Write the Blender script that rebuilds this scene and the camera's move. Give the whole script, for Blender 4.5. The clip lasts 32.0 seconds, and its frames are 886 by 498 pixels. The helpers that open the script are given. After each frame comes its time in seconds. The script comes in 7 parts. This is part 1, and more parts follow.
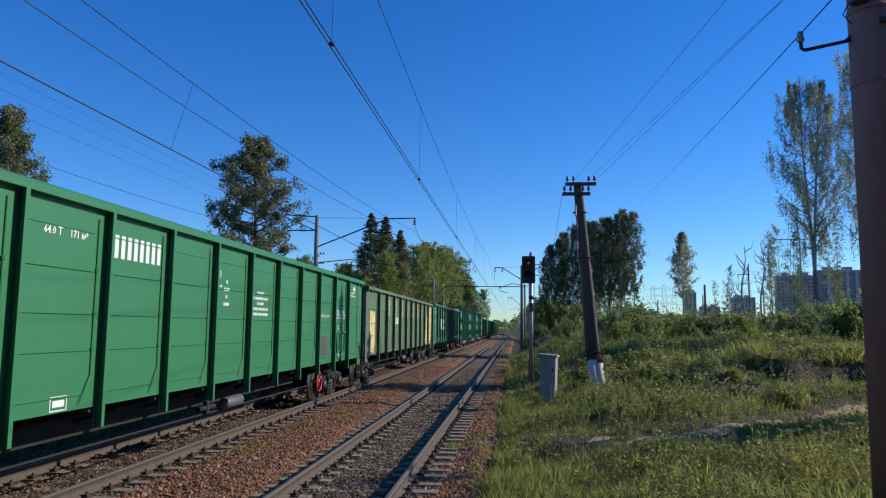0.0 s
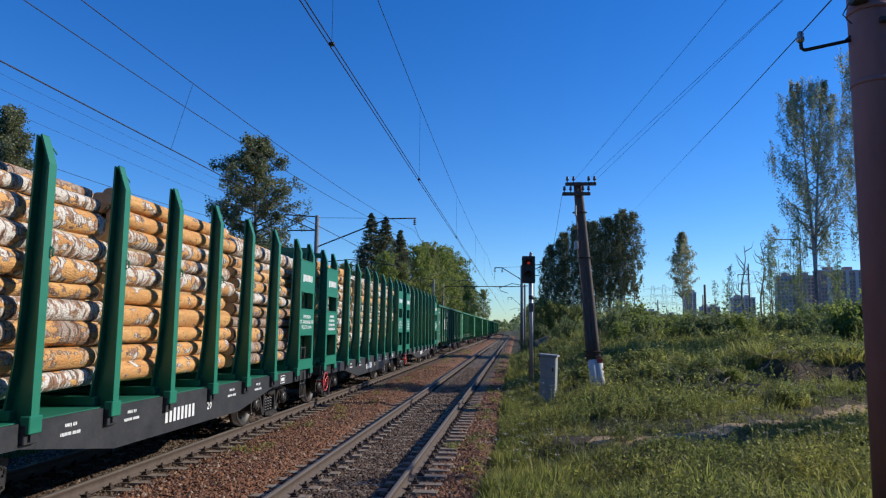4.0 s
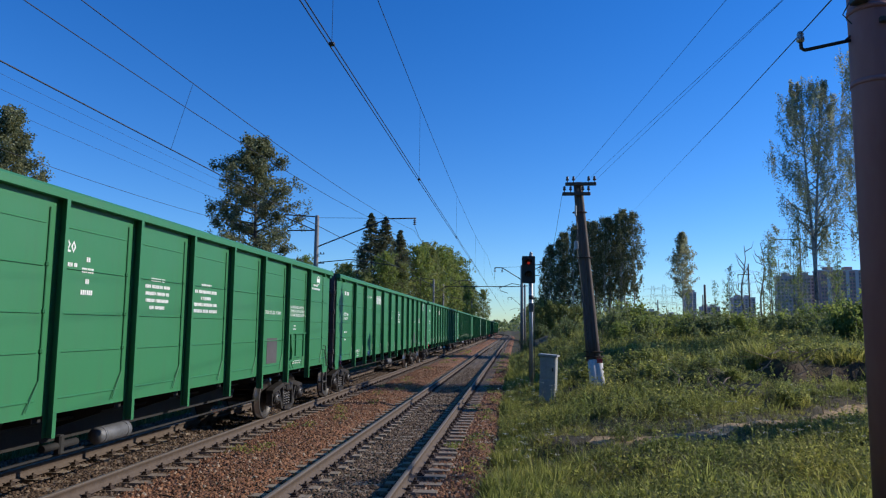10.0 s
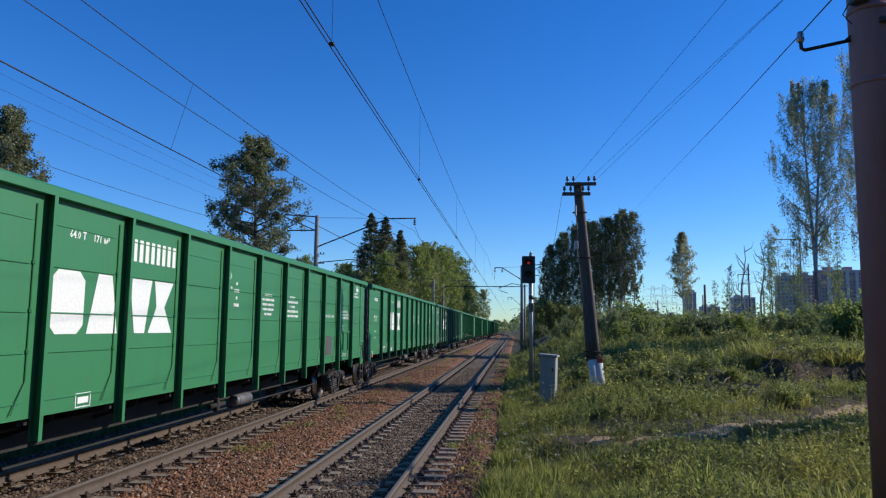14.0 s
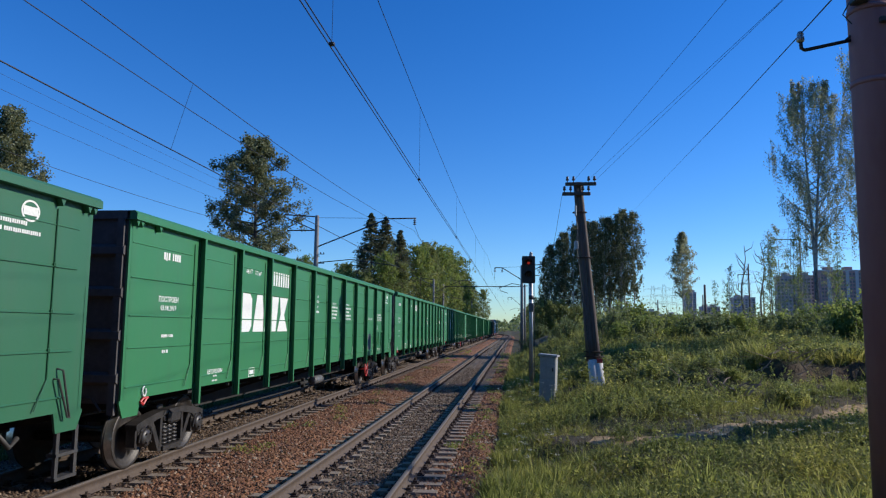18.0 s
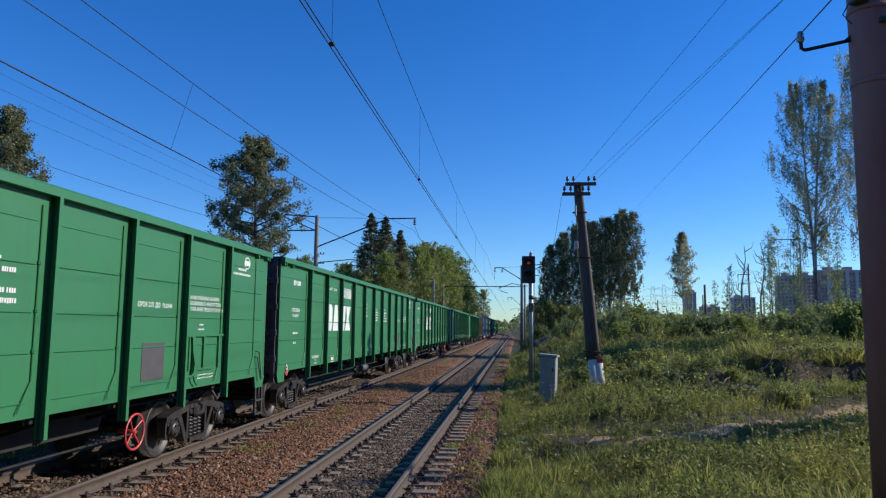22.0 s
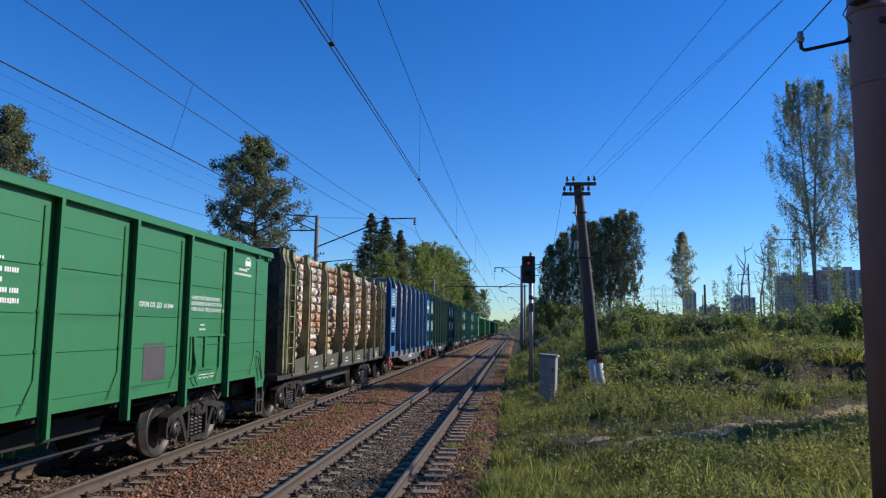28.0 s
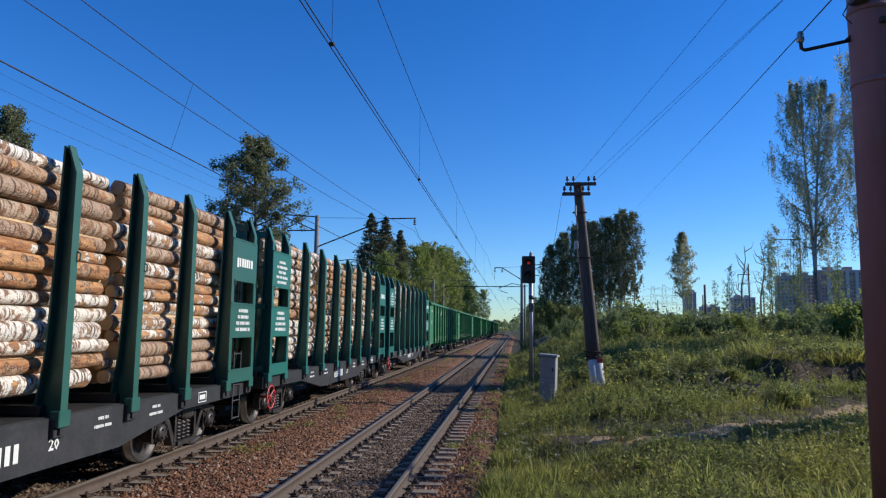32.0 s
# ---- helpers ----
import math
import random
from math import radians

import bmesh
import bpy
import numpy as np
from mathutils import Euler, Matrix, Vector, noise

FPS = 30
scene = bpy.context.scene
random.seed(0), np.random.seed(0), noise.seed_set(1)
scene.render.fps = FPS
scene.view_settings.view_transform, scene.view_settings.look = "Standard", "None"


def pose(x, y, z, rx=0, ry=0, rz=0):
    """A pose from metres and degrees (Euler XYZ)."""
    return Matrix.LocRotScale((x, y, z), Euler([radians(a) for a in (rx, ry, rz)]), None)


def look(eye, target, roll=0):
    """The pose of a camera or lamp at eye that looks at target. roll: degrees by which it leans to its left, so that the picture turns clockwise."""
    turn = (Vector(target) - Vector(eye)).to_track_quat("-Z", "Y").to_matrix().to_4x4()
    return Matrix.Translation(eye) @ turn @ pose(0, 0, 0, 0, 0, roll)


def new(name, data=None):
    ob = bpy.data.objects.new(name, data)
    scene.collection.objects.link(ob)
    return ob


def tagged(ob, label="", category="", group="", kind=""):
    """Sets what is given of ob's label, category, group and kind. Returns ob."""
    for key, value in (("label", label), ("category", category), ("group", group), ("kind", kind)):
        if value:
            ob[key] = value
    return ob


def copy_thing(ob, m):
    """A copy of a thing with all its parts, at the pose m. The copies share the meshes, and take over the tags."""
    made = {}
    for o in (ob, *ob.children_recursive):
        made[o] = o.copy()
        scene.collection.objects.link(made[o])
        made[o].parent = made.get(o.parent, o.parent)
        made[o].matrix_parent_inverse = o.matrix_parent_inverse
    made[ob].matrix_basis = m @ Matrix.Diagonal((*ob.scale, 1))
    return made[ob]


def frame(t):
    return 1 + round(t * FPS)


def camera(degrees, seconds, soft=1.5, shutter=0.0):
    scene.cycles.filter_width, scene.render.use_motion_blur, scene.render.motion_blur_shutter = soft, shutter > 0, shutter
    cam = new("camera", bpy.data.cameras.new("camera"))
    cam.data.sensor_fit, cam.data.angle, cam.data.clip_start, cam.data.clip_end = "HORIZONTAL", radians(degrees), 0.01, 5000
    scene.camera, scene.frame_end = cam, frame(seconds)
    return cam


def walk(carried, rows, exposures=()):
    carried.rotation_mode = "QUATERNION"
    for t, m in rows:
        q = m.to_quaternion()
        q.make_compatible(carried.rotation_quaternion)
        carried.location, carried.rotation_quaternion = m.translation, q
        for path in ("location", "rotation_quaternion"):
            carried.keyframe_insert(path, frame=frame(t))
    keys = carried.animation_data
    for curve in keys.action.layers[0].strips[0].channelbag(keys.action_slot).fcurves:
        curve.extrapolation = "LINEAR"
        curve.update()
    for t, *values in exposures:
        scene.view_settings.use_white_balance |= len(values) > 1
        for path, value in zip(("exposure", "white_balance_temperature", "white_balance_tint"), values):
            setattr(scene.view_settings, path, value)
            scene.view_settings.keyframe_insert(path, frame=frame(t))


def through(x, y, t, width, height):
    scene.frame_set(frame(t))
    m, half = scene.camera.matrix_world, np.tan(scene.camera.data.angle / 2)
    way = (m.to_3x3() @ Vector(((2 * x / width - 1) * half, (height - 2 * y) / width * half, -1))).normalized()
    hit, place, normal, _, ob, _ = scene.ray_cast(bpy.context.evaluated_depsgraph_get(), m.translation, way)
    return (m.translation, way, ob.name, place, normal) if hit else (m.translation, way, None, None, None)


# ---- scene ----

# ---------------------------------------------------------------- camera
EYE = Vector((0.0, 0.0, 2.25))
YAW, PITCH, ROLL = radians(5.919), radians(6.402), 0.539
AHEAD = Vector((-math.sin(YAW) * math.cos(PITCH), math.cos(YAW) * math.cos(PITCH), math.sin(PITCH)))
cam = camera(64.55, 32.0, soft=1.2)
walk(cam, [(0.0, look(EYE, EYE + AHEAD, ROLL)), (32.0, look(EYE, EYE + AHEAD, ROLL))], exposures=[(0.0, 0.0), (32.0, 0.0)])

# ---------------------------------------------------------------- daylight
SUN_AHEAD, SUN_UP = radians(16.0), radians(27.0)   # the sun stands to the right of the line and somewhat ahead
TO_SUN = Vector((math.cos(SUN_AHEAD) * math.cos(SUN_UP), math.sin(SUN_AHEAD) * math.cos(SUN_UP), math.sin(SUN_UP)))
world = bpy.data.worlds.new("sky")
scene.world = world
world.use_nodes = True
wn = world.node_tree
wn.nodes.clear()
sky = wn.nodes.new("ShaderNodeTexSky")
sky.sky_type = "NISHITA"
sky.sun_disc = False
sky.sun_elevation = SUN_UP
sky.sun_rotation = math.pi / 2 - SUN_AHEAD
sky.air_density, sky.dust_density, sky.ozone_density = 1.0, 0.02, 2.2
back = wn.nodes.new("ShaderNodeBackground")
back.inputs["Strength"].default_value = 0.140
wout = wn.nodes.new("ShaderNodeOutputWorld")
rich = wn.nodes.new("ShaderNodeHueSaturation")   # a deep, clear late-spring sky
rich.inputs["Saturation"].default_value = 1.38
wn.links.new(sky.outputs[0], rich.inputs["Color"])
clear = wn.nodes.new("ShaderNodeMix")
clear.data_type, clear.blend_type = "RGBA", "MULTIPLY"
clear.inputs["Factor"].default_value = 1.0
clear.inputs["B"].default_value = (0.56, 0.79, 1.18, 1)
wn.links.new(rich.outputs[0], clear.inputs["A"])
wn.links.new(clear.outputs["Result"], back.inputs["Color"])
wn.links.new(back.outputs[0], wout.inputs["Surface"])
sun = new("sun", bpy.data.lights.new("sun", "SUN"))
sun.data.energy, sun.data.angle, sun.data.color = 4.8, radians(0.55), (1.0, 0.93, 0.82)
sun.matrix_world = look(Vector((0, 0, 60)), Vector((0, 0, 60)) - TO_SUN)


# ---------------------------------------------------------------- materials
def nodes(name, rough=0.7, metal=0.0):
    """A material, its node tree's maker and its principled shader."""
    m = bpy.data.materials.new(name)
    m.use_nodes = True
    nt = m.node_tree
    b = nt.nodes["Principled BSDF"]
    b.inputs["Roughness"].default_value, b.inputs["Metallic"].default_value = rough, metal
    return m, nt, b


def tex(nt, kind, scale, detail=4.0, coords="Object", rough=0.55, stretch=(1, 1, 1)):
    """A noise or voronoi texture in object space at real size."""
    tc = nt.nodes.new("ShaderNodeTexCoord")
    mp = nt.nodes.new("ShaderNodeMapping")
    mp.inputs["Scale"].default_value = stretch
    nt.links.new(tc.outputs[coords], mp.inputs["Vector"])
    t = nt.nodes.new("ShaderNodeTexNoise" if kind == "noise" else "ShaderNodeTexVoronoi")
    t.inputs["Scale"].default_value = scale
    if kind == "noise":
        t.inputs["Detail"].default_value, t.inputs["Roughness"].default_value = detail, rough
    nt.links.new(mp.outputs[0], t.inputs["Vector"])
    return t


def ramp(nt, source, stops):
    r = nt.nodes.new("ShaderNodeValToRGB")
    els = r.color_ramp.elements
    while len(els) < len(stops):
        els.new(0.5)
    for e, (pos, col) in zip(els, stops):
        e.position, e.color = pos, (*col, 1) if len(col) == 3 else col
    nt.links.new(source, r.inputs["Fac"])
    return r.outputs["Color"]


def mix(nt, fac, a, b, mode="MIX"):
    n = nt.nodes.new("ShaderNodeMix")
    n.data_type, n.blend_type = "RGBA", mode
    for sock, v in ((n.inputs["Factor"], fac), (n.inputs["A"], a), (n.inputs["B"], b)):
        if isinstance(v, bpy.types.NodeSocket):
            nt.links.new(v, sock)
        elif isinstance(v, (int, float)):
            sock.default_value = v
        else:
            sock.default_value = (*v, 1)
    return n.outputs["Result"]


def bump(nt, b, height, strength=0.3, dist=0.01):
    n = nt.nodes.new("ShaderNodeBump")
    n.inputs["Strength"].default_value, n.inputs["Distance"].default_value = strength, dist
    nt.links.new(height, n.inputs["Height"])
    nt.links.new(n.outputs[0], b.inputs["Normal"])


def simple(name, stops, scale=8.0, rough=0.75, metal=0.0, bumpy=0.25, dist=0.01, stretch=(1, 1, 1), fine=6.0, coords="Object"):
    """Colour from two scales of noise through a ramp, with a relief."""
    m, nt, b = nodes(name, rough, metal)
    t1, t2 = tex(nt, "noise", scale, 5, coords, stretch=stretch), tex(nt, "noise", scale * fine, 4, coords, stretch=stretch)
    f = mix(nt, 0.45, t1.outputs["Fac"], t2.outputs["Fac"])
    nt.links.new(ramp(nt, f, stops), b.inputs["Base Color"])
    bump(nt, b, t2.outputs["Fac"], bumpy, dist)
    return m


def two(a, b, lo=0.35, hi=0.65):
    return [(lo, a), (hi, b)]


def paint_material(name, rough=0.42, dirt=0.25, rust=0.0):
    """Vehicle paint in the object's own colour with dust streaks, fading and rust."""
    m, nt, b = nodes(name, rough)
    info = nt.nodes.new("ShaderNodeObjectInfo")
    big = tex(nt, "noise", 0.9, 4)
    streak = tex(nt, "noise", 2.2, 5, stretch=(3, 3, 0.25))
    fine = tex(nt, "noise", 60, 3)
    faded = mix(nt, 0.35, info.outputs["Color"], (0.24, 0.27, 0.24))
    col = mix(nt, ramp(nt, big.outputs["Fac"], two((0, 0, 0), (dirt, dirt, dirt), 0.42, 0.75)), info.outputs["Color"], faded)
    col = mix(nt, ramp(nt, streak.outputs["Fac"], two((0, 0, 0), (dirt * 1.3, dirt * 1.3, dirt * 1.3), 0.52, 0.82)), col, (0.07, 0.075, 0.06))
    col = mix(nt, ramp(nt, fine.outputs["Fac"], two((0, 0, 0), (0.10, 0.10, 0.10), 0.45, 0.8)), col, (0.16, 0.15, 0.12))
    if rust:
        wide = tex(nt, "noise", 1.3, 5, rough=0.6, stretch=(1, 1, 1.8))
        worn = ramp(nt, wide.outputs["Fac"], two((0, 0, 0), (1, 1, 1), 0.42, 0.55))
        col = mix(nt, mix(nt, 1.0, worn, (rust, rust, rust), "MULTIPLY"), col, mix(nt, fine.outputs["Fac"], (0.10, 0.085, 0.05), (0.20, 0.17, 0.11)))
        spots = tex(nt, "noise", 6.0, 3, rough=0.6, stretch=(1, 1, 0.6))
        flakes = ramp(nt, spots.outputs["Fac"], [(0.515, (0, 0, 0)), (0.545, (0.9, 0.9, 0.9)), (0.565, (0.9, 0.9, 0.9)), (0.60, (0, 0, 0))])
        col = mix(nt, mix(nt, 1.0, flakes, worn, "MULTIPLY"), col, (0.035, 0.026, 0.020))
        bump(nt, b, spots.outputs["Fac"], 0.3, 0.01)
    else:
        bump(nt, b, big.outputs["Fac"], 0.25, 0.03)
    nt.links.new(col, b.inputs["Base Color"])
    return m


PAINT = paint_material("wagon_paint", 0.45, 0.16)
PAINT_OLD = paint_material("worn_wagon_paint", 0.6, 0.30, 0.60)
WHITE = simple("white_stencil", two((0.62, 0.63, 0.6), (0.8, 0.8, 0.77)), 30, 0.6, bumpy=0.05)
CREAM = simple("cream_primer_patch", [(0.36, (0.16, 0.09, 0.04)), (0.43, (0.46, 0.31, 0.11)), (0.48, (0.62, 0.48, 0.19)), (0.7, (0.70, 0.58, 0.27))], 4.0, 0.75, bumpy=0.1)
RED = simple("red_paint", two((0.42, 0.03, 0.03), (0.58, 0.05, 0.05)), 12, 0.5, bumpy=0.1)
STEEL_DARK = simple("dark_running_gear", [(0.3, (0.022, 0.020, 0.020)), (0.55, (0.055, 0.050, 0.048)), (0.8, (0.10, 0.088, 0.080))], 6, 0.42, 0.3, 0.35, 0.01)
STEEL_TREAD = simple("polished_wheel_tread", two((0.30, 0.29, 0.28), (0.5, 0.49, 0.48)), 20, 0.28, 0.9, 0.1, 0.003)
WHEEL = simple("wheel_steel", [(0.35, (0.028, 0.025, 0.024)), (0.7, (0.075, 0.066, 0.060))], 10, 0.5, 0.4, 0.2)
# near-black for the gondola underframe and the block of shade in it
FRAME_AND_SHADE = simple("underframe_and_shade", two((0.010, 0.009, 0.009), (0.024, 0.022, 0.020)), 5, 0.85, 0.0, 0.2)
# gondola end walls are near-black rather than in the wagon's colour
END_BLACK = simple("dark_end_wall", two((0.055, 0.050, 0.052), (0.095, 0.088, 0.086)), 2, 0.75, 0.0, 0.2)
UNDER = simple("black_underframe", two((0.030, 0.029, 0.030), (0.062, 0.058, 0.054)), 5, 0.6, 0.1, 0.2)
FRAME_BLACK = simple("black_side_sill", two((0.022, 0.023, 0.026), (0.05, 0.05, 0.052)), 3, 0.5, 0.1, 0.1)
FRAME_GREY = simple("grey_side_sill", two((0.075, 0.077, 0.08), (0.14, 0.14, 0.145)), 2.5, 0.55, 0.1, 0.1)
GREY_PATCH = simple("grey_patch_paint", two((0.060, 0.055, 0.058), (0.090, 0.082, 0.085)), 5, 0.6, bumpy=0.1)
RAIL_SIDE = simple("rail_rust", [(0.3, (0.055, 0.036, 0.026)), (0.7, (0.105, 0.076, 0.056))], 7, 0.8, 0.0, 0.2)
RAIL_TOP = simple("rail_head_polish", two((0.115, 0.095, 0.078), (0.18, 0.150, 0.125)), 4, 0.75, 0.0, 0.05, stretch=(8, 0.3, 1))
SLEEPER = simple("sleeper_concrete", [(0.3, (0.15, 0.112, 0.080)), (0.6, (0.28, 0.220, 0.160)), (0.8, (0.38, 0.31, 0.24))], 4, 0.9, 0, 0.4, 0.01)
CLIP = simple("rusty_fastening", two((0.035, 0.025, 0.02), (0.09, 0.06, 0.045)), 30, 0.8, 0.3, 0.2)
CONCRETE = simple("mast_concrete", [(0.3, (0.16, 0.15, 0.145)), (0.7, (0.30, 0.285, 0.27))], 1.6, 0.9, 0, 0.3, 0.01, stretch=(1, 1, 0.3))
BROWN_MAST = simple("brown_mast_paint", [(0.3, (0.27, 0.12, 0.13)), (0.7, (0.38, 0.19, 0.195))], 1.2, 0.7, 0, 0.3, 0.01, stretch=(1, 1, 0.3))
WOOD_POLE = simple("weathered_pole_wood", [(0.3, (0.055, 0.040, 0.034)), (0.6, (0.13, 0.10, 0.085)), (0.8, (0.20, 0.165, 0.14))], 5, 0.85, 0, 0.5, 0.01, stretch=(1, 1, 0.08))
WHITEWASH = simple("whitewash", [(0.3, (0.42, 0.42, 0.40)), (0.7, (0.72, 0.72, 0.70))], 5, 0.9, 0, 0.3)
SIGNAL_BLACK = simple("signal_black", two((0.012, 0.012, 0.013), (0.03, 0.03, 0.03)), 8, 0.5)
GALV = simple("galvanised_steel", two((0.30, 0.31, 0.32), (0.46, 0.47, 0.48)), 5, 0.5, 0.6, 0.1)
CABINET = simple("grey_cabinet_paint", two((0.24, 0.25, 0.245), (0.34, 0.35, 0.335)), 2.5, 0.55, 0, 0.1)
WIRE = simple("wire_copper_dark", two((0.03, 0.03, 0.032), (0.06, 0.055, 0.05)), 20, 0.5, 0.6)
CERAMIC = simple("insulator_ceramic", two((0.10, 0.06, 0.045), (0.16, 0.10, 0.08)), 10, 0.25)
LAMP_RED, _nt, _b = nodes("red_signal_lens", 0.3)
_b.inputs["Base Color"].default_value = (0.5, 0.03, 0.02, 1)
_b.inputs["Emission Color"].default_value = (1.0, 0.06, 0.03, 1)
_b.inputs["Emission Strength"].default_value = 0.22
LENS_OFF = simple("dark_lens", two((0.02, 0.02, 0.02), (0.04, 0.035, 0.03)), 8, 0.15)


def log_material(name, barks, bare_a, bare_b, edge):
    """Birch or peeled pine logs: bark colour changes from log to log."""
    m, nt, b = nodes(name, 0.85)
    info = nt.nodes.new("ShaderNodeObjectInfo")
    off = nt.nodes.new("ShaderNodeMath")
    off.operation, off.inputs[1].default_value = "MULTIPLY", 40.0
    nt.links.new(info.outputs["Random"], off.inputs[0])
    tc = nt.nodes.new("ShaderNodeTexCoord")
    add = nt.nodes.new("ShaderNodeVectorMath")
    nt.links.new(tc.outputs["Object"], add.inputs[0])
    nt.links.new(off.outputs[0], add.inputs[1])

    def noisy(scale, stretch, detail=5):
        mp = nt.nodes.new("ShaderNodeMapping")
        mp.inputs["Scale"].default_value = stretch
        nt.links.new(add.outputs[0], mp.inputs["Vector"])
        t = nt.nodes.new("ShaderNodeTexNoise")
        t.inputs["Scale"].default_value, t.inputs["Detail"].default_value, t.inputs["Roughness"].default_value = scale, detail, 0.62
        nt.links.new(mp.outputs[0], t.inputs["Vector"])
        return t.outputs["Fac"]
    patch, rings, grain, streak, mottle = noisy(5.5, (1, 0.6, 1), 4), noisy(5.0, (0.5, 4.5, 0.5)), noisy(45, (1, 0.5, 1), 3), noisy(5.0, (2.2, 0.3, 2.2)), noisy(9.0, (0.7, 1.0, 0.7), 4)
    own = nt.nodes.new("ShaderNodeMath")          # each log has lost more or less of its bark
    own.operation, own.inputs[1].default_value = "MULTIPLY", 7.31
    nt.links.new(info.outputs["Random"], own.inputs[0])
    frac = nt.nodes.new("ShaderNodeMath")
    frac.operation = "FRACT"
    nt.links.new(own.outputs[0], frac.inputs[0])
    lost = nt.nodes.new("ShaderNodeMath")
    lost.operation, lost.inputs[1].default_value = "MULTIPLY_ADD", 0.22
    nt.links.new(frac.outputs[0], lost.inputs[0])
    nt.links.new(patch, lost.inputs[2])
    bark = ramp(nt, info.outputs["Random"], barks)
    bark.node.color_ramp.interpolation = "CONSTANT"
    bark = mix(nt, ramp(nt, mottle, two((0, 0, 0), (0.95, 0.95, 0.95), 0.52, 0.58)), bark, (0.30, 0.15, 0.080))
    bark = mix(nt, ramp(nt, rings, two((0, 0, 0), (0.95, 0.95, 0.95), 0.53, 0.60)), bark, (0.075, 0.050, 0.038))
    bare = mix(nt, ramp(nt, streak, two((0, 0, 0), (1, 1, 1), 0.36, 0.62)), bare_a, bare_b)
    bare = mix(nt, ramp(nt, mottle, two((0, 0, 0), (0.6, 0.6, 0.6), 0.56, 0.70)), bare, (0.27, 0.13, 0.065))
    col = mix(nt, ramp(nt, lost.outputs[0], two((0, 0, 0), (1, 1, 1), edge, edge + 0.018)), bark, bare)
    torn = ramp(nt, lost.outputs[0], [(edge - 0.035, (0, 0, 0)), (edge - 0.008, (0.85, 0.85, 0.85)), (edge + 0.006, (0.85, 0.85, 0.85)), (edge + 0.02, (0, 0, 0))])
    col = mix(nt, torn, col, (0.14, 0.07, 0.042))
    col = mix(nt, ramp(nt, grain, two((0, 0, 0), (0.4, 0.4, 0.4), 0.5, 0.72)), col, (0.16, 0.09, 0.055))
    nt.links.new(col, b.inputs["Base Color"])
    bump(nt, b, mix(nt, 0.4, mix(nt, 0.5, lost.outputs[0], mottle), grain), 1.0, 0.06)
    return m


BIRCH_LOG = log_material("birch_log_bark", [(0.0, (0.82, 0.75, 0.65)), (0.28, (0.52, 0.38, 0.27)), (0.42, (0.84, 0.78, 0.69)), (0.64, (0.44, 0.31, 0.22)), (0.76, (0.74, 0.65, 0.54)), (0.9, (0.50, 0.33, 0.21))], (0.34, 0.145, 0.065), (0.64, 0.35, 0.155), 0.665)
PINE_LOG = log_material("mixed_log_bark", [(0.0, (0.70, 0.64, 0.56)), (0.30, (0.42, 0.33, 0.26)), (0.5, (0.72, 0.67, 0.60)), (0.74, (0.55, 0.40, 0.26)), (0.88, (0.66, 0.60, 0.52))], (0.58, 0.27, 0.085), (0.75, 0.42, 0.15), 0.615)


def leaf_material(name, a, b_, c, through=0.5):
    m, nt, b = nodes(name, 0.6)
    geo = nt.nodes.new("ShaderNodeNewGeometry")
    col = ramp(nt, geo.outputs["Random Per Island"], [(0.0, a), (0.5, b_), (1.0, c)])
    patch = tex(nt, "noise", 0.55, 3)
    col = mix(nt, 1.0, col, ramp(nt, patch.outputs["Fac"], [(0.32, (0.74, 0.84, 0.80)), (0.5, (1, 1, 1)), (0.68, (1.22, 1.10, 0.92))]), "MULTIPLY")
    nt.links.new(col, b.inputs["Base Color"])
    trans = nt.nodes.new("ShaderNodeBsdfTranslucent")
    nt.links.new(col, trans.inputs["Color"])
    ms = nt.nodes.new("ShaderNodeMixShader")
    ms.inputs[0].default_value = through
    nt.links.new(b.outputs[0], ms.inputs[1])
    nt.links.new(trans.outputs[0], ms.inputs[2])
    nt.links.new(ms.outputs[0], nt.nodes["Material Output"].inputs["Surface"])
    return m


LEAF = leaf_material("broadleaf_foliage", (0.115, 0.150, 0.055), (0.175, 0.215, 0.080), (0.250, 0.285, 0.120), 0.55)
LEAF_BIRCH = leaf_material("birch_foliage", (0.150, 0.180, 0.080), (0.210, 0.240, 0.110), (0.28, 0.30, 0.155), 0.55)
LEAF_SPRING = leaf_material("young_foliage", (0.150, 0.200, 0.048), (0.220, 0.275, 0.065), (0.30, 0.34, 0.095), 0.6)
LEAF_SPRUCE = leaf_material("spruce_needles", (0.090, 0.102, 0.055), (0.135, 0.145, 0.078), (0.19, 0.19, 0.10), 0.35)
GRASS = leaf_material("grass_blades", (0.145, 0.165, 0.036), (0.245, 0.262, 0.062), (0.40, 0.395, 0.14), 0.70)
WEED = leaf_material("weed_leaves", (0.155, 0.180, 0.047), (0.260, 0.280, 0.073), (0.42, 0.415, 0.14), 0.68)
UMBEL = leaf_material("white_umbel_flowers", (0.42, 0.43, 0.34), (0.55, 0.55, 0.46), (0.68, 0.67, 0.58), 0.3)
YELLOW = leaf_material("yellow_flowers", (0.5, 0.42, 0.02), (0.65, 0.55, 0.03), (0.7, 0.6, 0.05), 0.3)
BARK = simple("dark_bark", two((0.05, 0.042, 0.034), (0.14, 0.12, 0.10)), 8, 0.9, 0, 0.6, 0.02, stretch=(1, 1, 0.25))
BARK_BIRCH = simple("birch_bark", [(0.36, (0.04, 0.035, 0.03)), (0.46, (0.32, 0.30, 0.27)), (0.7, (0.52, 0.50, 0.46))], 4, 0.85, 0, 0.3, stretch=(1, 1, 0.6))
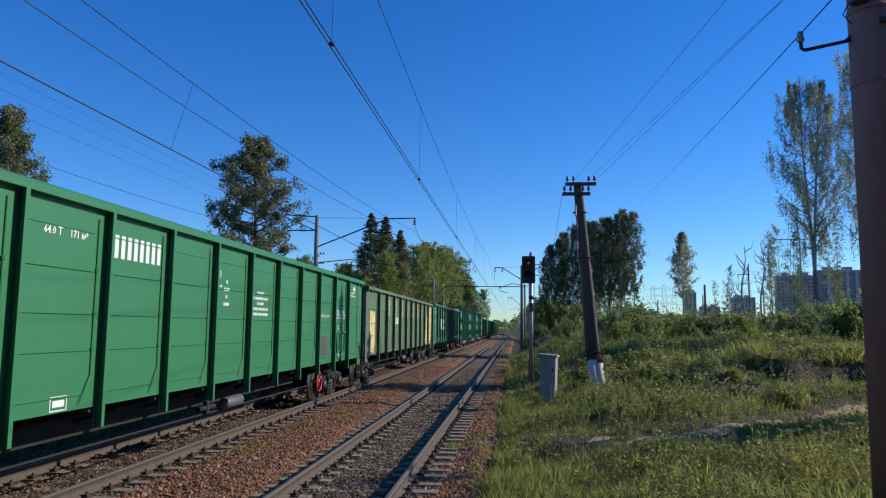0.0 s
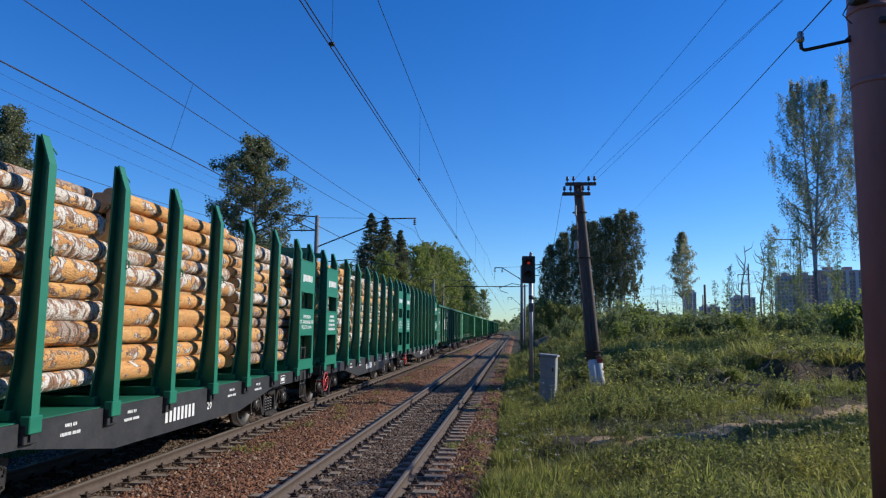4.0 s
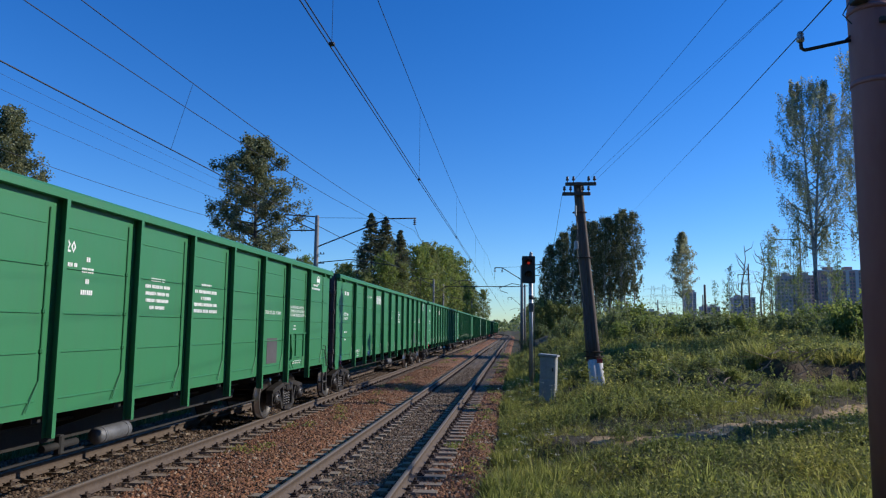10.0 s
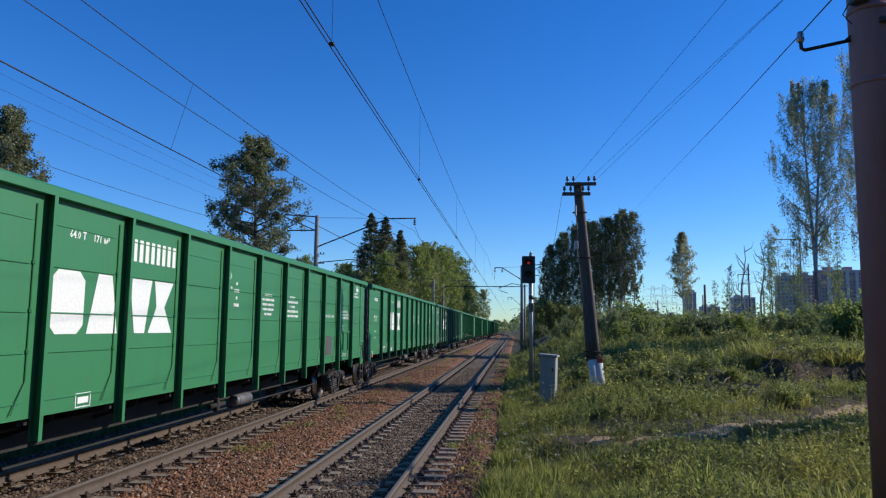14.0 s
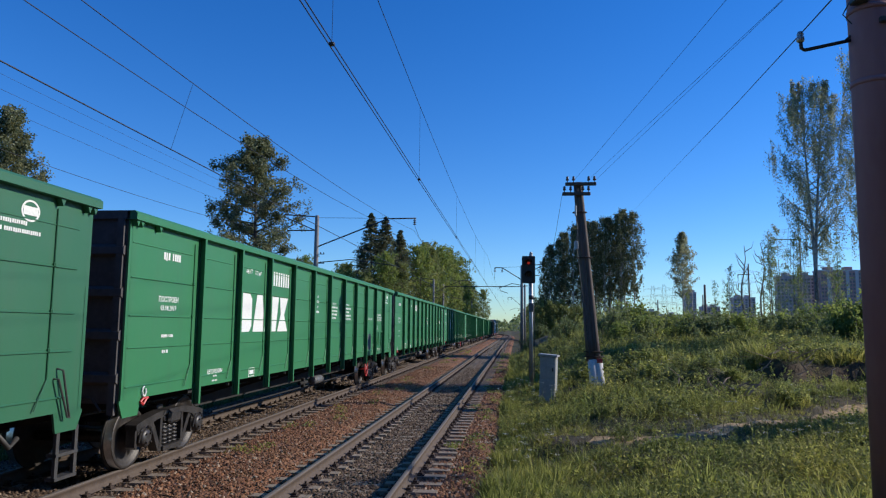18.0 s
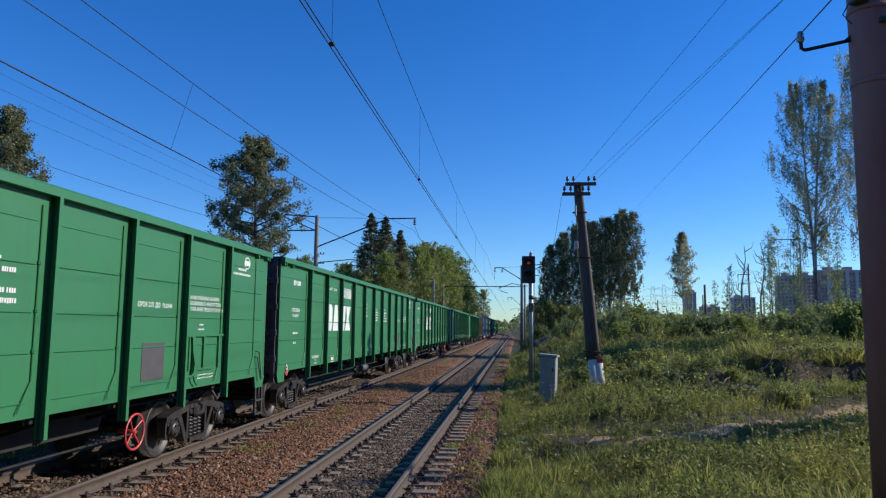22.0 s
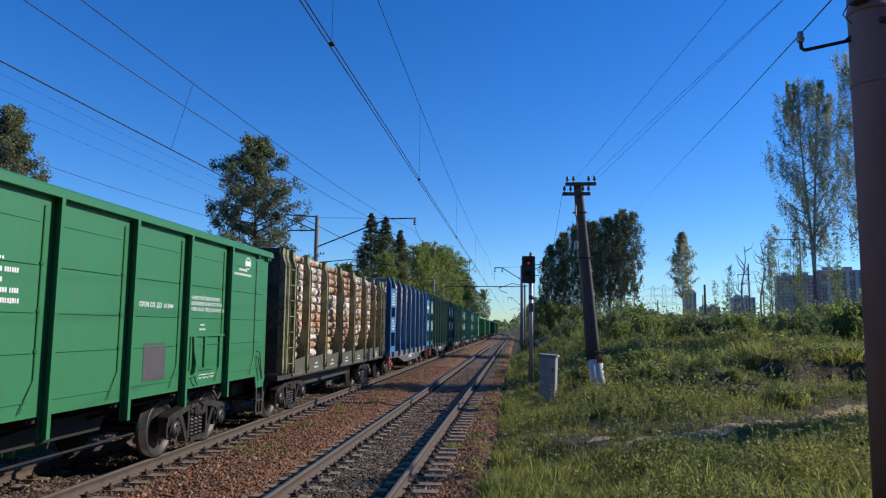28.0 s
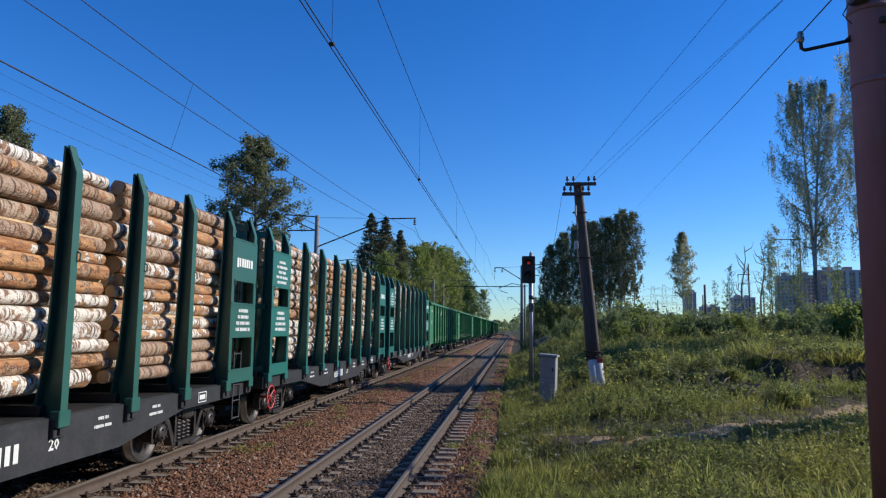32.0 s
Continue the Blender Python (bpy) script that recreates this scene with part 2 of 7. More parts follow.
DEADWOOD = simple("grey_dead_branches", two((0.15, 0.11, 0.08), (0.33, 0.26, 0.20)), 10, 0.9, 0, 0.4)


def ground_material():
    """Meadow soil: grass greens, brown earth and a sandy footpath by noise and height."""
    m, nt, b = nodes("meadow_ground", 0.95)
    t1, t2, t3 = tex(nt, "noise", 0.12, 5), tex(nt, "noise", 1.3, 6), tex(nt, "noise", 22, 4)
    green = ramp(nt, t2.outputs["Fac"], [(0.3, (0.045, 0.062, 0.018)), (0.5, (0.07, 0.088, 0.026)), (0.75, (0.11, 0.11, 0.045))])
    soil = ramp(nt, t3.outputs["Fac"], two((0.034, 0.018, 0.010), (0.100, 0.056, 0.030)))
    col = mix(nt, ramp(nt, t1.outputs["Fac"], two((0.3, 0.3, 0.3), (0.9, 0.9, 0.9), 0.4, 0.62)), green, soil)
    g = nt.nodes.new("ShaderNodeNewGeometry")
    sep = nt.nodes.new("ShaderNodeSeparateXYZ")
    nt.links.new(g.outputs["Normal"], sep.inputs[0])
    col = mix(nt, ramp(nt, sep.outputs["Z"], [(0.66, (1, 1, 1)), (0.82, (0, 0, 0))]), col, soil)   # bare earth on broken edges
    nt.links.new(col, b.inputs["Base Color"])
    bump(nt, b, t3.outputs["Fac"], 0.8, 0.05)
    return m


def ballast_material(name, stops, per_island=True):
    m, nt, b = nodes(name, 0.9)
    if per_island:
        g = nt.nodes.new("ShaderNodeNewGeometry")
        col = ramp(nt, g.outputs["Random Per Island"], stops)
        t = tex(nt, "noise", 40, 3)
        nt.links.new(mix(nt, 0.5, col, ramp(nt, t.outputs["Fac"], two((0.45, 0.45, 0.45), (1, 1, 1))), "MULTIPLY"), b.inputs["Base Color"])
    else:
        v = tex(nt, "voronoi", 19)
        t = tex(nt, "noise", 0.5, 4)
        t2 = tex(nt, "noise", 60, 3)
        f = mix(nt, 0.5, v.outputs["Color"], t2.outputs["Fac"])
        col = ramp(nt, f, stops)
        nt.links.new(mix(nt, ramp(nt, t.outputs["Fac"], two((0, 0, 0), (0.5, 0.5, 0.5), 0.45, 0.7)), col, (0.075, 0.052, 0.038)), b.inputs["Base Color"])
        bump(nt, b, v.outputs["Distance"], 1.0, 0.04)
    return m


STONES = [(0.0, (0.070, 0.030, 0.015)), (0.3, (0.165, 0.066, 0.030)), (0.6, (0.260, 0.112, 0.050)), (0.87, (0.32, 0.17, 0.090)), (1.0, (0.43, 0.34, 0.25))]
STONES_GREY = [(0.0, (0.045, 0.027, 0.017)), (0.4, (0.100, 0.060, 0.037)), (0.75, (0.160, 0.105, 0.068)), (1.0, (0.28, 0.21, 0.15))]
GROUND = ground_material()
BALLAST = ballast_material("brown_ballast_bed", STONES, False)
BALLAST_GREY = ballast_material("grey_ballast_bed", STONES_GREY, False)
STONE_BROWN = ballast_material("brown_ballast_stone", STONES)
STONE_GREY = ballast_material("grey_ballast_stone", STONES_GREY)
PATH = simple("sandy_path_soil", [(0.34, (0.15, 0.095, 0.048)), (0.5, (0.36, 0.245, 0.115)), (0.66, (0.58, 0.40, 0.185))], 1.1, 0.95, 0, 0.6, 0.02, fine=9)
PANEL_WALL = simple("far_building_wall", two((0.40, 0.335, 0.335), (0.48, 0.41, 0.41)), 0.3, 0.9, 0, 0.1)
PANEL_RED = simple("red_building_wall", two((0.34, 0.20, 0.195), (0.42, 0.26, 0.25)), 0.3, 0.9, 0, 0.1)
PANEL_PALE = simple("pale_building_wall", two((0.42, 0.40, 0.40), (0.52, 0.49, 0.49)), 0.3, 0.9, 0, 0.1)
PANE_FAR = simple("far_window_glass", two((0.05, 0.06, 0.08), (0.10, 0.12, 0.15)), 0.5, 0.15)
PYLON = simple("pylon_steel", two((0.16, 0.17, 0.18), (0.26, 0.27, 0.28)), 0.5, 0.6, 0.4)


# ---------------------------------------------------------------- mesh helpers
def part(name, bm, material, parent=None, label=""):
    """Links a bmesh as one mesh object under a thing or a part."""
    me = bpy.data.meshes.new(name)
    bm.to_mesh(me)
    bm.free()
    for m in material if isinstance(material, (list, tuple)) else (material,):
        me.materials.append(m)
    ob = new(name, me)
    if parent:
        ob.parent = parent
    return tagged(ob, label)


def put(name, mesh, parent, m, label="", colour=None):
    """Another object on a mesh that exists, under a parent."""
    ob = new(name, mesh)
    ob.parent = parent
    ob.matrix_basis = m
    if colour:
        ob.color = colour
    return tagged(ob, label)


def base(name, m=None, label="", category="", group="", kind=""):
    ob = new(name)
    ob.empty_display_size = 0.2
    if m is not None:
        ob.matrix_basis = m
    return tagged(ob, label, category, group, kind)


def box(bm, x0, x1, y0, y1, z0, z1, bevel=0.0, mat=0):
    vs = [bm.verts.new((x, y, z)) for x in (x0, x1) for y in (y0, y1) for z in (z0, z1)]
    fs = [bm.faces.new([vs[i] for i in q]) for q in ((0, 1, 3, 2), (4, 6, 7, 5), (0, 4, 5, 1), (2, 3, 7, 6), (0, 2, 6, 4), (1, 5, 7, 3))]
    for f in fs:
        f.material_index = mat
    if bevel:
        es = list({e for f in fs for e in f.edges})
        r = bmesh.ops.bevel(bm, geom=es, offset=bevel, segments=1, affect="EDGES")
        for f in r["faces"]:
            f.material_index = mat
    return vs


def beam(bm, a, b, r, sides=8, mat=0, r2=None, caps=True, square=False):
    """A round (or square) bar from a to b."""
    a, b = Vector(a), Vector(b)
    q = (b - a).to_track_quat("Z", "Y").to_matrix()
    n = 4 if square else sides
    off = math.pi / 4 if square else 0
    ring = lambda c, rad: [bm.verts.new(c + q @ Vector((rad * math.cos(2 * math.pi * i / n + off), rad * math.sin(2 * math.pi * i / n + off), 0))) for i in range(n)]
    lo, hi = ring(a, r), ring(b, r if r2 is None else r2)
    for i in range(n):
        f = bm.faces.new((lo[i], lo[(i + 1) % n], hi[(i + 1) % n], hi[i]))
        f.material_index, f.smooth = mat, not square and n > 6
    if caps:
        bm.faces.new(lo[::-1]).material_index = mat
        bm.faces.new(hi).material_index = mat


def tube(bm, pts, r, sides=6, mat=0, radii=None):
    """One unbroken round bar through a row of points."""
    pts = [Vector(p) for p in pts]
    rings = []
    for i, p in enumerate(pts):
        d = (pts[min(i + 1, len(pts) - 1)] - pts[max(i - 1, 0)]).normalized()
        u = d.cross(Vector((0.37, 0.21, 0.9)) if abs(d.z) < 0.8 else Vector((0.9, 0.3, 0.1))).normalized()
        w = d.cross(u)
        q = radii[i] if radii else r
        rings.append([bm.verts.new(p + (u * math.cos(2 * math.pi * k / sides) + w * math.sin(2 * math.pi * k / sides)) * q) for k in range(sides)])
    for a, b in zip(rings, rings[1:]):
        for k in range(sides):
            f = bm.faces.new((a[k], a[(k + 1) % sides], b[(k + 1) % sides], b[k]))
            f.material_index, f.smooth = mat, sides > 6
    bm.faces.new(rings[0][::-1]).material_index = mat
    bm.faces.new(rings[-1]).material_index = mat


def prism(bm, outline, axis, lo, hi, mat=0):
    """An outline of (u, v) pulled along an axis: x takes (y, z), y takes (x, z), z takes (x, y)."""
    at = {"x": lambda u, v, w: (w, u, v), "y": lambda u, v, w: (u, w, v), "z": lambda u, v, w: (u, v, w)}[axis]
    a, b = [bm.verts.new(at(u, v, lo)) for u, v in outline], [bm.verts.new(at(u, v, hi)) for u, v in outline]
    n, fs = len(outline), []
    for i in range(n):
        fs.append(bm.faces.new((a[i], a[(i + 1) % n], b[(i + 1) % n], b[i])))
    fs += [bm.faces.new(a[::-1]), bm.faces.new(b)]
    for f in fs:
        f.material_index = mat
    bmesh.ops.recalc_face_normals(bm, faces=fs)


def lathe(bm, profile, m=Matrix(), sides=20, mat=0, smooth=True):
    """A profile of (radius, height) turned round z, moved by m."""
    rings = [[bm.verts.new(m @ Vector((r * math.cos(2 * math.pi * i / sides), r * math.sin(2 * math.pi * i / sides), h))) for i in range(sides)] for r, h in profile]
    fs = []
    for p, q in zip(rings, rings[1:]):
        for i in range(sides):
            f = bm.faces.new((p[i], p[(i + 1) % sides], q[(i + 1) % sides], q[i]))
            f.smooth, f.material_index = smooth, mat
            fs.append(f)
    fs += [bm.faces.new(rings[0][::-1]), bm.faces.new(rings[-1])]
    for f in fs:
        f.material_index = mat
    return fs


def raw(name, verts, faces, material, parent=None, smooth=False):
    """A mesh object from numpy arrays: verts n x 3, faces m x 3 or m x 4."""
    me = bpy.data.meshes.new(name)
    verts, faces = np.asarray(verts, np.float32), np.asarray(faces, np.int32)
    k = faces.shape[1]
    me.vertices.add(len(verts))
    me.vertices.foreach_set("co", verts.ravel())
    me.loops.add(faces.size)
    me.loops.foreach_set("vertex_index", faces.ravel())
    me.polygons.add(len(faces))
    me.polygons.foreach_set("loop_start", np.arange(0, faces.size, k, dtype=np.int32))
    if smooth:
        me.polygons.foreach_set("use_smooth", np.ones(len(faces), bool))
    me.update(calc_edges=True)
    me.validate()
    me.materials.append(material)
    ob = new(name, me)
    if parent:
        ob.parent = parent
    return ob


TEXTS = {}


def lettering(words, size, spacing=1.15):
    """A mesh of written lines, upright in the y-z plane, to be read from the +x side (y runs to the right)."""
    key = (words, size)
    if key not in TEXTS:
        cu = bpy.data.curves.new("lettering", "FONT")
        cu.body, cu.size, cu.space_line, cu.resolution_u, cu.fill_mode, cu.offset = words, size, spacing, 1, "FRONT", size * 0.02
        cu.align_x, cu.align_y = "CENTER", "CENTER"
        ob = bpy.data.objects.new("lettering", cu)
        scene.collection.objects.link(ob)
        me = bpy.data.meshes.new_from_object(ob.evaluated_get(bpy.context.evaluated_depsgraph_get()))
        bpy.data.objects.remove(ob)
        me.transform(Matrix(((0, 0, 1, 0), (1, 0, 0, 0), (0, 1, 0, 0), (0, 0, 0, 1))))
        me.materials.clear()
        me.materials.append(WHITE)
        TEXTS[key] = me
    return TEXTS[key]


def bars_mesh(rows, height, gap, glyph=0.6):
    """Unreadable writing as plain bars: rows of word lengths in characters."""
    bm = bmesh.new()
    for i, words in enumerate(rows):
        z = ((len(rows) - 1) / 2 - i) * (height + gap)
        total = sum(words) * height * glyph + (len(words) - 1) * height * 0.5
        y = -total / 2
        for w in words:
            for c in range(w):
                q = y + c * height * glyph
                low = height * (0.38 if (c * 5 + w * 3 + i) % 7 else 0.5)
                box(bm, 0, 0.003, q, q + height * glyph * (0.78 if (c + w) % 4 else 0.6), z - low, z + height / 2)
            y += w * height * glyph + height * 0.5
    me = bpy.data.meshes.new("writing")
    bm.to_mesh(me)
    bm.free()
    me.materials.append(WHITE)
    return me


# ---------------------------------------------------------------- ground and tracks
XR, XT = -2.50, -6.96          # centre lines of the free track and of the train's track
BEND, RADIUS = 205.0, 620.0    # beyond this the line turns off to the left


def along(s, x0):
    """The place and heading on a track with the centre line x0 at the distance s."""
    if s <= BEND:
        return Vector((x0, s, 0)), 0.0
    a = (s - BEND) / RADIUS
    r = RADIUS + x0
    return Vector((-RADIUS + r * math.cos(a), BEND + r * math.sin(a), 0)), a


def step(v, a, b):
    t = np.clip((np.asarray(v, float) - a) / (b - a), 0, 1)
    return t * t * (3 - 2 * t)


def bumps(x, y, k):
    """Smooth unevenness of the ground, about -1 to 1."""
    return (np.sin(x * 0.9 * k + 1.3) * np.sin(y * 0.7 * k + 0.4) + 0.6 * np.sin(x * 1.7 * k + y * 1.1 * k) + 0.5 * np.sin(y * 2.3 * k - x * 1.9 * k + 2.0)) / 2.1


PATH_LINE = [(0.85, 14.0), (1.4, 13.85), (2.2, 13.8), (2.9, 13.95), (3.6, 14.3), (4.7, 15.4), (6.3, 16.9), (8.2, 19.0), (9.8, 20.3), (13.0, 22.6), (19.0, 26.0)]


def path_distance(x, y):
    d = np.full(np.shape(x), 99.0)
    for (x0, y0), (x1, y1) in zip(PATH_LINE, PATH_LINE[1:]):
        t = np.clip(((x - x0) * (x1 - x0) + (y - y0) * (y1 - y0)) / ((x1 - x0) ** 2 + (y1 - y0) ** 2), 0, 1)
        d = np.minimum(d, np.hypot(x - x0 - t * (x1 - x0), y - y0 - t * (y1 - y0)))
    return d


def land(x, y):
    """Height of the ground."""
    x, y = np.asarray(x, float), np.asarray(y, float)
    bendx = np.where(y > BEND, -(y - BEND) ** 2 / (2 * RADIUS), 0)
    u = x - bendx
    right = np.clip((u + 0.9) / 3.1, 0, 1)
    z = -0.62 + 0.22 * step(u, -2.5, -1.3) + 0.58 * right
    z = z + right * (0.10 + 1.35 * step(y, 17, 42) * step(u, 0.8, 5.0) - 1.0 * step(y, 70, 160))
    z = z + right * (bumps(x, y, 0.55) * 0.16 + bumps(x, y, 1.9) * 0.09) * step(u, 0.5, 3)
    face = 23.8 + 0.35 * np.sin(x * 1.3) + 0.12 * np.sin(x * 4.1)      # broken edge of the low bank
    z = z + 0.62 * step(y, face - 0.10, face + 0.35) * step(x, 7.0, 8.0) * (1 - step(x, 12.6, 14.5)) * (1 - step(y, 26.0, 31.0))
    z = z + right * (bumps(x, y, 0.8) * 0.24 + bumps(x + 3, y, 1.5) * 0.15) * step(y, 17, 22) * (1 - step(y, 60, 80)) * step(u, 0.8, 2.5)
    z = z + 0.65 * np.exp(-(((x - 5.6) / 1.9) ** 2 + ((y - 21.8) / 1.2) ** 2))
    z = z + 0.40 * np.exp(-(((x - 1.2) / 2.2) ** 2 + ((y + 0.3) / 3.0) ** 2)) * right
    flat = np.exp(-((x - 1.45) / 1.05) ** 4 - ((y - 14.0) / 1.0) ** 4)      # trodden level spot where the path ends
    z = z * (1 - flat) + 0.17 * flat
    z = z - 0.4 * step(-u, 12, 30)
    return z


def sheet(name, xs, ys, height, material):
    gx, gy = np.meshgrid(xs, ys)
    v = np.stack([gx.ravel(), gy.ravel(), height(gx, gy).ravel()], 1)
    n, m = len(xs), len(ys)
    i = (np.arange(m - 1)[:, None] * n + np.arange(n - 1)[None]).ravel()
    return raw(name, v, np.stack([i, i + 1, i + n + 1, i + n], 1), material, smooth=True)


def spaced(lo, mid_lo, mid_hi, hi, fine):
    """Coordinates that are dense in the middle and widen outwards."""
    out = list(np.arange(mid_lo, mid_hi, fine))
    d, v = fine, mid_lo
    low = []
    while v > lo:
        d *= 1.25
        v -= d
        low.append(max(v, lo))
    d, v = fine, out[-1]
    while v < hi:
        d *= 1.25
        v += d
        out.append(min(v, hi))
    return np.array(low[::-1] + out)


ground = sheet("ground", spaced(-4000, -14, 26, 4000, 0.3), spaced(-1500, -4, 62, 4600, 0.3), land, GROUND)
tagged(ground, "uneven green meadow ground with patches of bare soil", "ground", kind="structure")


def bed_height(x, y):
    """Ballast between and beside the sleepers; heaped between the two tracks."""
    d = np.minimum(np.abs(x - XR), np.abs(x - XT))
    heap = 0.10 * step(d, 1.15, 1.75) * np.where((x < XR) & (x > XT), 1.0, 0.35)
    z = -0.225 + heap + 0.012 * bumps(x, y, 5.0) + 0.012 * bumps(x, y, 11.0)
    edge = np.maximum(step(x, XR + 1.75, XR + 2.7), step(-x, -XT + 1.9, -XT + 3.4))
    return z - edge * 0.5


def ballast_bed():
    xs = np.linspace(-10.6, 0.25, 78)
    ys = np.concatenate([np.arange(-640, -10, 10.0), np.arange(-10, 2, 0.5), np.arange(2.0, 45, 0.15), np.arange(45, 420, 2.5)])
    gx, gy = np.meshgrid(xs, ys)
    gz = bed_height(gx, gy)
    px, py = gx.copy(), gy.copy()
    for j, s in enumerate(ys):
        if s > BEND:
            a = (s - BEND) / RADIUS
            px[j] = -RADIUS + (RADIUS + xs) * math.cos(a)
            py[j] = BEND + (RADIUS + xs) * math.sin(a)
    n, m = len(xs), len(ys)
    i = (np.arange(m - 1)[:, None] * n + np.arange(n - 1)[None])
    f = np.stack([i, i + 1, i + n + 1, i + n], -1)
    ob = raw("ballast_bed", np.stack([px.ravel(), py.ravel(), gz.ravel()], 1), f.reshape(-1, 4), BALLAST, smooth=True)
    ob.data.materials.append(BALLAST_GREY)
    mid = (xs[:-1] + xs[1:]) / 2
    grey = (np.abs(mid - XR) < 1.05) | (np.abs(mid - XT) < 1.15)
    ob.data.polygons.foreach_set("material_index", np.tile(grey.astype(np.int32), m - 1))
    tagged(ob, "reddish brown crushed stone ballast under two railway tracks", "ballast", kind="structure")


ballast_bed()


def scatter_stones(name, spots, material, label):
    """Crushed stones as flattened uneven octahedra, all in one mesh."""
    n = len(spots)
    rng = np.random.default_rng(len(name) * 7 + n)
    unit = np.array([(1, 0, 0), (-1, 0, 0), (0, 1, 0), (0, -1, 0), (0, 0, 1), (0, 0, -1)], float)
    size = rng.uniform(0.014, 0.036, (n, 1, 1)) * rng.uniform(0.7, 1.3, (n, 1, 3))
    v = unit[None] * size * rng.uniform(0.75, 1.25, (n, 6, 3)) + rng.uniform(-0.006, 0.006, (n, 6, 3))
    a = rng.uniform(0, 6.28, n)
    t = rng.uniform(-0.6, 0.6, n)
    y2, z2 = v[..., 1] * np.cos(t)[:, None] - v[..., 2] * np.sin(t)[:, None], v[..., 1] * np.sin(t)[:, None] + v[..., 2] * np.cos(t)[:, None]
    x3, y3 = v[..., 0] * np.cos(a)[:, None] - y2 * np.sin(a)[:, None], v[..., 0] * np.sin(a)[:, None] + y2 * np.cos(a)[:, None]
    v = np.stack([x3, y3, z2], -1) + spots[:, None]
    tri = np.array([(0, 2, 4), (2, 1, 4), (1, 3, 4), (3, 0, 4)])      # the underside lies in the bed
    f = tri[None] + (np.arange(n) * 6)[:, None, None]
    ob = raw(name, v.reshape(-1, 3), f.reshape(-1, 3), material)
    tagged(ob, label, "ballast", kind="stuff")


def stones():
    rng = np.random.default_rng(5)
    n = 90000
    y = 4.0 + 40.0 * rng.random(n) ** 1.9
    x = rng.uniform(-10.0, 0.05, n)
    z = bed_height(x, y) + rng.uniform(0.0, 0.018, n)
    grey = (np.abs(x - XR) < 1.1) | (np.abs(x - XT) < 1.2)
    p = np.stack([x, y, z], 1)
    scatter_stones("brown_ballast_stones", p[~grey], STONE_BROWN, "loose reddish brown crushed stones between the tracks")
    scatter_stones("grey_ballast_stones", p[grey], STONE_GREY, "loose grey crushed stones between the rails")


def rail_mesh(x0):
    prof = [(-0.036, -0.004), (-0.030, 0.0), (0.030, 0.0), (0.036, -0.004), (0.036, -0.036), (0.010, -0.052), (0.010, -0.145), (0.074, -0.166), (0.075, -0.18), (-0.075, -0.18), (-0.074, -0.166), (-0.010, -0.145), (-0.010, -0.052), (-0.036, -0.036)]
    ss = [-640.0, -100.0, 0.0, 20.0, 60.0, 130.0] + [BEND + 10 * i for i in range(0, 24)]
    v, k = [], len(prof)
    for s in ss:
        p, a = along(s, x0)
        v += [(p.x + u * math.cos(a), p.y + u * math.sin(a), w) for u, w in prof]
    f = [(j * k + i, j * k + (i + 1) % k, (j + 1) * k + (i + 1) % k, (j + 1) * k + i) for j in range(len(ss) - 1) for i in range(k)]
    return v, f, k


def sleeper_mesh():
    bm = bmesh.new()
    prism(bm, [(-0.14, -0.2), (0.14, -0.2), (0.10, 0.0), (-0.10, 0.0)], "x", -1.35, -0.45)
    prism(bm, [(-0.14, -0.2), (0.14, -0.2), (0.10, -0.035), (-0.10, -0.035)], "x", -0.45, 0.45)
    prism(bm, [(-0.14, -0.2), (0.14, -0.2), (0.10, 0.0), (-0.10, 0.0)], "x", 0.45, 1.35)
    for g in (-0.797, 0.797):
        box(bm, g - 0.19, g + 0.19, -0.075, 0.075, 0.0, 0.018, mat=1)
        for e in (-0.125, 0.125):
            box(bm, g + e - 0.035, g + e + 0.035, -0.05, 0.05, 0.018, 0.05, mat=1)
            beam(bm, (g + e, 0, 0.05), (g + e, 0, 0.085), 0.02, 6, 1)
    me = bpy.data.meshes.new("sleeper")
    bm.to_mesh(me)
    bm.free()
    me.materials.append(SLEEPER)
    me.materials.append(CLIP)
    return me


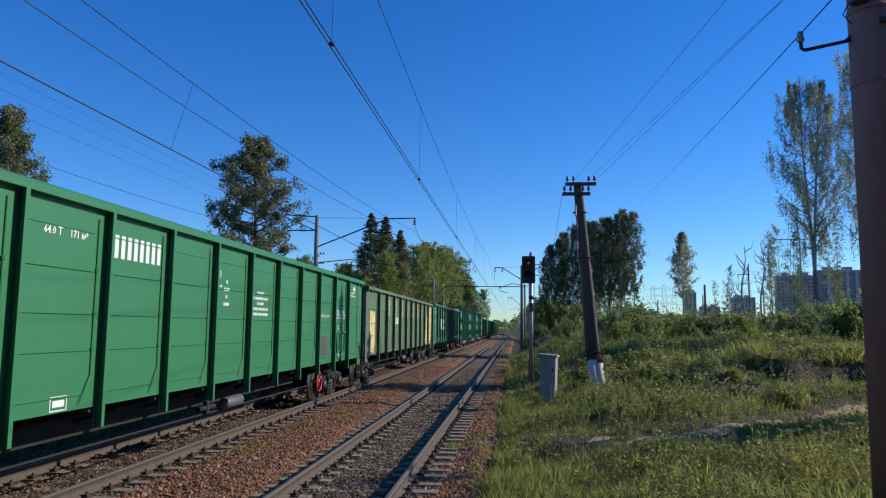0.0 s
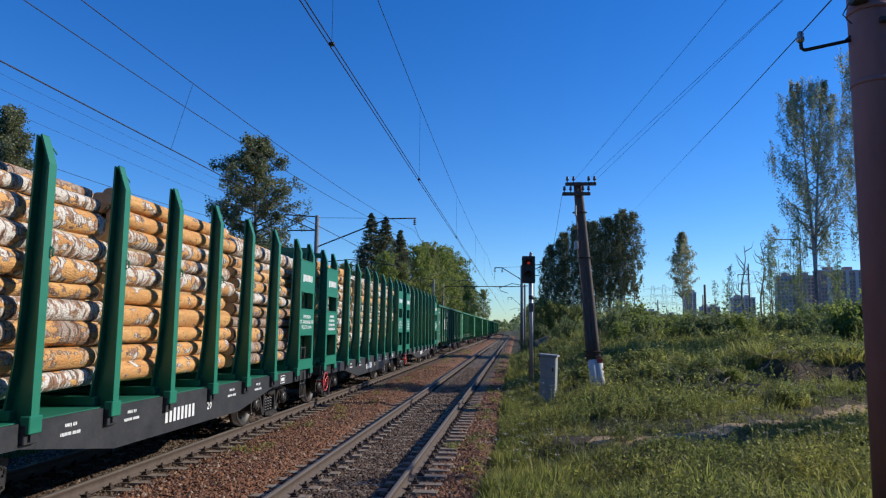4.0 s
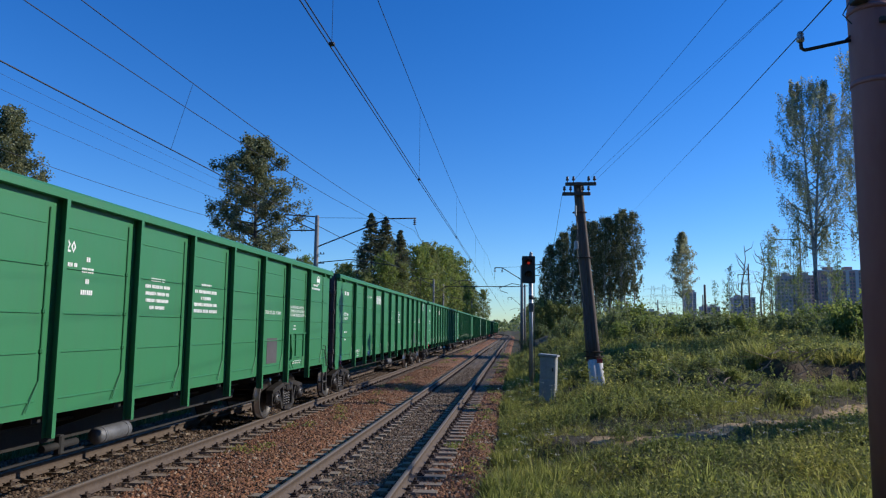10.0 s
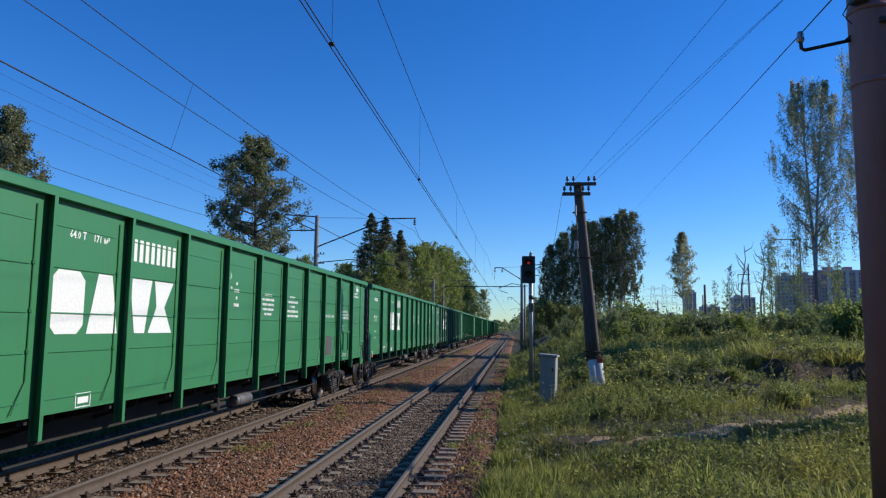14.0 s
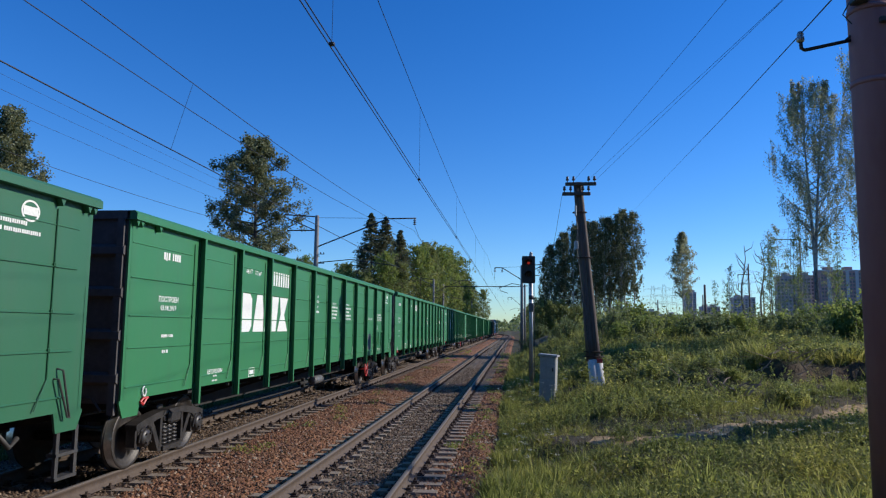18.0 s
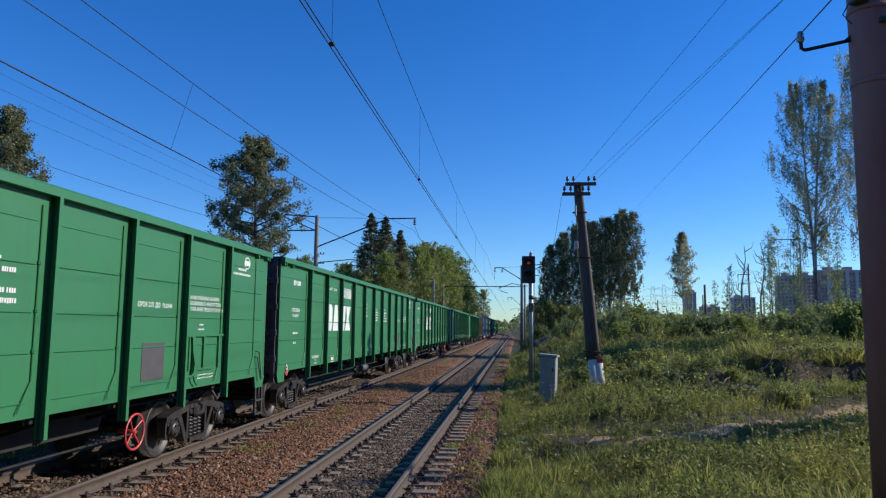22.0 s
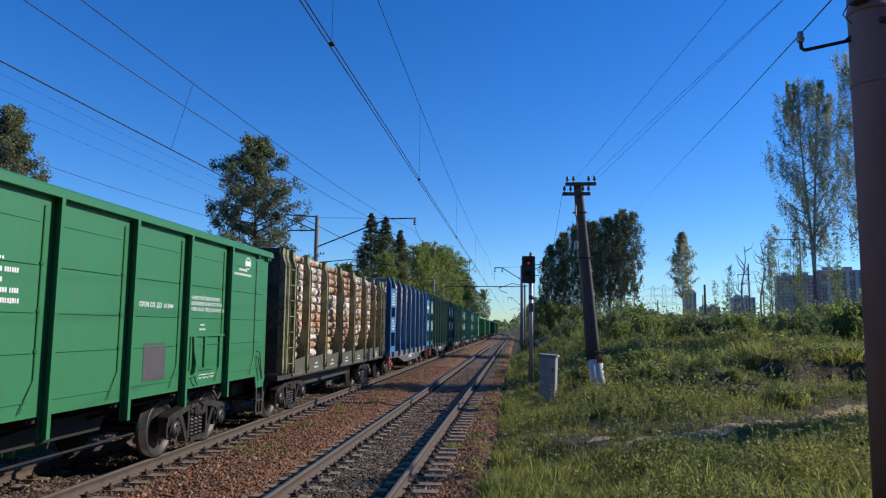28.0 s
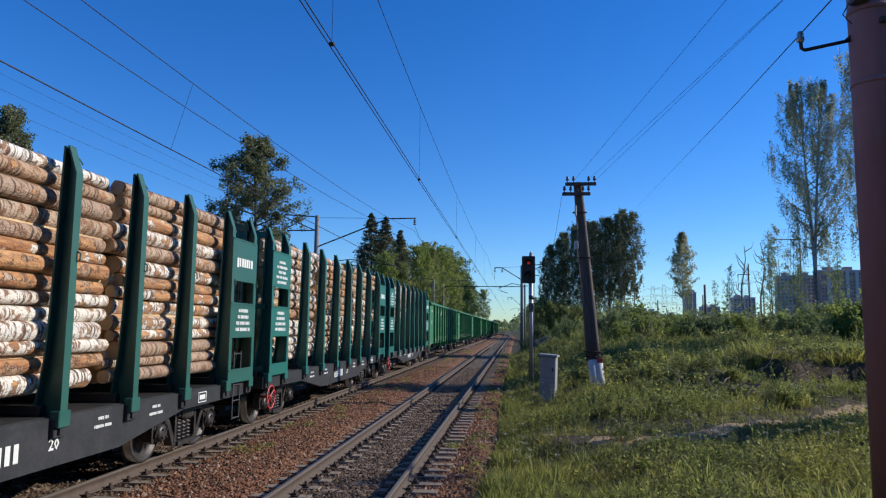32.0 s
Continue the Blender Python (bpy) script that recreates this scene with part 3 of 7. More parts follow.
def tracks():
    sl = sleeper_mesh()
    for x0, label in ((XR, "free railway track with rusty rails on concrete sleepers"), (XT, "railway track under the train, rusty rails on concrete sleepers")):
        tr = base("railway_track", pose(0, 0, 0), label, "railway track", "railway tracks", "structure")
        for g in (-0.797, 0.797):
            v, f, k = rail_mesh(x0 + g)
            ob = raw("rail", v, f, RAIL_SIDE, tr)
            ob.data.materials.append(RAIL_TOP)
            ob.data.polygons.foreach_set("material_index", np.array([1 if i % k in (0, 1, 2) else 0 for i in range(len(f))], np.int32))
        far = bmesh.new()
        rng = random.Random(int(-x0 * 10))
        for i in range(-22, 520):
            s = 2.6 + i * 0.545 + rng.uniform(-0.03, 0.03)
            p, a = along(s, x0)
            m = Matrix.Translation(p + Vector((rng.uniform(-0.02, 0.02), 0, -0.183 - rng.uniform(0, 0.006)))) @ Matrix.Rotation(a + rng.uniform(-0.012, 0.012), 4, "Z")
            if i < 150:
                put("sleeper", sl, tr, m)
            else:
                n = len(far.verts)
                box(far, -1.35, 1.35, -0.12, 0.12, -0.2, 0.0)
                far.verts.ensure_lookup_table()
                bmesh.ops.transform(far, matrix=m, verts=far.verts[n:])
        ob = part("sleeper_row", far, SLEEPER, tr)
        tagged(ob, kind="stuff")
        y = np.arange(-640.0, -9.7, 0.545)[:, None]      # the line goes on behind the viewer
        bx = np.array([-1.35, 1.35, 1.35, -1.35] * 2)[None] + x0 + 0 * y
        by = np.array([-0.12, -0.12, 0.12, 0.12] * 2)[None] + y
        bz = np.array([-0.38] * 4 + [-0.183] * 4)[None] + 0 * y
        quads = np.array([(4, 5, 6, 7), (0, 1, 5, 4), (1, 2, 6, 5), (2, 3, 7, 6), (3, 0, 4, 7)])
        ob = raw("sleeper_row", np.stack([bx, by, bz], -1).reshape(-1, 3), (quads[None] + 8 * np.arange(len(y))[:, None, None]).reshape(-1, 4), SLEEPER, tr)
        tagged(ob, kind="stuff")


tracks()
stones()


# ---------------------------------------------------------------- the goods train
GREEN, GREEN_DARK, WORN_GREEN = (0.030, 0.180, 0.070, 1), (0.024, 0.125, 0.060, 1), (0.064, 0.180, 0.078, 1)
TEAL, BLUE, PINE, OLIVE = (0.010, 0.180, 0.105, 1), (0.042, 0.165, 0.350, 1), (0.020, 0.105, 0.082, 1), (0.230, 0.240, 0.105, 1)


def mesh_of(name, bm, *materials):
    me = bpy.data.meshes.new(name)
    bm.to_mesh(me)
    bm.free()
    for m in materials:
        me.materials.append(m)
    return me


def running_gear():
    """The meshes of a three-piece bogie, made once for the whole train."""
    g = {}
    bm = bmesh.new()
    prof = [(0.505, -0.105), (0.512, -0.085), (0.508, -0.072), (0.480, -0.060), (0.4785, 0.055), (0.47, 0.065), (0.41, 0.062), (0.395, 0.03), (0.20, 0.012), (0.15, 0.07), (0.09, 0.075)]
    for sgn in (1, -1):
        m = Matrix.Translation((0.80 * sgn, 0, 0)) @ Matrix.Rotation(math.pi / 2 * sgn, 4, "Y")
        for i, f in enumerate(lathe(bm, prof, m, 32)):
            ringno = i // 32
            f.material_index = 1 if ringno in (3,) else 0
    beam(bm, (-1.12, 0, 0), (1.12, 0, 0), 0.085, 14)
    for sgn in (1, -1):
        for k in range(3):
            a = k * 2.094 + 0.4
            beam(bm, (1.12 * sgn, 0.05 * math.cos(a), 0.05 * math.sin(a)), (1.135 * sgn, 0.05 * math.cos(a), 0.05 * math.sin(a)), 0.014, 6)
    g["wheelset"] = mesh_of("wheelset", bm, WHEEL, STEEL_TREAD)
    # cast side frame with two windows and pedestal jaws, in the y-z plane, thickness along x
    bm = bmesh.new()
    for sgn in (-1, 1):
        prism(bm, [(sgn * 1.16, 0.62), (sgn * 1.16, 0.70), (sgn * 0.98, 0.75), (sgn * 0.55, 0.82), (sgn * 0.30, 0.84), (sgn * 0.30, 0.74), (sgn * 0.55, 0.71), (sgn * 0.74, 0.66), (sgn * 0.80, 0.60)], "x", 0.93, 1.12)
        prism(bm, [(sgn * 0.80, 0.62), (sgn * 0.74, 0.66), (sgn * 0.66, 0.60), (sgn * 0.44, 0.20), (sgn * 0.30, 0.17), (sgn * 0.30, 0.27), (sgn * 0.38, 0.30), (sgn * 0.55, 0.60), (sgn * 0.62, 0.70)], "x", 0.95, 1.10)
        prism(bm, [(sgn * 0.33, 0.24), (sgn * 0.40, 0.24), (sgn * 0.40, 0.76), (sgn * 0.33, 0.76)], "x", 0.94, 1.11)
        prism(bm, [(sgn * 1.16, 0.66), (sgn * 1.09, 0.66), (sgn * 1.09, 0.32), (sgn * 1.16, 0.36)], "x", 0.95, 1.10)
        prism(bm, [(sgn * 0.80, 0.62), (sgn * 0.73, 0.62), (sgn * 0.72, 0.36), (sgn * 0.77, 0.33)], "x", 0.95, 1.10)
    prism(bm, [(-0.32, 0.17), (0.32, 0.17), (0.32, 0.25), (-0.32, 0.25)], "x", 0.90, 1.14)
    prism(bm, [(-0.34, 0.76), (0.34, 0.76), (0.30, 0.84), (-0.30, 0.84)], "x", 0.92, 1.13)
    g["side_frame"] = mesh_of("side_frame", bm, STEEL_DARK)
    bm = bmesh.new()
    lathe(bm, [(0.06, 0.0), (0.135, 0.0), (0.145, 0.03), (0.145, 0.17), (0.12, 0.20), (0.05, 0.215)], Matrix.Translation((0.98, 0, 0)) @ Matrix.Rotation(math.pi / 2, 4, "Y"), 20)
    box(bm, 0.95, 1.10, -0.16, 0.16, 0.05, 0.16, 0.015)
    for k in range(4):
        a = math.pi / 4 + k * math.pi / 2
        beam(bm, (1.19, 0.09 * math.cos(a), 0.09 * math.sin(a)), (1.215, 0.09 * math.cos(a), 0.09 * math.sin(a)), 0.016, 6)
    for sgn in (-1, 1):
        tube(bm, [(1.13, sgn * 0.17, -0.05), (1.15, sgn * 0.15, 0.12), (1.15, sgn * 0.05, 0.17)], 0.018, 6)
    g["axle_box"] = mesh_of("axle_box", bm, STEEL_DARK)
    bm = bmesh.new()
    for y in (-0.17, 0.0, 0.17):
        for turn in range(6):
            z = 0.27 + turn * 0.062
            beam(bm, (1.03, y, z), (1.03, y, z + 0.032), 0.078, 12)
        beam(bm, (1.03, y, 0.25), (1.03, y, 0.66), 0.05, 8)
    box(bm, 0.93, 1.12, -0.28, 0.28, 0.645, 0.74, 0.02)
    g["spring_set"] = mesh_of("spring_set", bm, STEEL_DARK)
    bm = bmesh.new()
    box(bm, -1.18, 1.18, -0.20, 0.20, 0.60, 0.82, 0.04)
    for sgn in (-1, 1):
        box(bm, sgn * 0.78 - 0.10, sgn * 0.78 + 0.10, -0.10, 0.10, 0.82, 0.90, 0.01)
    lathe(bm, [(0.20, 0.82), (0.20, 0.92)], Matrix(), 16)
    g["bolster"] = mesh_of("bolster", bm, STEEL_DARK)
    bm = bmesh.new()
    for sgn in (-1, 1):
        beam(bm, (-0.85, sgn * 0.42, 0.42), (0.85, sgn * 0.42, 0.42), 0.035, 8)
        for x in (-0.797, 0.797):
            prism(bm, [(sgn * 0.42, 0.26), (sgn * 0.47, 0.26), (sgn * 0.50, 0.42), (sgn * 0.47, 0.60), (sgn * 0.42, 0.60)], "x", x - 0.05, x + 0.05)
    g["brake_gear"] = mesh_of("brake_gear", bm, UNDER)
    # automatic coupler with shank, knuckle and uncoupling lever; along -y
    bm = bmesh.new()
    box(bm, -0.09, 0.09, -0.05, 0.45, 0.95, 1.17, 0.02)
    prism(bm, [(-0.20, 0.0), (0.20, 0.0), (0.22, -0.20), (0.10, -0.34), (0.02, -0.20), (-0.10, -0.20), (-0.18, -0.36), (-0.24, -0.22)], "z", 0.88, 1.24)
    tube(bm, [(0.14, 0.02, 1.2), (0.5, 0.05, 1.28), (1.1, 0.05, 1.22), (1.25, 0.03, 1.05)], 0.018, 6)
    tube(bm, [(-0.25, 0.05, 0.95), (-0.32, -0.25, 0.62), (-0.30, -0.42, 0.72)], 0.035, 8)
    g["coupler"] = mesh_of("coupler", bm, UNDER)
    bm = bmesh.new()
    lathe(bm, [(0.04, -0.50), (0.13, -0.48), (0.165, -0.43), (0.165, 0.43), (0.13, 0.48), (0.04, 0.50)], Matrix.Rotation(math.pi / 2, 4, "X"), 18)
    for y in (-0.34, 0.34):
        lathe(bm, [(0.172, -0.03), (0.172, 0.03)], Matrix.Translation((0, y, 0)) @ Matrix.Rotation(math.pi / 2, 4, "X"), 18)
    g["air_tank"] = mesh_of("air_tank", bm, FRAME_GREY)
    # spoked hand-brake wheel facing +x
    bm = bmesh.new()
    n = 20
    rim = [Vector((0, 0.25 * math.cos(2 * math.pi * i / n), 0.25 * math.sin(2 * math.pi * i / n))) for i in range(n)]
    for a, b in zip(rim, rim[1:] + rim[:1]):
        beam(bm, a, b, 0.018, 6)
    for i in range(4):
        beam(bm, (-0.03, 0, 0), rim[i * 5 + 2], 0.013, 6)
    beam(bm, (-0.25, 0, 0), (0.02, 0, 0), 0.03, 8)
    g["brake_wheel"] = mesh_of("brake_wheel", bm, RED)
    return g


GEAR = running_gear()


def add_bogie(wagon, y):
    b = base("bogie", pose(0, y, 0))
    b.parent = wagon
    put("bolster", GEAR["bolster"], b, pose(0, 0, 0))
    put("brake_gear", GEAR["brake_gear"], b, pose(0, 0, 0))
    for rz in (0, 180):
        put("side_frame", GEAR["side_frame"], b, pose(0, 0, 0, 0, 0, rz))
        put("spring_set", GEAR["spring_set"], b, pose(0, 0, 0, 0, 0, rz))
        for yy in (-0.925, 0.925):
            put("axle_box", GEAR["axle_box"], b, pose(0, yy if rz == 0 else yy, 0.4785, 0, 0, rz))
    put("wheelset", GEAR["wheelset"], b, pose(0, -0.925, 0.4785), "dark steel wheelset with a polished tread")
    put("wheelset", GEAR["wheelset"], b, pose(0, 0.925, 0.4785), "dark steel wheelset with a polished tread")
    return b


def gondola_kit(body, posts, first, top, PAINT):
    """Meshes of a long open wagon: panels, channel posts, chords, ends, floor."""
    pitch = (body - 2 * first) / (posts - 1)
    k = {"at": [first + i * pitch for i in range(posts)], "body": body, "top": top}

    def panel(w):
        bm = bmesh.new()
        z1 = top - 0.13
        lips = [(1.37, 0.018), (1.92, 0.018), (2.38, 0.018), (2.93, 0.018), (3.43, 0.010)]
        rings = []
        for y, out in ((-w / 2, 0), (-w / 2 + 0.02, 0), (-w / 2 + 0.03, 1), (w / 2 - 0.21, 1), (w / 2 - 0.20, 0), (w / 2, 0)):
            line = [(-0.03, 1.19), (0.0, 1.19)]
            for z, d in lips:
                line += [(0.0, z - 0.007), (d * out, z - 0.004), (d * out, z + 0.003), (0.0, z + 0.016)]
            line += [(0.0, z1), (-0.03, z1)]
            rings.append([bm.verts.new((x, y, z)) for x, z in line])
        n = len(rings[0])
        for a, b in zip(rings, rings[1:]):
            for q in range(n):
                bm.faces.new((a[q], a[(q + 1) % n], b[(q + 1) % n], b[q]))
        bm.faces.new(rings[0][::-1])
        bm.faces.new(rings[-1])
        bmesh.ops.recalc_face_normals(bm, faces=bm.faces[:])
        return mesh_of("side_panel", bm, PAINT)
    k["panel"], k["end_panel"] = panel(pitch - 0.02), panel(first - 0.12)

    def rod(w):
        """Latch rod at the panel's edge, thick where the brackets hold it."""
        bm = bmesh.new()
        pts, radii = [], []
        for z in (top - 0.25, 2.98, 2.97, 2.93, 2.92, 2.43, 2.42, 2.38, 2.37, 1.97, 1.96, 1.92, 1.91, 1.60):
            pts.append((0.012, w / 2 - 0.15, z))
            radii.append(0.024 if any(abs(z - q) < 0.025 for q in (2.95, 2.40, 1.94)) else 0.010)
        pts += [(0.03, w / 2 - 0.33, 1.32), (0.03, w / 2 - 0.36, 1.26)]
        tube(bm, pts, 0.010, 6, 0, radii + [0.010, 0.010])
        return mesh_of("latch_rod", bm, PAINT)
    k["rod"], k["end_rod"], k["rear_rod"] = rod(pitch - 0.02), rod(first - 0.12), rod(first - 0.12 - 1.0)
    bm = bmesh.new()
    prism(bm, [(-0.005, -0.020), (0.010, -0.020), (0.010, 0.042), (0.104, 0.042), (0.104, -0.014), (0.116, -0.014), (0.116, 0.052), (-0.005, 0.052)], "z", 0.93, top - 0.13)
    k["post"] = mesh_of("post", bm, PAINT)
    bm = bmesh.new()
    prism(bm, [(1.46, top - 0.13), (1.61, top - 0.13), (1.61, top - 0.035), (1.57, top), (1.46, top)], "y", 0.0, body)
    for y in (0.10, 0.22, 0.75, body - 0.10, body - 0.22, body - 0.75):
        prism(bm, [(y - 0.05, top - 0.13), (y + 0.05, top - 0.13), (y, top - 0.22)], "x", 1.50, 1.58)
    k["chord"] = mesh_of("top_chord", bm, PAINT)
    bm = bmesh.new()
    prism(bm, [(1.47, top - 0.13), (1.50, top - 0.13), (1.50, 1.19), (1.47, 1.19)], "y", 0.03, 0.10)
    prism(bm, [(0.0, 1.15), (0.10, 0.95), (0.50, 0.95), (0.56, 1.19), (0.0, 1.19)], "x", 1.47, 1.50)
    k["corner"] = mesh_of("corner_plate", bm, PAINT)
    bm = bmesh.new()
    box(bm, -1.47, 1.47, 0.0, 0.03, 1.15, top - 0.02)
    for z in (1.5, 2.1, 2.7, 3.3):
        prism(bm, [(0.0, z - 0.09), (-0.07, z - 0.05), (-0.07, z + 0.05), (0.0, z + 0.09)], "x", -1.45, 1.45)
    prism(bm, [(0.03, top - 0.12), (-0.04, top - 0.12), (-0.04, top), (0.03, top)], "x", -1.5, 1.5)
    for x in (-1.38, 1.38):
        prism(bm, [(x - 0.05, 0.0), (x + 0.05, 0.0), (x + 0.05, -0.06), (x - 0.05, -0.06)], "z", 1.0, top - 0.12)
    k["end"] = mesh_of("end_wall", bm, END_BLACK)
    bm = bmesh.new()
    box(bm, -1.46, 1.46, 0.05, body - 0.05, 1.24, 1.30)
    k["floor"] = mesh_of("wagon_floor", bm, UNDER)
    bm = bmesh.new()
    box(bm, -0.33, 0.33, 0.1, body - 0.1, 0.86, 1.22)
    for y in [0.25, body - 0.25, 2.35, body - 2.35] + k["at"][1:-1]:
        prism(bm, [(-1.40, 1.23), (1.40, 1.23), (1.40, 1.10), (0.35, 0.88), (-0.35, 0.88), (-1.40, 1.10)], "y", y - 0.08, y + 0.08)
    tube(bm, [(0.75, 0.3, 0.95), (0.75, body - 0.3, 0.95)], 0.022, 6)
    # solid block added to stand for the shade under the wagon
    prism(bm, [(4.1, 1.22), (body - 4.1, 1.22), (body - 4.5, 0.62), (4.5, 0.62)], "x", -0.5, 0.5)
    for y in [4.8 + (body - 9.6) * i / 6 for i in range(7)]:
        prism(bm, [(0.5, 1.15), (1.20, 1.15), (1.16, 1.02), (0.5, 0.80)], "y", y - 0.02, y + 0.02)
    tube(bm, [(1.0, 4.2, 0.56), (1.0, body - 4.4, 0.56)], 0.018, 6)
    box(bm, 1.0, 1.10, 9.98, 10.08, 0.56, 0.82, 0.02)
    beam(bm, (1.04, 9.7, 0.68), (1.04, 10.4, 0.68), 0.05, 8)
    k["underframe"] = mesh_of("underframe", bm, FRAME_AND_SHADE)
    # long handrail, step ladder, unloading hatch
    bm = bmesh.new()
    tube(bm, [(0.0, -0.05, 1.60), (0.06, -0.04, 1.60), (0.07, 0.16, 1.13), (0.07, 0.20, 1.12), (0.07, 0.02, 1.70), (0.0, 0.0, 1.72)], 0.013, 6)
    k["handrail"] = mesh_of("handrail", bm, UNDER)
    bm = bmesh.new()
    for y in (0.0, 0.36):
        box(bm, -0.02, 0.02, y - 0.03, y + 0.03, 0.38, 1.0)
    for z in (0.40, 0.68):
        box(bm, -0.10, 0.03, -0.03, 0.39, z - 0.02, z + 0.02)
    k["ladder"] = mesh_of("step_ladder", bm, UNDER)
    bm = bmesh.new()
    for y in (-0.55, 0.0, 0.62):
        box(bm, 0.0, 0.035, y - 0.03, y + 0.03, 1.50, 2.08)
    box(bm, 0.0, 0.04, -0.72, 0.78, 2.06, 2.10)
    box(bm, 0.0, 0.03, -0.25, 0.40, 1.48, 1.52)
    prism(bm, [(-0.46, 1.45), (-0.34, 1.45), (-0.30, 1.62), (-0.40, 1.85), (-0.44, 2.06), (-0.54, 2.06), (-0.50, 1.80), (-0.42, 1.62)], "x", 0.02, 0.07)
    tube(bm, [(0.06, -0.45, 1.40), (0.06, -0.38, 1.30), (0.05, -0.28, 1.24)], 0.014, 6)
    k["hatch"] = mesh_of("unloading_hatch", bm, PAINT, UNDER)
    bm = bmesh.new()
    box(bm, 0, 0.003, -0.33, 0.33, 1.42, 1.98)
    k["patch"] = mesh_of("grey_patch", bm, GREY_PATCH)
    bm = bmesh.new()
    n = 12
    for i in range(n - 2):
        a, b = 2 * math.pi * i / n + 1.6, 2 * math.pi * (i + 1) / n + 1.6
        beam(bm, (0, 0.05 * math.cos(a), 0.07 * math.sin(a)), (0, 0.05 * math.cos(b), 0.07 * math.sin(b)), 0.013, 5)
    k["hook"] = mesh_of("tie_hook", bm, WHITE)
    return k


def running_number():
    """A row of eight narrow white marks where a running number stands."""
    bm = bmesh.new()
    for i in range(8):
        y = -0.66 + i * 0.165
        box(bm, 0, 0.003, y + 0.02, y + 0.118, -0.16, 0.16)
    return mesh_of("running_number", bm, WHITE)


def company_mark():
    """Four heavy white shapes of an owner's mark, two to a panel."""
    bm = bmesh.new()
    prism(bm, [(0.06, -0.26), (0.20, -0.39), (0.62, -0.39), (0.74, -0.28), (0.74, 0.28), (0.62, 0.39), (0.20, 0.39), (0.06, 0.26)], "x", 0, 0.003)
    prism(bm, [(0.82, -0.39), (1.52, -0.39), (1.34, 0.39), (1.02, 0.39)], "x", 0, 0.003)
    prism(bm, [(1.96, -0.39), (2.24, -0.39), (2.40, 0.39), (1.78, 0.39)], "x", 0, 0.003)
    prism(bm, [(2.34, -0.39), (3.06, -0.39), (2.80, 0.0), (3.06, 0.39), (2.48, 0.39), (2.56, 0.0)], "x", 0, 0.003)
    return mesh_of("owner_mark", bm, WHITE)


def round_mark(r=0.125):
    bm = bmesh.new()
    n = 20
    for i in range(n):
        a, b = 2 * math.pi * i / n, 2 * math.pi * (i + 1) / n
        bm.faces.new([bm.verts.new((0.002, q * r * math.cos(c) * 1.25, q * r * math.sin(c))) for q, c in ((0.82, a), (1.0, a), (1.0, b), (0.82, b))])
    box(bm, 0, 0.003, -0.12, 0.12, -0.05, 0.05)
    return mesh_of("maker_mark", bm, WHITE)


def frame_mark():
    bm = bmesh.new()
    for y0, y1, z0, z1 in ((-0.16, 0.16, 0.075, 0.09), (-0.16, 0.16, -0.09, -0.075), (-0.16, -0.145, -0.075, 0.075), (0.145, 0.16, -0.075, 0.075), (-0.11, 0.11, -0.04, 0.04)):
        box(bm, 0, 0.003, y0, y1, z0, z1)
    return mesh_of("depot_mark", bm, WHITE)


MARKS = {"number": running_number(), "owner": company_mark(), "round": round_mark(), "framed": frame_mark(),
         "brand": bars_mesh([[3, 4]], 0.13, 0.1, 0.55), "owner_lines": bars_mesh([[11], [3, 13, 6], [1, 1, 7], [9, 10, 4], [9, 6, 9]], 0.062, 0.05),
         "renter_lines": bars_mesh([[9, 3], [5, 10, 6], [9, 8, 3], [8, 12], [4, 9]], 0.055, 0.05), "maker_lines": bars_mesh([[12], [2, 5, 17]], 0.05, 0.045, 0.7),
         "model": bars_mesh([[6, 1, 4]], 0.05, 0.05), "small": bars_mesh([[3, 2]], 0.055, 0.05), "date": bars_mesh([[2], [6]], 0.07, 0.07), "tiny": bars_mesh([[9], [6, 6]], 0.03, 0.05)}


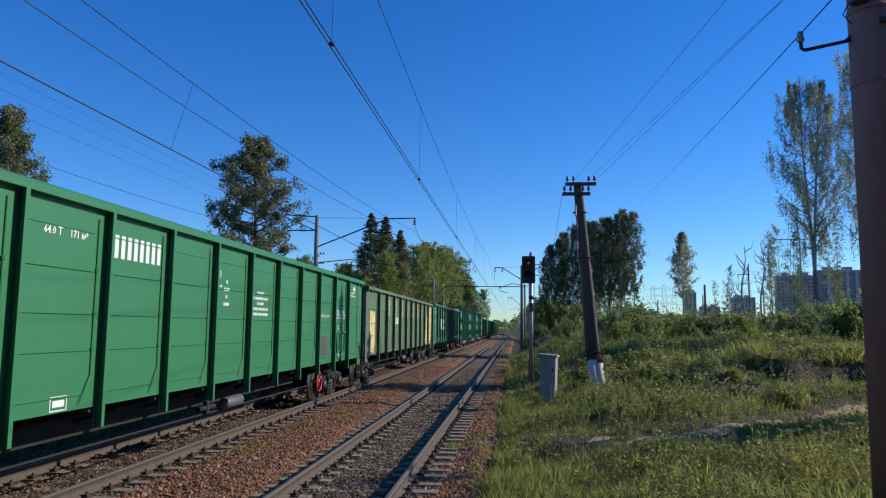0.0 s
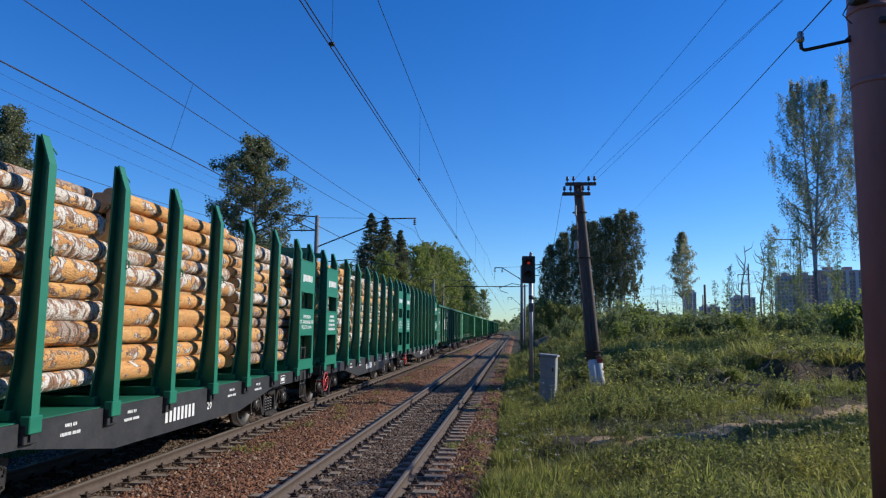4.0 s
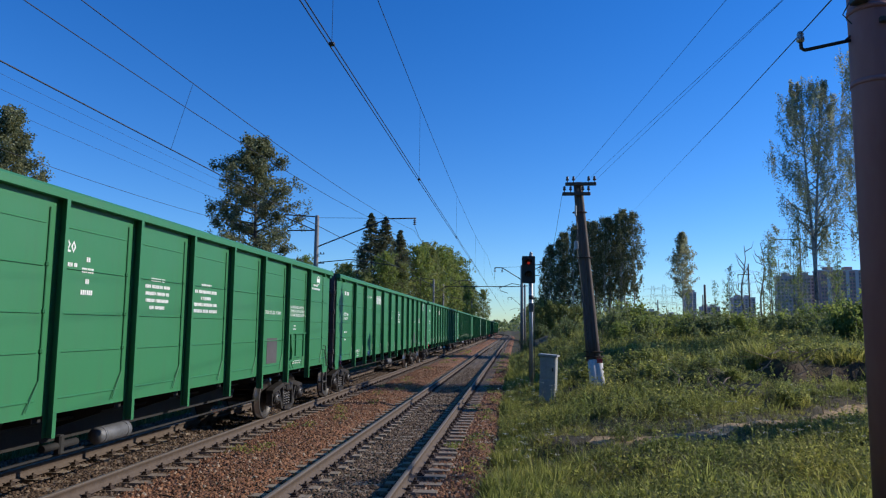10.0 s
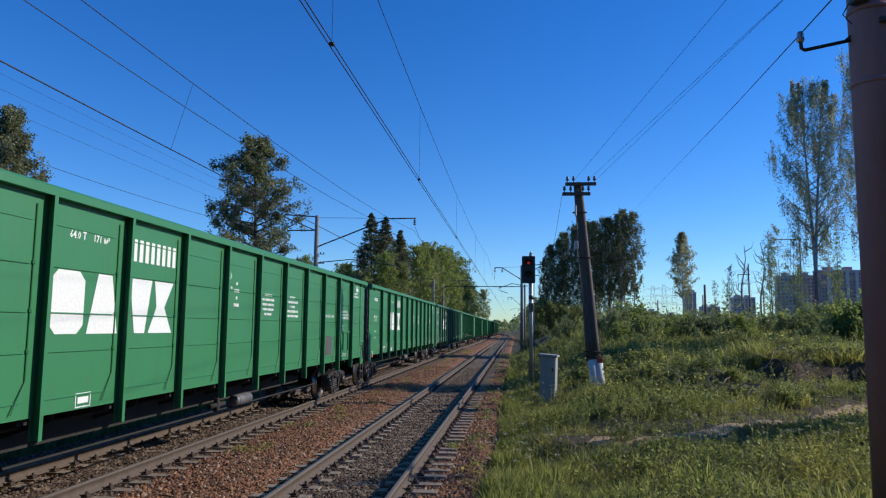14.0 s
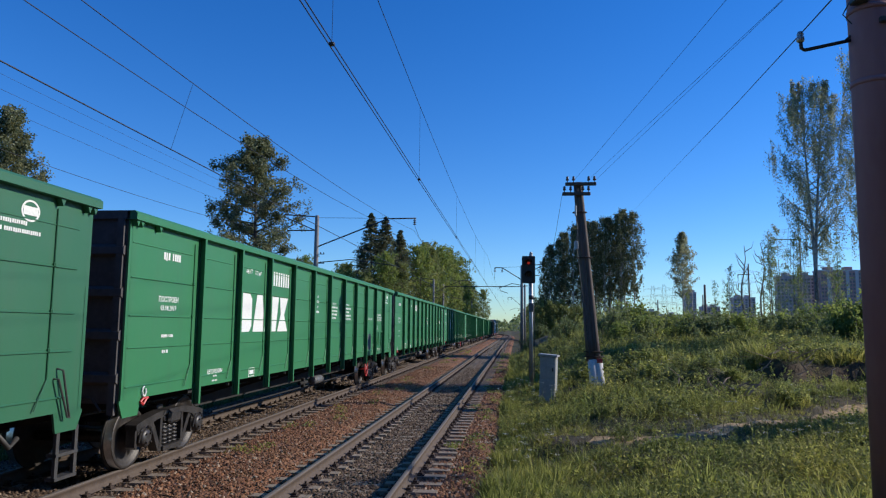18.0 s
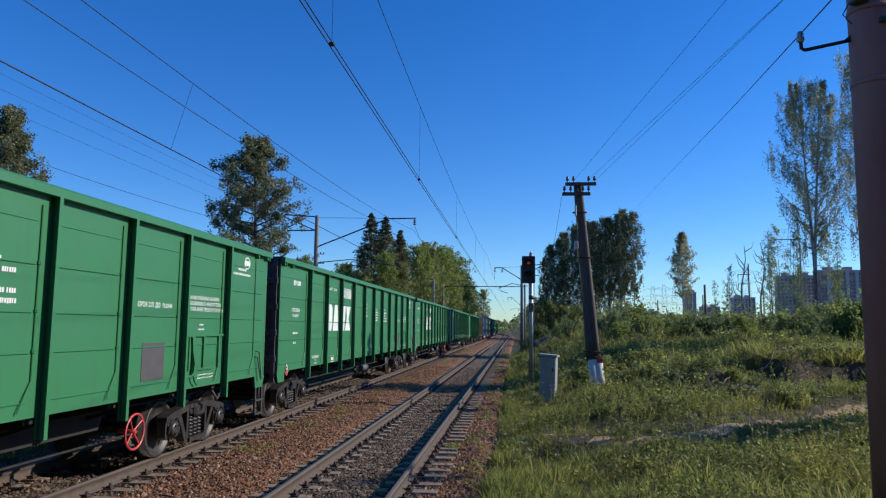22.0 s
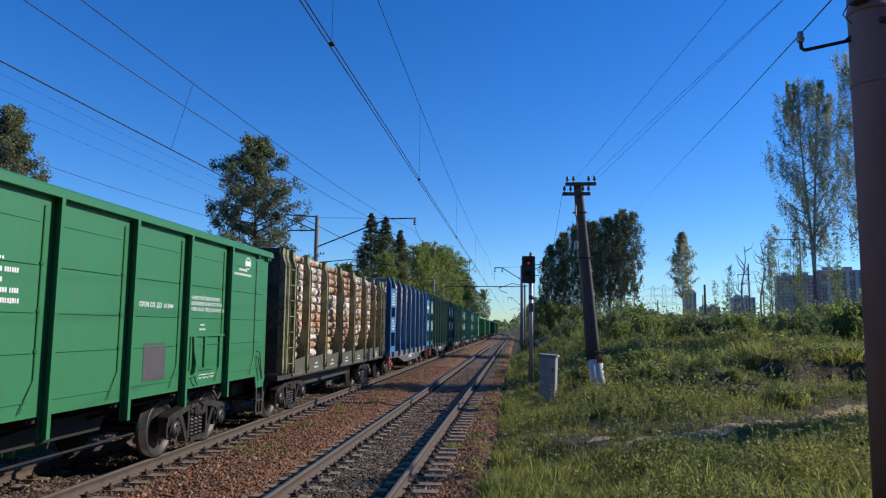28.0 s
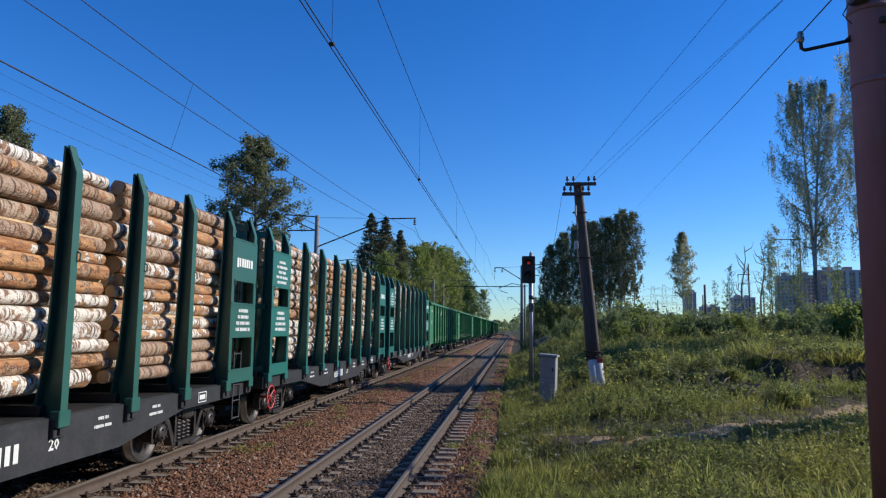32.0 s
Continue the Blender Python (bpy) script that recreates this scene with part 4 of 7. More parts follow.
def gondola(kit, owner, label, numbered=True):
    w = base("gondola_wagon", pose(0, 0, 0), label, "freight wagon", "wagons of the train")
    at, body, top = kit["at"], kit["body"], kit["top"]
    mids = [at[0] / 2 + 0.06 - 0.03] + [(a + b) / 2 for a, b in zip(at, at[1:])] + [body - at[0] / 2 - 0.03]
    for sgn in (1, -1):
        turn = 0 if sgn > 0 else 180
        for i, y in enumerate(mids):
            put("side_panel", kit["end_panel"] if i in (0, len(mids) - 1) else kit["panel"], w, pose(1.50 * sgn, y, 0, 0, 0, turn))
            if sgn > 0:
                put("latch_rod", kit["end_rod"] if i == 0 else kit["rear_rod"] if i == len(mids) - 1 else kit["rod"], w, pose(1.50, y, 0))
        for y in at:
            put("post", kit["post"], w, pose(1.50 * sgn, y, 0, 0, 0, turn))
        put("top_chord", kit["chord"], w, pose(0, 0 if sgn > 0 else body, 0, 0, 0, turn))
        put("corner_plate", kit["corner"], w, pose(0, 0, 0) if sgn > 0 else pose(0, body, 0, 0, 0, 180))
        put("corner_plate", kit["corner"], w, Matrix.Translation((0, body, 0)) @ Matrix.Diagonal((1, -1, 1, 1)) if sgn > 0 else Matrix.Diagonal((-1, 1, 1, 1)))
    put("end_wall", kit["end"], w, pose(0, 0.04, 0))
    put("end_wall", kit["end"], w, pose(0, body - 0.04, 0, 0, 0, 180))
    put("wagon_floor", kit["floor"], w, pose(0, 0, 0))
    put("underframe", kit["underframe"], w, pose(0, 0, 0), "black steel underframe with a solid block for the shade beneath")
    put("coupler", GEAR["coupler"], w, pose(0, -0.05, 0))
    put("coupler", GEAR["coupler"], w, pose(0, body + 0.05, 0, 0, 0, 180))
    put("handrail", kit["handrail"], w, pose(1.5, body - 0.55, 0))
    put("step_ladder", kit["ladder"], w, pose(1.47, body - 0.42, 0))
    put("step_ladder", kit["ladder"], w, pose(-1.47, 0.42, 0, 0, 0, 180))
    put("tie_hook", kit["hook"], w, pose(1.52, 0.62, 1.28))
    put("red_hook", mesh_red_hook, w, pose(1.52, 0.58, 1.13), "small red towing hook")
    put("unloading_hatch", kit["hatch"], w, pose(1.5, mids[-2], 0))
    put("paint_patch", kit["patch"], w, pose(1.503, mids[-3], 0), "grey painted square")
    put("brake_wheel", GEAR["brake_wheel"], w, pose(1.50, body - 5.2, 0.72), "red spoked hand-brake wheel")
    put("air_tank", GEAR["air_tank"], w, pose(1.12, 11.1, 0.70) @ Matrix.Diagonal((0.72, 0.85, 0.72, 1)), "grey cylindrical air tank")
    add_bogie(w, 2.35)
    add_bogie(w, body - 2.35)
    s = 1.5 + 0.002

    def mark(key, y, z, label_=""):
        me = MARKS[key] if key in MARKS else key
        tagged(put("lettering", me, w, pose(s, y, z), label_), kind="" if label_ else "stuff")
    mark("brand", mids[0] + 0.15, 3.32)
    mark(lettering("ПОСТРОЕН\n03.08.2019", 0.115), mids[0] + 0.1, 2.58)
    mark("model", mids[0] + 0.1, 2.08)
    mark("small", mids[0] + 0.05, 1.84)
    mark(lettering("АВТОРЕЖИМ", 0.10), mids[1], 1.42)
    mark("tiny", mids[1], 1.30)
    mark(lettering("64.0 Т    171 м³", 0.13), mids[2] + 0.05, 3.36)
    mark("framed", mids[2] + 0.1, 1.30)
    mark("number", mids[3] + 0.02, 3.32)
    if owner:
        mark("owner", at[1] + 0.10, 2.52, "large white owner's mark")
    mark(lettering("20", 0.2), at[4] + 0.28, 3.2)
    mark("small", at[4] + 0.33, 2.98)
    mark("date", mids[5] - 0.2, 3.0)
    mark("date", mids[5] - 0.2, 2.72)
    mark("owner_lines" if not owner else "renter_lines", mids[6] - 0.1, 2.72)
    if owner:
        mark("owner_lines", mids[7] - 0.1, 2.72)
    mark(lettering("СРОК СЛ. ДО  10.2040", 0.10), mids[-3], 2.55)
    mark(lettering("ЗАЧИСТНОЙ ЛЮК ЗАКРЫТЬ\nЗАБЛОКИРОВАТЬ ФИКСАТОРОМ\nОПУСТИТЬ ВНИЗ ПРЕДОХРАНИТЕЛЬ", 0.085), mids[-2], 2.62)
    mark("tiny", mids[-2] - 0.1, 2.22)
    mark(lettering("АВТОРЕЖИМ", 0.10), mids[-2] + 0.15, 1.36)
    mark("round", mids[-1] - 0.05, 3.52)
    mark("maker_lines", mids[-1] - 0.30, 3.32)
    return w


bm = bmesh.new()
for a0, b0 in (((0, -0.05, 0), (0, 0.03, 0.05)), ((0, 0.03, 0.05), (0, 0.16, 0.05)), ((0, -0.05, 0), (0, 0.03, -0.04)), ((0, 0.03, -0.04), (0, 0.12, 0.04))):
    beam(bm, a0, b0, 0.018, 6)
mesh_red_hook = mesh_of("red_hook", bm, RED)


def tint(wagon, colour):
    for o in wagon.children_recursive:
        o.color = colour
    return wagon


KIT = gondola_kit(21.5, 11, 2.25, 3.875, PAINT)
KIT_OLD = gondola_kit(20.3, 10, 2.2, 3.77, PAINT_OLD)


def old_gondola(label):
    """The worn wagon with cream patches and large cream signs that have half gone."""
    w = gondola(KIT_OLD, False, label)
    for o in list(w.children):
        if o.name.startswith(("lettering", "paint_patch", "unloading_hatch", "brake_wheel")):
            bpy.data.objects.remove(o)
    at, s = KIT_OLD["at"], 1.503
    bm = bmesh.new()
    prism(bm, [(0.86, 1.26), (1.20, 1.30), (1.52, 1.24), (1.60, 1.44), (1.70, 1.60), (1.68, 2.10), (1.73, 2.45), (1.69, 2.86), (1.30, 2.83), (0.98, 2.88), (0.78, 2.84), (0.75, 2.30), (0.79, 1.90), (0.74, 1.55)], "x", 0, 0.004)
    put("cream_patch", mesh_of("cream_patch", bm, CREAM), w, pose(s, 0, 0), "cream primer patch")
    bm = bmesh.new()
    prism(bm, [(-0.95, 1.25), (-0.05, 1.25), (-0.05, 3.5), (-0.20, 3.45), (-0.62, 2.7), (-0.95, 1.9)], "x", 0, 0.004)
    prism(bm, [(0.05, 1.25), (1.2, 1.25), (1.75, 1.6), (1.9, 3.6), (1.0, 3.55), (0.4, 2.4)], "x", 0, 0.004)
    put("cream_patch", mesh_of("cream_patch", bm, CREAM), w, pose(s, at[-1] + 0.15, 0), "cream primer patch")
    bm = bmesh.new()
    for z0, z1, y0, y1 in ((-0.40, 0.02, -0.22, -0.08), (0.05, 0.40, -0.22, -0.08), (-0.40, -0.06, 0.04, 0.16), (-0.02, 0.40, 0.04, 0.16)):
        box(bm, 0, 0.003, y0, y1, z0, z1)
    big = mesh_of("worn_sign", bm, CREAM)
    for i in range(1, 8):
        put("worn_sign", big, w, pose(s, (at[i] + at[i + 1]) / 2 - 0.1, 3.15), "faded cream painted sign")
    put("running_number", MARKS["number"], w, pose(s, (at[2] + at[3]) / 2, 2.55))
    return w


def log_meshes(material, radii, seed):
    rng = random.Random(seed)
    out = []
    for r in radii:
        bm = bmesh.new()
        n, rows, length = 14, 19, 4.15
        bend, ph = rng.uniform(-0.03, 0.03), rng.uniform(0, 6)
        taper = rng.uniform(0.04, 0.16)
        rings = []
        for j in range(rows):
            v = j / (rows - 1)
            rad = r * (1 + taper * (0.5 - v))
            rings.append([bm.verts.new((rad * (1 + 0.05 * math.sin(3 * a + ph + 2 * v) + rng.uniform(-0.055, 0.045)) * math.cos(a) + bend * math.sin(math.pi * v), (v - 0.5) * length, rad * (1 + 0.05 * math.cos(2 * a + ph) + rng.uniform(-0.03, 0.03)) * math.sin(a) + bend * math.sin(math.pi * v + 0.6))) for a in (2 * math.pi * i / n for i in range(n))])
        for a, b in zip(rings, rings[1:]):
            for i in range(n):
                bm.faces.new((a[i], b[i], b[(i + 1) % n], a[(i + 1) % n])).smooth = True
        bm.faces.new(rings[0]).material_index = 1
        bm.faces.new(rings[-1][::-1]).material_index = 1
        out.append((mesh_of("log", bm, material, LOG_END), r))
    return out


LOG_END = simple("sawn_log_end", [(0.3, (0.38, 0.24, 0.12)), (0.6, (0.60, 0.44, 0.26)), (0.8, (0.70, 0.56, 0.38))], 9, 0.85, 0, 0.2)
SMALL_LOGS = log_meshes(BIRCH_LOG, [0.082, 0.09, 0.098, 0.105, 0.112, 0.12, 0.128], 3)
LARGE_LOGS = log_meshes(PINE_LOG, [0.10, 0.112, 0.122, 0.132, 0.142, 0.155, 0.168], 4)
STAKES = [0.0, 1.12, 2.80, 4.42, 6.02, 7.62, 9.22, 10.84, 12.50, 13.62]


def timber_kit(STAKES):
    k = {}
    bm = bmesh.new()
    prism(bm, [(1.20, 1.15), (1.55, 1.15), (1.55, 4.12), (1.43, 4.46), (1.38, 4.46), (1.33, 2.4), (1.30, 1.8)], "y", 0.048, 0.066)
    prism(bm, [(1.535, 1.15), (1.56, 1.15), (1.56, 4.12), (1.44, 4.47), (1.42, 4.46), (1.535, 4.12)], "y", -0.068, 0.068)
    prism(bm, [(1.19, 1.15), (1.215, 1.15), (1.31, 1.8), (1.345, 2.4), (1.395, 4.46), (1.37, 4.46), (1.32, 2.4), (1.29, 1.8)], "y", -0.068, 0.068)
    tube(bm, [(1.56, 0.05, 3.15), (1.60, 0.06, 3.12), (1.60, 0.06, 3.04), (1.56, 0.05, 3.02)], 0.012, 5)
    tube(bm, [(1.42, 0.02, 4.30), (1.42, 0.16, 4.36), (1.46, 0.20, 4.28)], 0.011, 5)
    box(bm, 1.46, 1.58, -0.11, 0.11, 1.02, 1.22, 0.01)
    k["stake"] = mesh_of("stake", bm, PAINT)
    bm = bmesh.new()
    y0, y1 = -0.070, STAKES[1] + 0.070
    x0, x1 = 1.563, 1.577
    for a, b in ((y0, y0 + 0.13), (y1 - 0.13, y1)):
        box(bm, x0, x1, a, b, 1.16, 3.95)
    for z0, z1 in ((3.12, 3.95), (2.02, 2.70), (1.16, 1.42)):
        box(bm, x0, x1, y0 + 0.13, y1 - 0.13, z0, z1)
        box(bm, x1, x1 + 0.012, y0 + 0.02, y1 - 0.02, z1 - 0.03, z1 - 0.005)
    k["panel"] = mesh_of("end_panel", bm, PAINT)
    bm = bmesh.new()
    box(bm, -1.42, 1.42, -0.05, 0.05, 4.22, 4.36)
    box(bm, -1.42, 1.42, -0.04, 0.04, 2.62, 2.74)
    box(bm, -1.42, 1.42, -0.05, 0.05, 1.25, 1.37)
    for i in range(13):
        x = -1.2 + i * 0.2
        beam(bm, (x, 0, 1.3), (x, 0, 4.3), 0.016, 6)
    k["grille"] = mesh_of("end_grille", bm, PAINT)
    bm = bmesh.new()
    end = STAKES[-1]
    box(bm, -1.42, 1.42, -0.12, end + 0.12, 1.10, 1.15)
    for y in STAKES:
        box(bm, -1.30, 1.30, y - 0.08, y + 0.08, 1.15, 1.27, 0.01)
    k["deck"] = mesh_of("deck", bm, PAINT)
    bm = bmesh.new()
    lo = [(-0.16, 1.14), (end + 0.16, 1.14), (end + 0.16, 0.88), (end - 2.7, 0.86), (end - 4.6, 0.56), (4.6, 0.56), (2.7, 0.86), (-0.16, 0.88)]
    prism(bm, lo, "x", 1.40, 1.47)
    for y in STAKES:
        box(bm, 1.46, 1.53, y - 0.12, y + 0.12, 0.90, 1.12, 0.01)
        box(bm, 1.53, 1.56, y - 0.05, y + 0.05, 0.94, 1.06)
    k["sill_mesh"] = bm
    bm = bmesh.new()
    box(bm, -0.33, 0.33, 0.0, end, 0.70, 1.1)
    for y in (0.0, 2.2, 4.6, 6.8, 9.0, end - 2.2, end):
        box(bm, -1.4, 1.4, y - 0.1, y + 0.1, 0.88, 1.1)
    tube(bm, [(0.7, 0.3, 0.8), (0.7, end - 0.3, 0.8)], 0.02, 6)
    k["underframe"] = mesh_of("underframe", bm, UNDER)
    bm = bmesh.new()
    for y in (0.0, 0.34):
        beam(bm, (0, y, 0.45), (0, y, 1.75), 0.016, 6)
    for z in (0.47, 0.8, 1.1, 1.4, 1.7):
        beam(bm, (0, 0, z), (0, 0.34, z), 0.014, 6)
    k["ladder"] = mesh_of("step_ladder", bm, UNDER)
    sill = k.pop("sill_mesh")
    k["sill_black"] = mesh_of("side_sill", sill.copy(), FRAME_BLACK)
    k["sill_grey"] = mesh_of("side_sill", sill, FRAME_GREY)
    return k


TIMBER = timber_kit(STAKES)
MARKS.update(lines_a=bars_mesh([[11], [3, 14], [6, 6], [5, 4, 9], [4, 11]], 0.066, 0.05), lines_b=bars_mesh([[11], [3, 9], [3, 6, 5], [4, 9, 2]], 0.072, 0.05),
             sill_a=bars_mesh([[5, 3], [8, 6]], 0.045, 0.06), mark_c=bars_mesh([[7]], 0.19, 0.1, 0.62))


def load_logs(wagon, logs, rng, y0, y1, half=1.28, bottom=1.40, top=4.12, stacks=3):
    """Stacks of logs between the stakes: outer logs one by one, the heart of each stack in one mesh."""
    pitch = (y1 - y0) / stacks
    core = bmesh.new()
    stack = base("log_load", pose(0, 0, 0))
    stack.parent = wagon
    tagged(stack, "stacked sawn logs, some with white birch bark")
    for j in range(stacks):
        yc = y0 + (j + 0.5) * pitch
        for side in (1, -1):
            z = bottom
            while True:
                me, r = rng.choice(logs)
                if z + 2 * r > top + rng.uniform(-0.05, 0.12):
                    break
                put("log", me, stack, pose(side * (half - r - rng.uniform(0, 0.10)), yc + rng.uniform(-0.16, 0.16), z + r, 0, rng.uniform(0, 360), rng.choice((0, 180)) + rng.uniform(-0.6, 0.6)))
                z += 2 * r * 1.005
        x = half - 0.25
        while x > -half + 0.3:
            me, r = rng.choice(logs)
            put("log", me, stack, pose(x - r, yc + rng.uniform(-0.2, 0.2), top - r + rng.uniform(-0.08, 0.10), 0, rng.uniform(0, 360), rng.choice((0, 180)) + rng.uniform(-1, 1)))
            x -= 2 * r
        for zi in range(10):
            for xi in range(8):
                x, z = -0.9 + xi * 0.255 + (0.12 if zi % 2 else 0), bottom + 0.13 + zi * 0.27
                if z < top - 0.25:
                    dy = rng.uniform(-0.12, 0.12)
                    beam(core, (x, yc - pitch / 2 + 0.12 + dy, z), (x, yc + pitch / 2 - 0.12 + dy, z), 0.132, 8)
    ob = part("log_core", core, LOG_END, stack)
    tagged(ob, kind="stuff")


def timber_wagon(colour, logs, sill, label, seed, deck_colour=None, brand_at_end=False):
    rng = random.Random(seed)
    w = base("timber_wagon", pose(0, 0, 0), label, "freight wagon", "wagons of the train")
    end = STAKES[-1]
    for sgn in (1, -1):
        turn = 0 if sgn > 0 else 180
        for y in STAKES:
            put("stake", TIMBER["stake"], w, pose(0, y, 0, 0, 0, turn), colour=colour)
        put("end_panel", TIMBER["panel"], w, pose(0, 0, 0) if sgn > 0 else pose(0, STAKES[1], 0, 0, 0, 180), colour=colour)
        put("end_panel", TIMBER["panel"], w, pose(0, STAKES[-2], 0) if sgn > 0 else pose(0, end, 0, 0, 0, 180), colour=colour)
        put("side_sill", TIMBER["sill_" + sill], w, pose(0, 0, 0) if sgn > 0 else pose(0, end, 0, 0, 0, 180))
    for y in (0, end):
        put("end_grille", TIMBER["grille"], w, pose(0, y, 0), colour=colour)
    put("deck", TIMBER["deck"], w, pose(0, 0, 0), colour=deck_colour or (0.03, 0.03, 0.03, 1))
    put("underframe", TIMBER["underframe"], w, pose(0, 0, 0))
    put("coupler", GEAR["coupler"], w, pose(0, -0.15, -0.02))
    put("coupler", GEAR["coupler"], w, pose(0, end + 0.15, -0.02, 0, 0, 180))
    put("step_ladder", TIMBER["ladder"], w, pose(1.5, end - 0.75, 0))
    put("brake_wheel", GEAR["brake_wheel"], w, pose(1.52, 0.25, 0.68), "red spoked hand-brake wheel")
    add_bogie(w, 1.85)
    add_bogie(w, end - 1.85)
    load_logs(w, logs, rng, 0.25, end - 0.25, top=4.36 if logs is SMALL_LOGS else 4.16)

    def mark(key, x, y, z):
        tagged(put("lettering", MARKS[key], w, pose(x, y, z)), kind="stuff")
    for y, upper in ((0.56, not brand_at_end), (end - 0.56, False)):
        mark("lines_a" if y < 5 and upper else "mark_c", 1.579, y, 3.48)
        if logs is LARGE_LOGS and y > 5:
            mark_words = lettering("ПРИПИСАН\nСТ. СИЛЬНИЦЫ СЕВ\nКОД СТ. 314006", 0.115)
            tagged(put("lettering", mark_words, w, pose(1.579, y, 2.36)), kind="stuff")
        else:
            mark("lines_b", 1.579, y, 2.36)
    tagged(put("lettering", MARKS["number"], w, pose(1.475, 6.5, 0.82) @ Matrix.Diagonal((1, 0.8, 0.66, 1))), kind="stuff")
    tagged(put("lettering", lettering("20", 0.2), w, pose(1.475, 7.6, 0.82)), kind="stuff")
    for y in (3.6, 8.6, 10.0, 5.0):
        mark("sill_a", 1.475, y, 0.96)
    mark("framed", 1.475, 11.6, 1.0)
    return w


OLD_STAKES = [0.05, 0.32, 0.82, 2.05, 3.80, 5.60, 7.35, 9.20, 10.85, 12.10, 12.60, 12.85]


def old_timber_wagon(label):
    rng = random.Random(77)
    w = base("timber_wagon", pose(0, 0, 0), label, "freight wagon", "wagons of the train")
    end = 12.9
    bm = bmesh.new()
    prism(bm, [(1.10, 1.15), (1.52, 1.15), (1.52, 3.70), (1.40, 4.12), (1.34, 4.12), (1.34, 2.2)], "y", -0.06, 0.06)
    for y in (-0.10, 0.085):
        prism(bm, [(1.46, 1.10), (1.54, 1.10), (1.54, 3.70), (1.46, 3.92)], "y", y, y + 0.015)
    for x0, x1, z0, z1 in ((1.36, 1.39, 3.95, 4.14), (1.43, 1.46, 3.95, 4.14), (1.36, 1.46, 4.10, 4.14)):
        box(bm, x0, x1, -0.09, 0.09, z0, z1)
    stake = mesh_of("stake", bm, PAINT_OLD)
    for sgn in (1, -1):
        for i, y in enumerate(OLD_STAKES):
            put("stake", stake, w, pose(0, y if sgn > 0 else end - y, 0, 0, 0, 0 if sgn > 0 else 180), colour=OLIVE)
        for y0 in (0.32, 12.10):
            bm = bmesh.new()
            for z in [1.35 + 0.38 * i for i in range(7)]:
                beam(bm, (1.52, 0.02, z), (1.52, 0.48, z), 0.014, 6)
            put("ladder", mesh_of("ladder", bm, PAINT_OLD), w, pose(0, y0, 0) if sgn > 0 else pose(0, y0 + 0.5, 0, 0, 0, 180), colour=OLIVE)
        for a, b in zip(OLD_STAKES[2:], OLD_STAKES[3:-2]):
            bm = bmesh.new()
            wd = b - a - 0.22
            prism(bm, [(-wd / 2, 1.02), (wd / 2, 1.02), (wd / 2, 1.48), (wd / 2 - 0.08, 1.46), (-wd / 2 + 0.02, 1.40)], "x", 1.44, 1.48)
            prism(bm, [(wd / 2 - 0.02, 1.40), (wd / 2 + 0.05, 1.40), (wd / 2 + 0.03, 1.75)], "x", 1.40, 1.44)
            put("side_board", mesh_of("side_board", bm, PAINT_OLD), w, pose(0, (a + b) / 2, 0) if sgn > 0 else pose(0, (a + b) / 2, 0, 0, 0, 180), colour=(0.075, 0.078, 0.05, 1))
    bm = bmesh.new()
    box(bm, -1.38, 1.38, -0.02, 0.03, 1.15, 4.08)
    for x in (-1.0, -0.5, 0, 0.5, 1.0):
        box(bm, x - 0.05, x + 0.05, -0.09, -0.02, 1.15, 4.08)
    box(bm, -1.40, 1.40, -0.10, 0.04, 3.98, 4.10)
    me = mesh_of("end_wall", bm, PAINT_OLD)
    put("end_wall", me, w, pose(0, 0, 0), "dark steel end wall", (0.03, 0.03, 0.025, 1))
    put("end_wall", me, w, pose(0, end, 0, 0, 0, 180), "dark steel end wall", (0.03, 0.03, 0.025, 1))
    bm = bmesh.new()
    box(bm, -1.45, 1.45, -0.10, end + 0.10, 0.98, 1.10)
    box(bm, -0.33, 0.33, 0.0, end, 0.62, 0.98)
    prism(bm, [(2.6, 0.98), (end - 2.6, 0.98), (end - 4.0, 0.60), (4.0, 0.60)], "x", 0.8, 0.9)
    put("underframe", mesh_of("underframe", bm, UNDER), w, pose(0, 0, 0))
    for y in (-0.12, end + 0.12):
        put("coupler", GEAR["coupler"], w, pose(0, y, -0.02, 0, 0, 0 if y < 0 else 180))
    add_bogie(w, 2.0)
    add_bogie(w, end - 2.0)
    load_logs(w, SMALL_LOGS, rng, 0.5, end - 0.5, 1.30, 1.38, 4.12, 3)
    for i, y in enumerate((3.0, 4.7, 6.5, 8.3, 10.0)):
        put("lettering", MARKS["sill_a"], w, pose(1.483, y, 1.2))
    put("lettering", MARKS["framed"], w, pose(1.483, 11.4, 1.2))
    return w


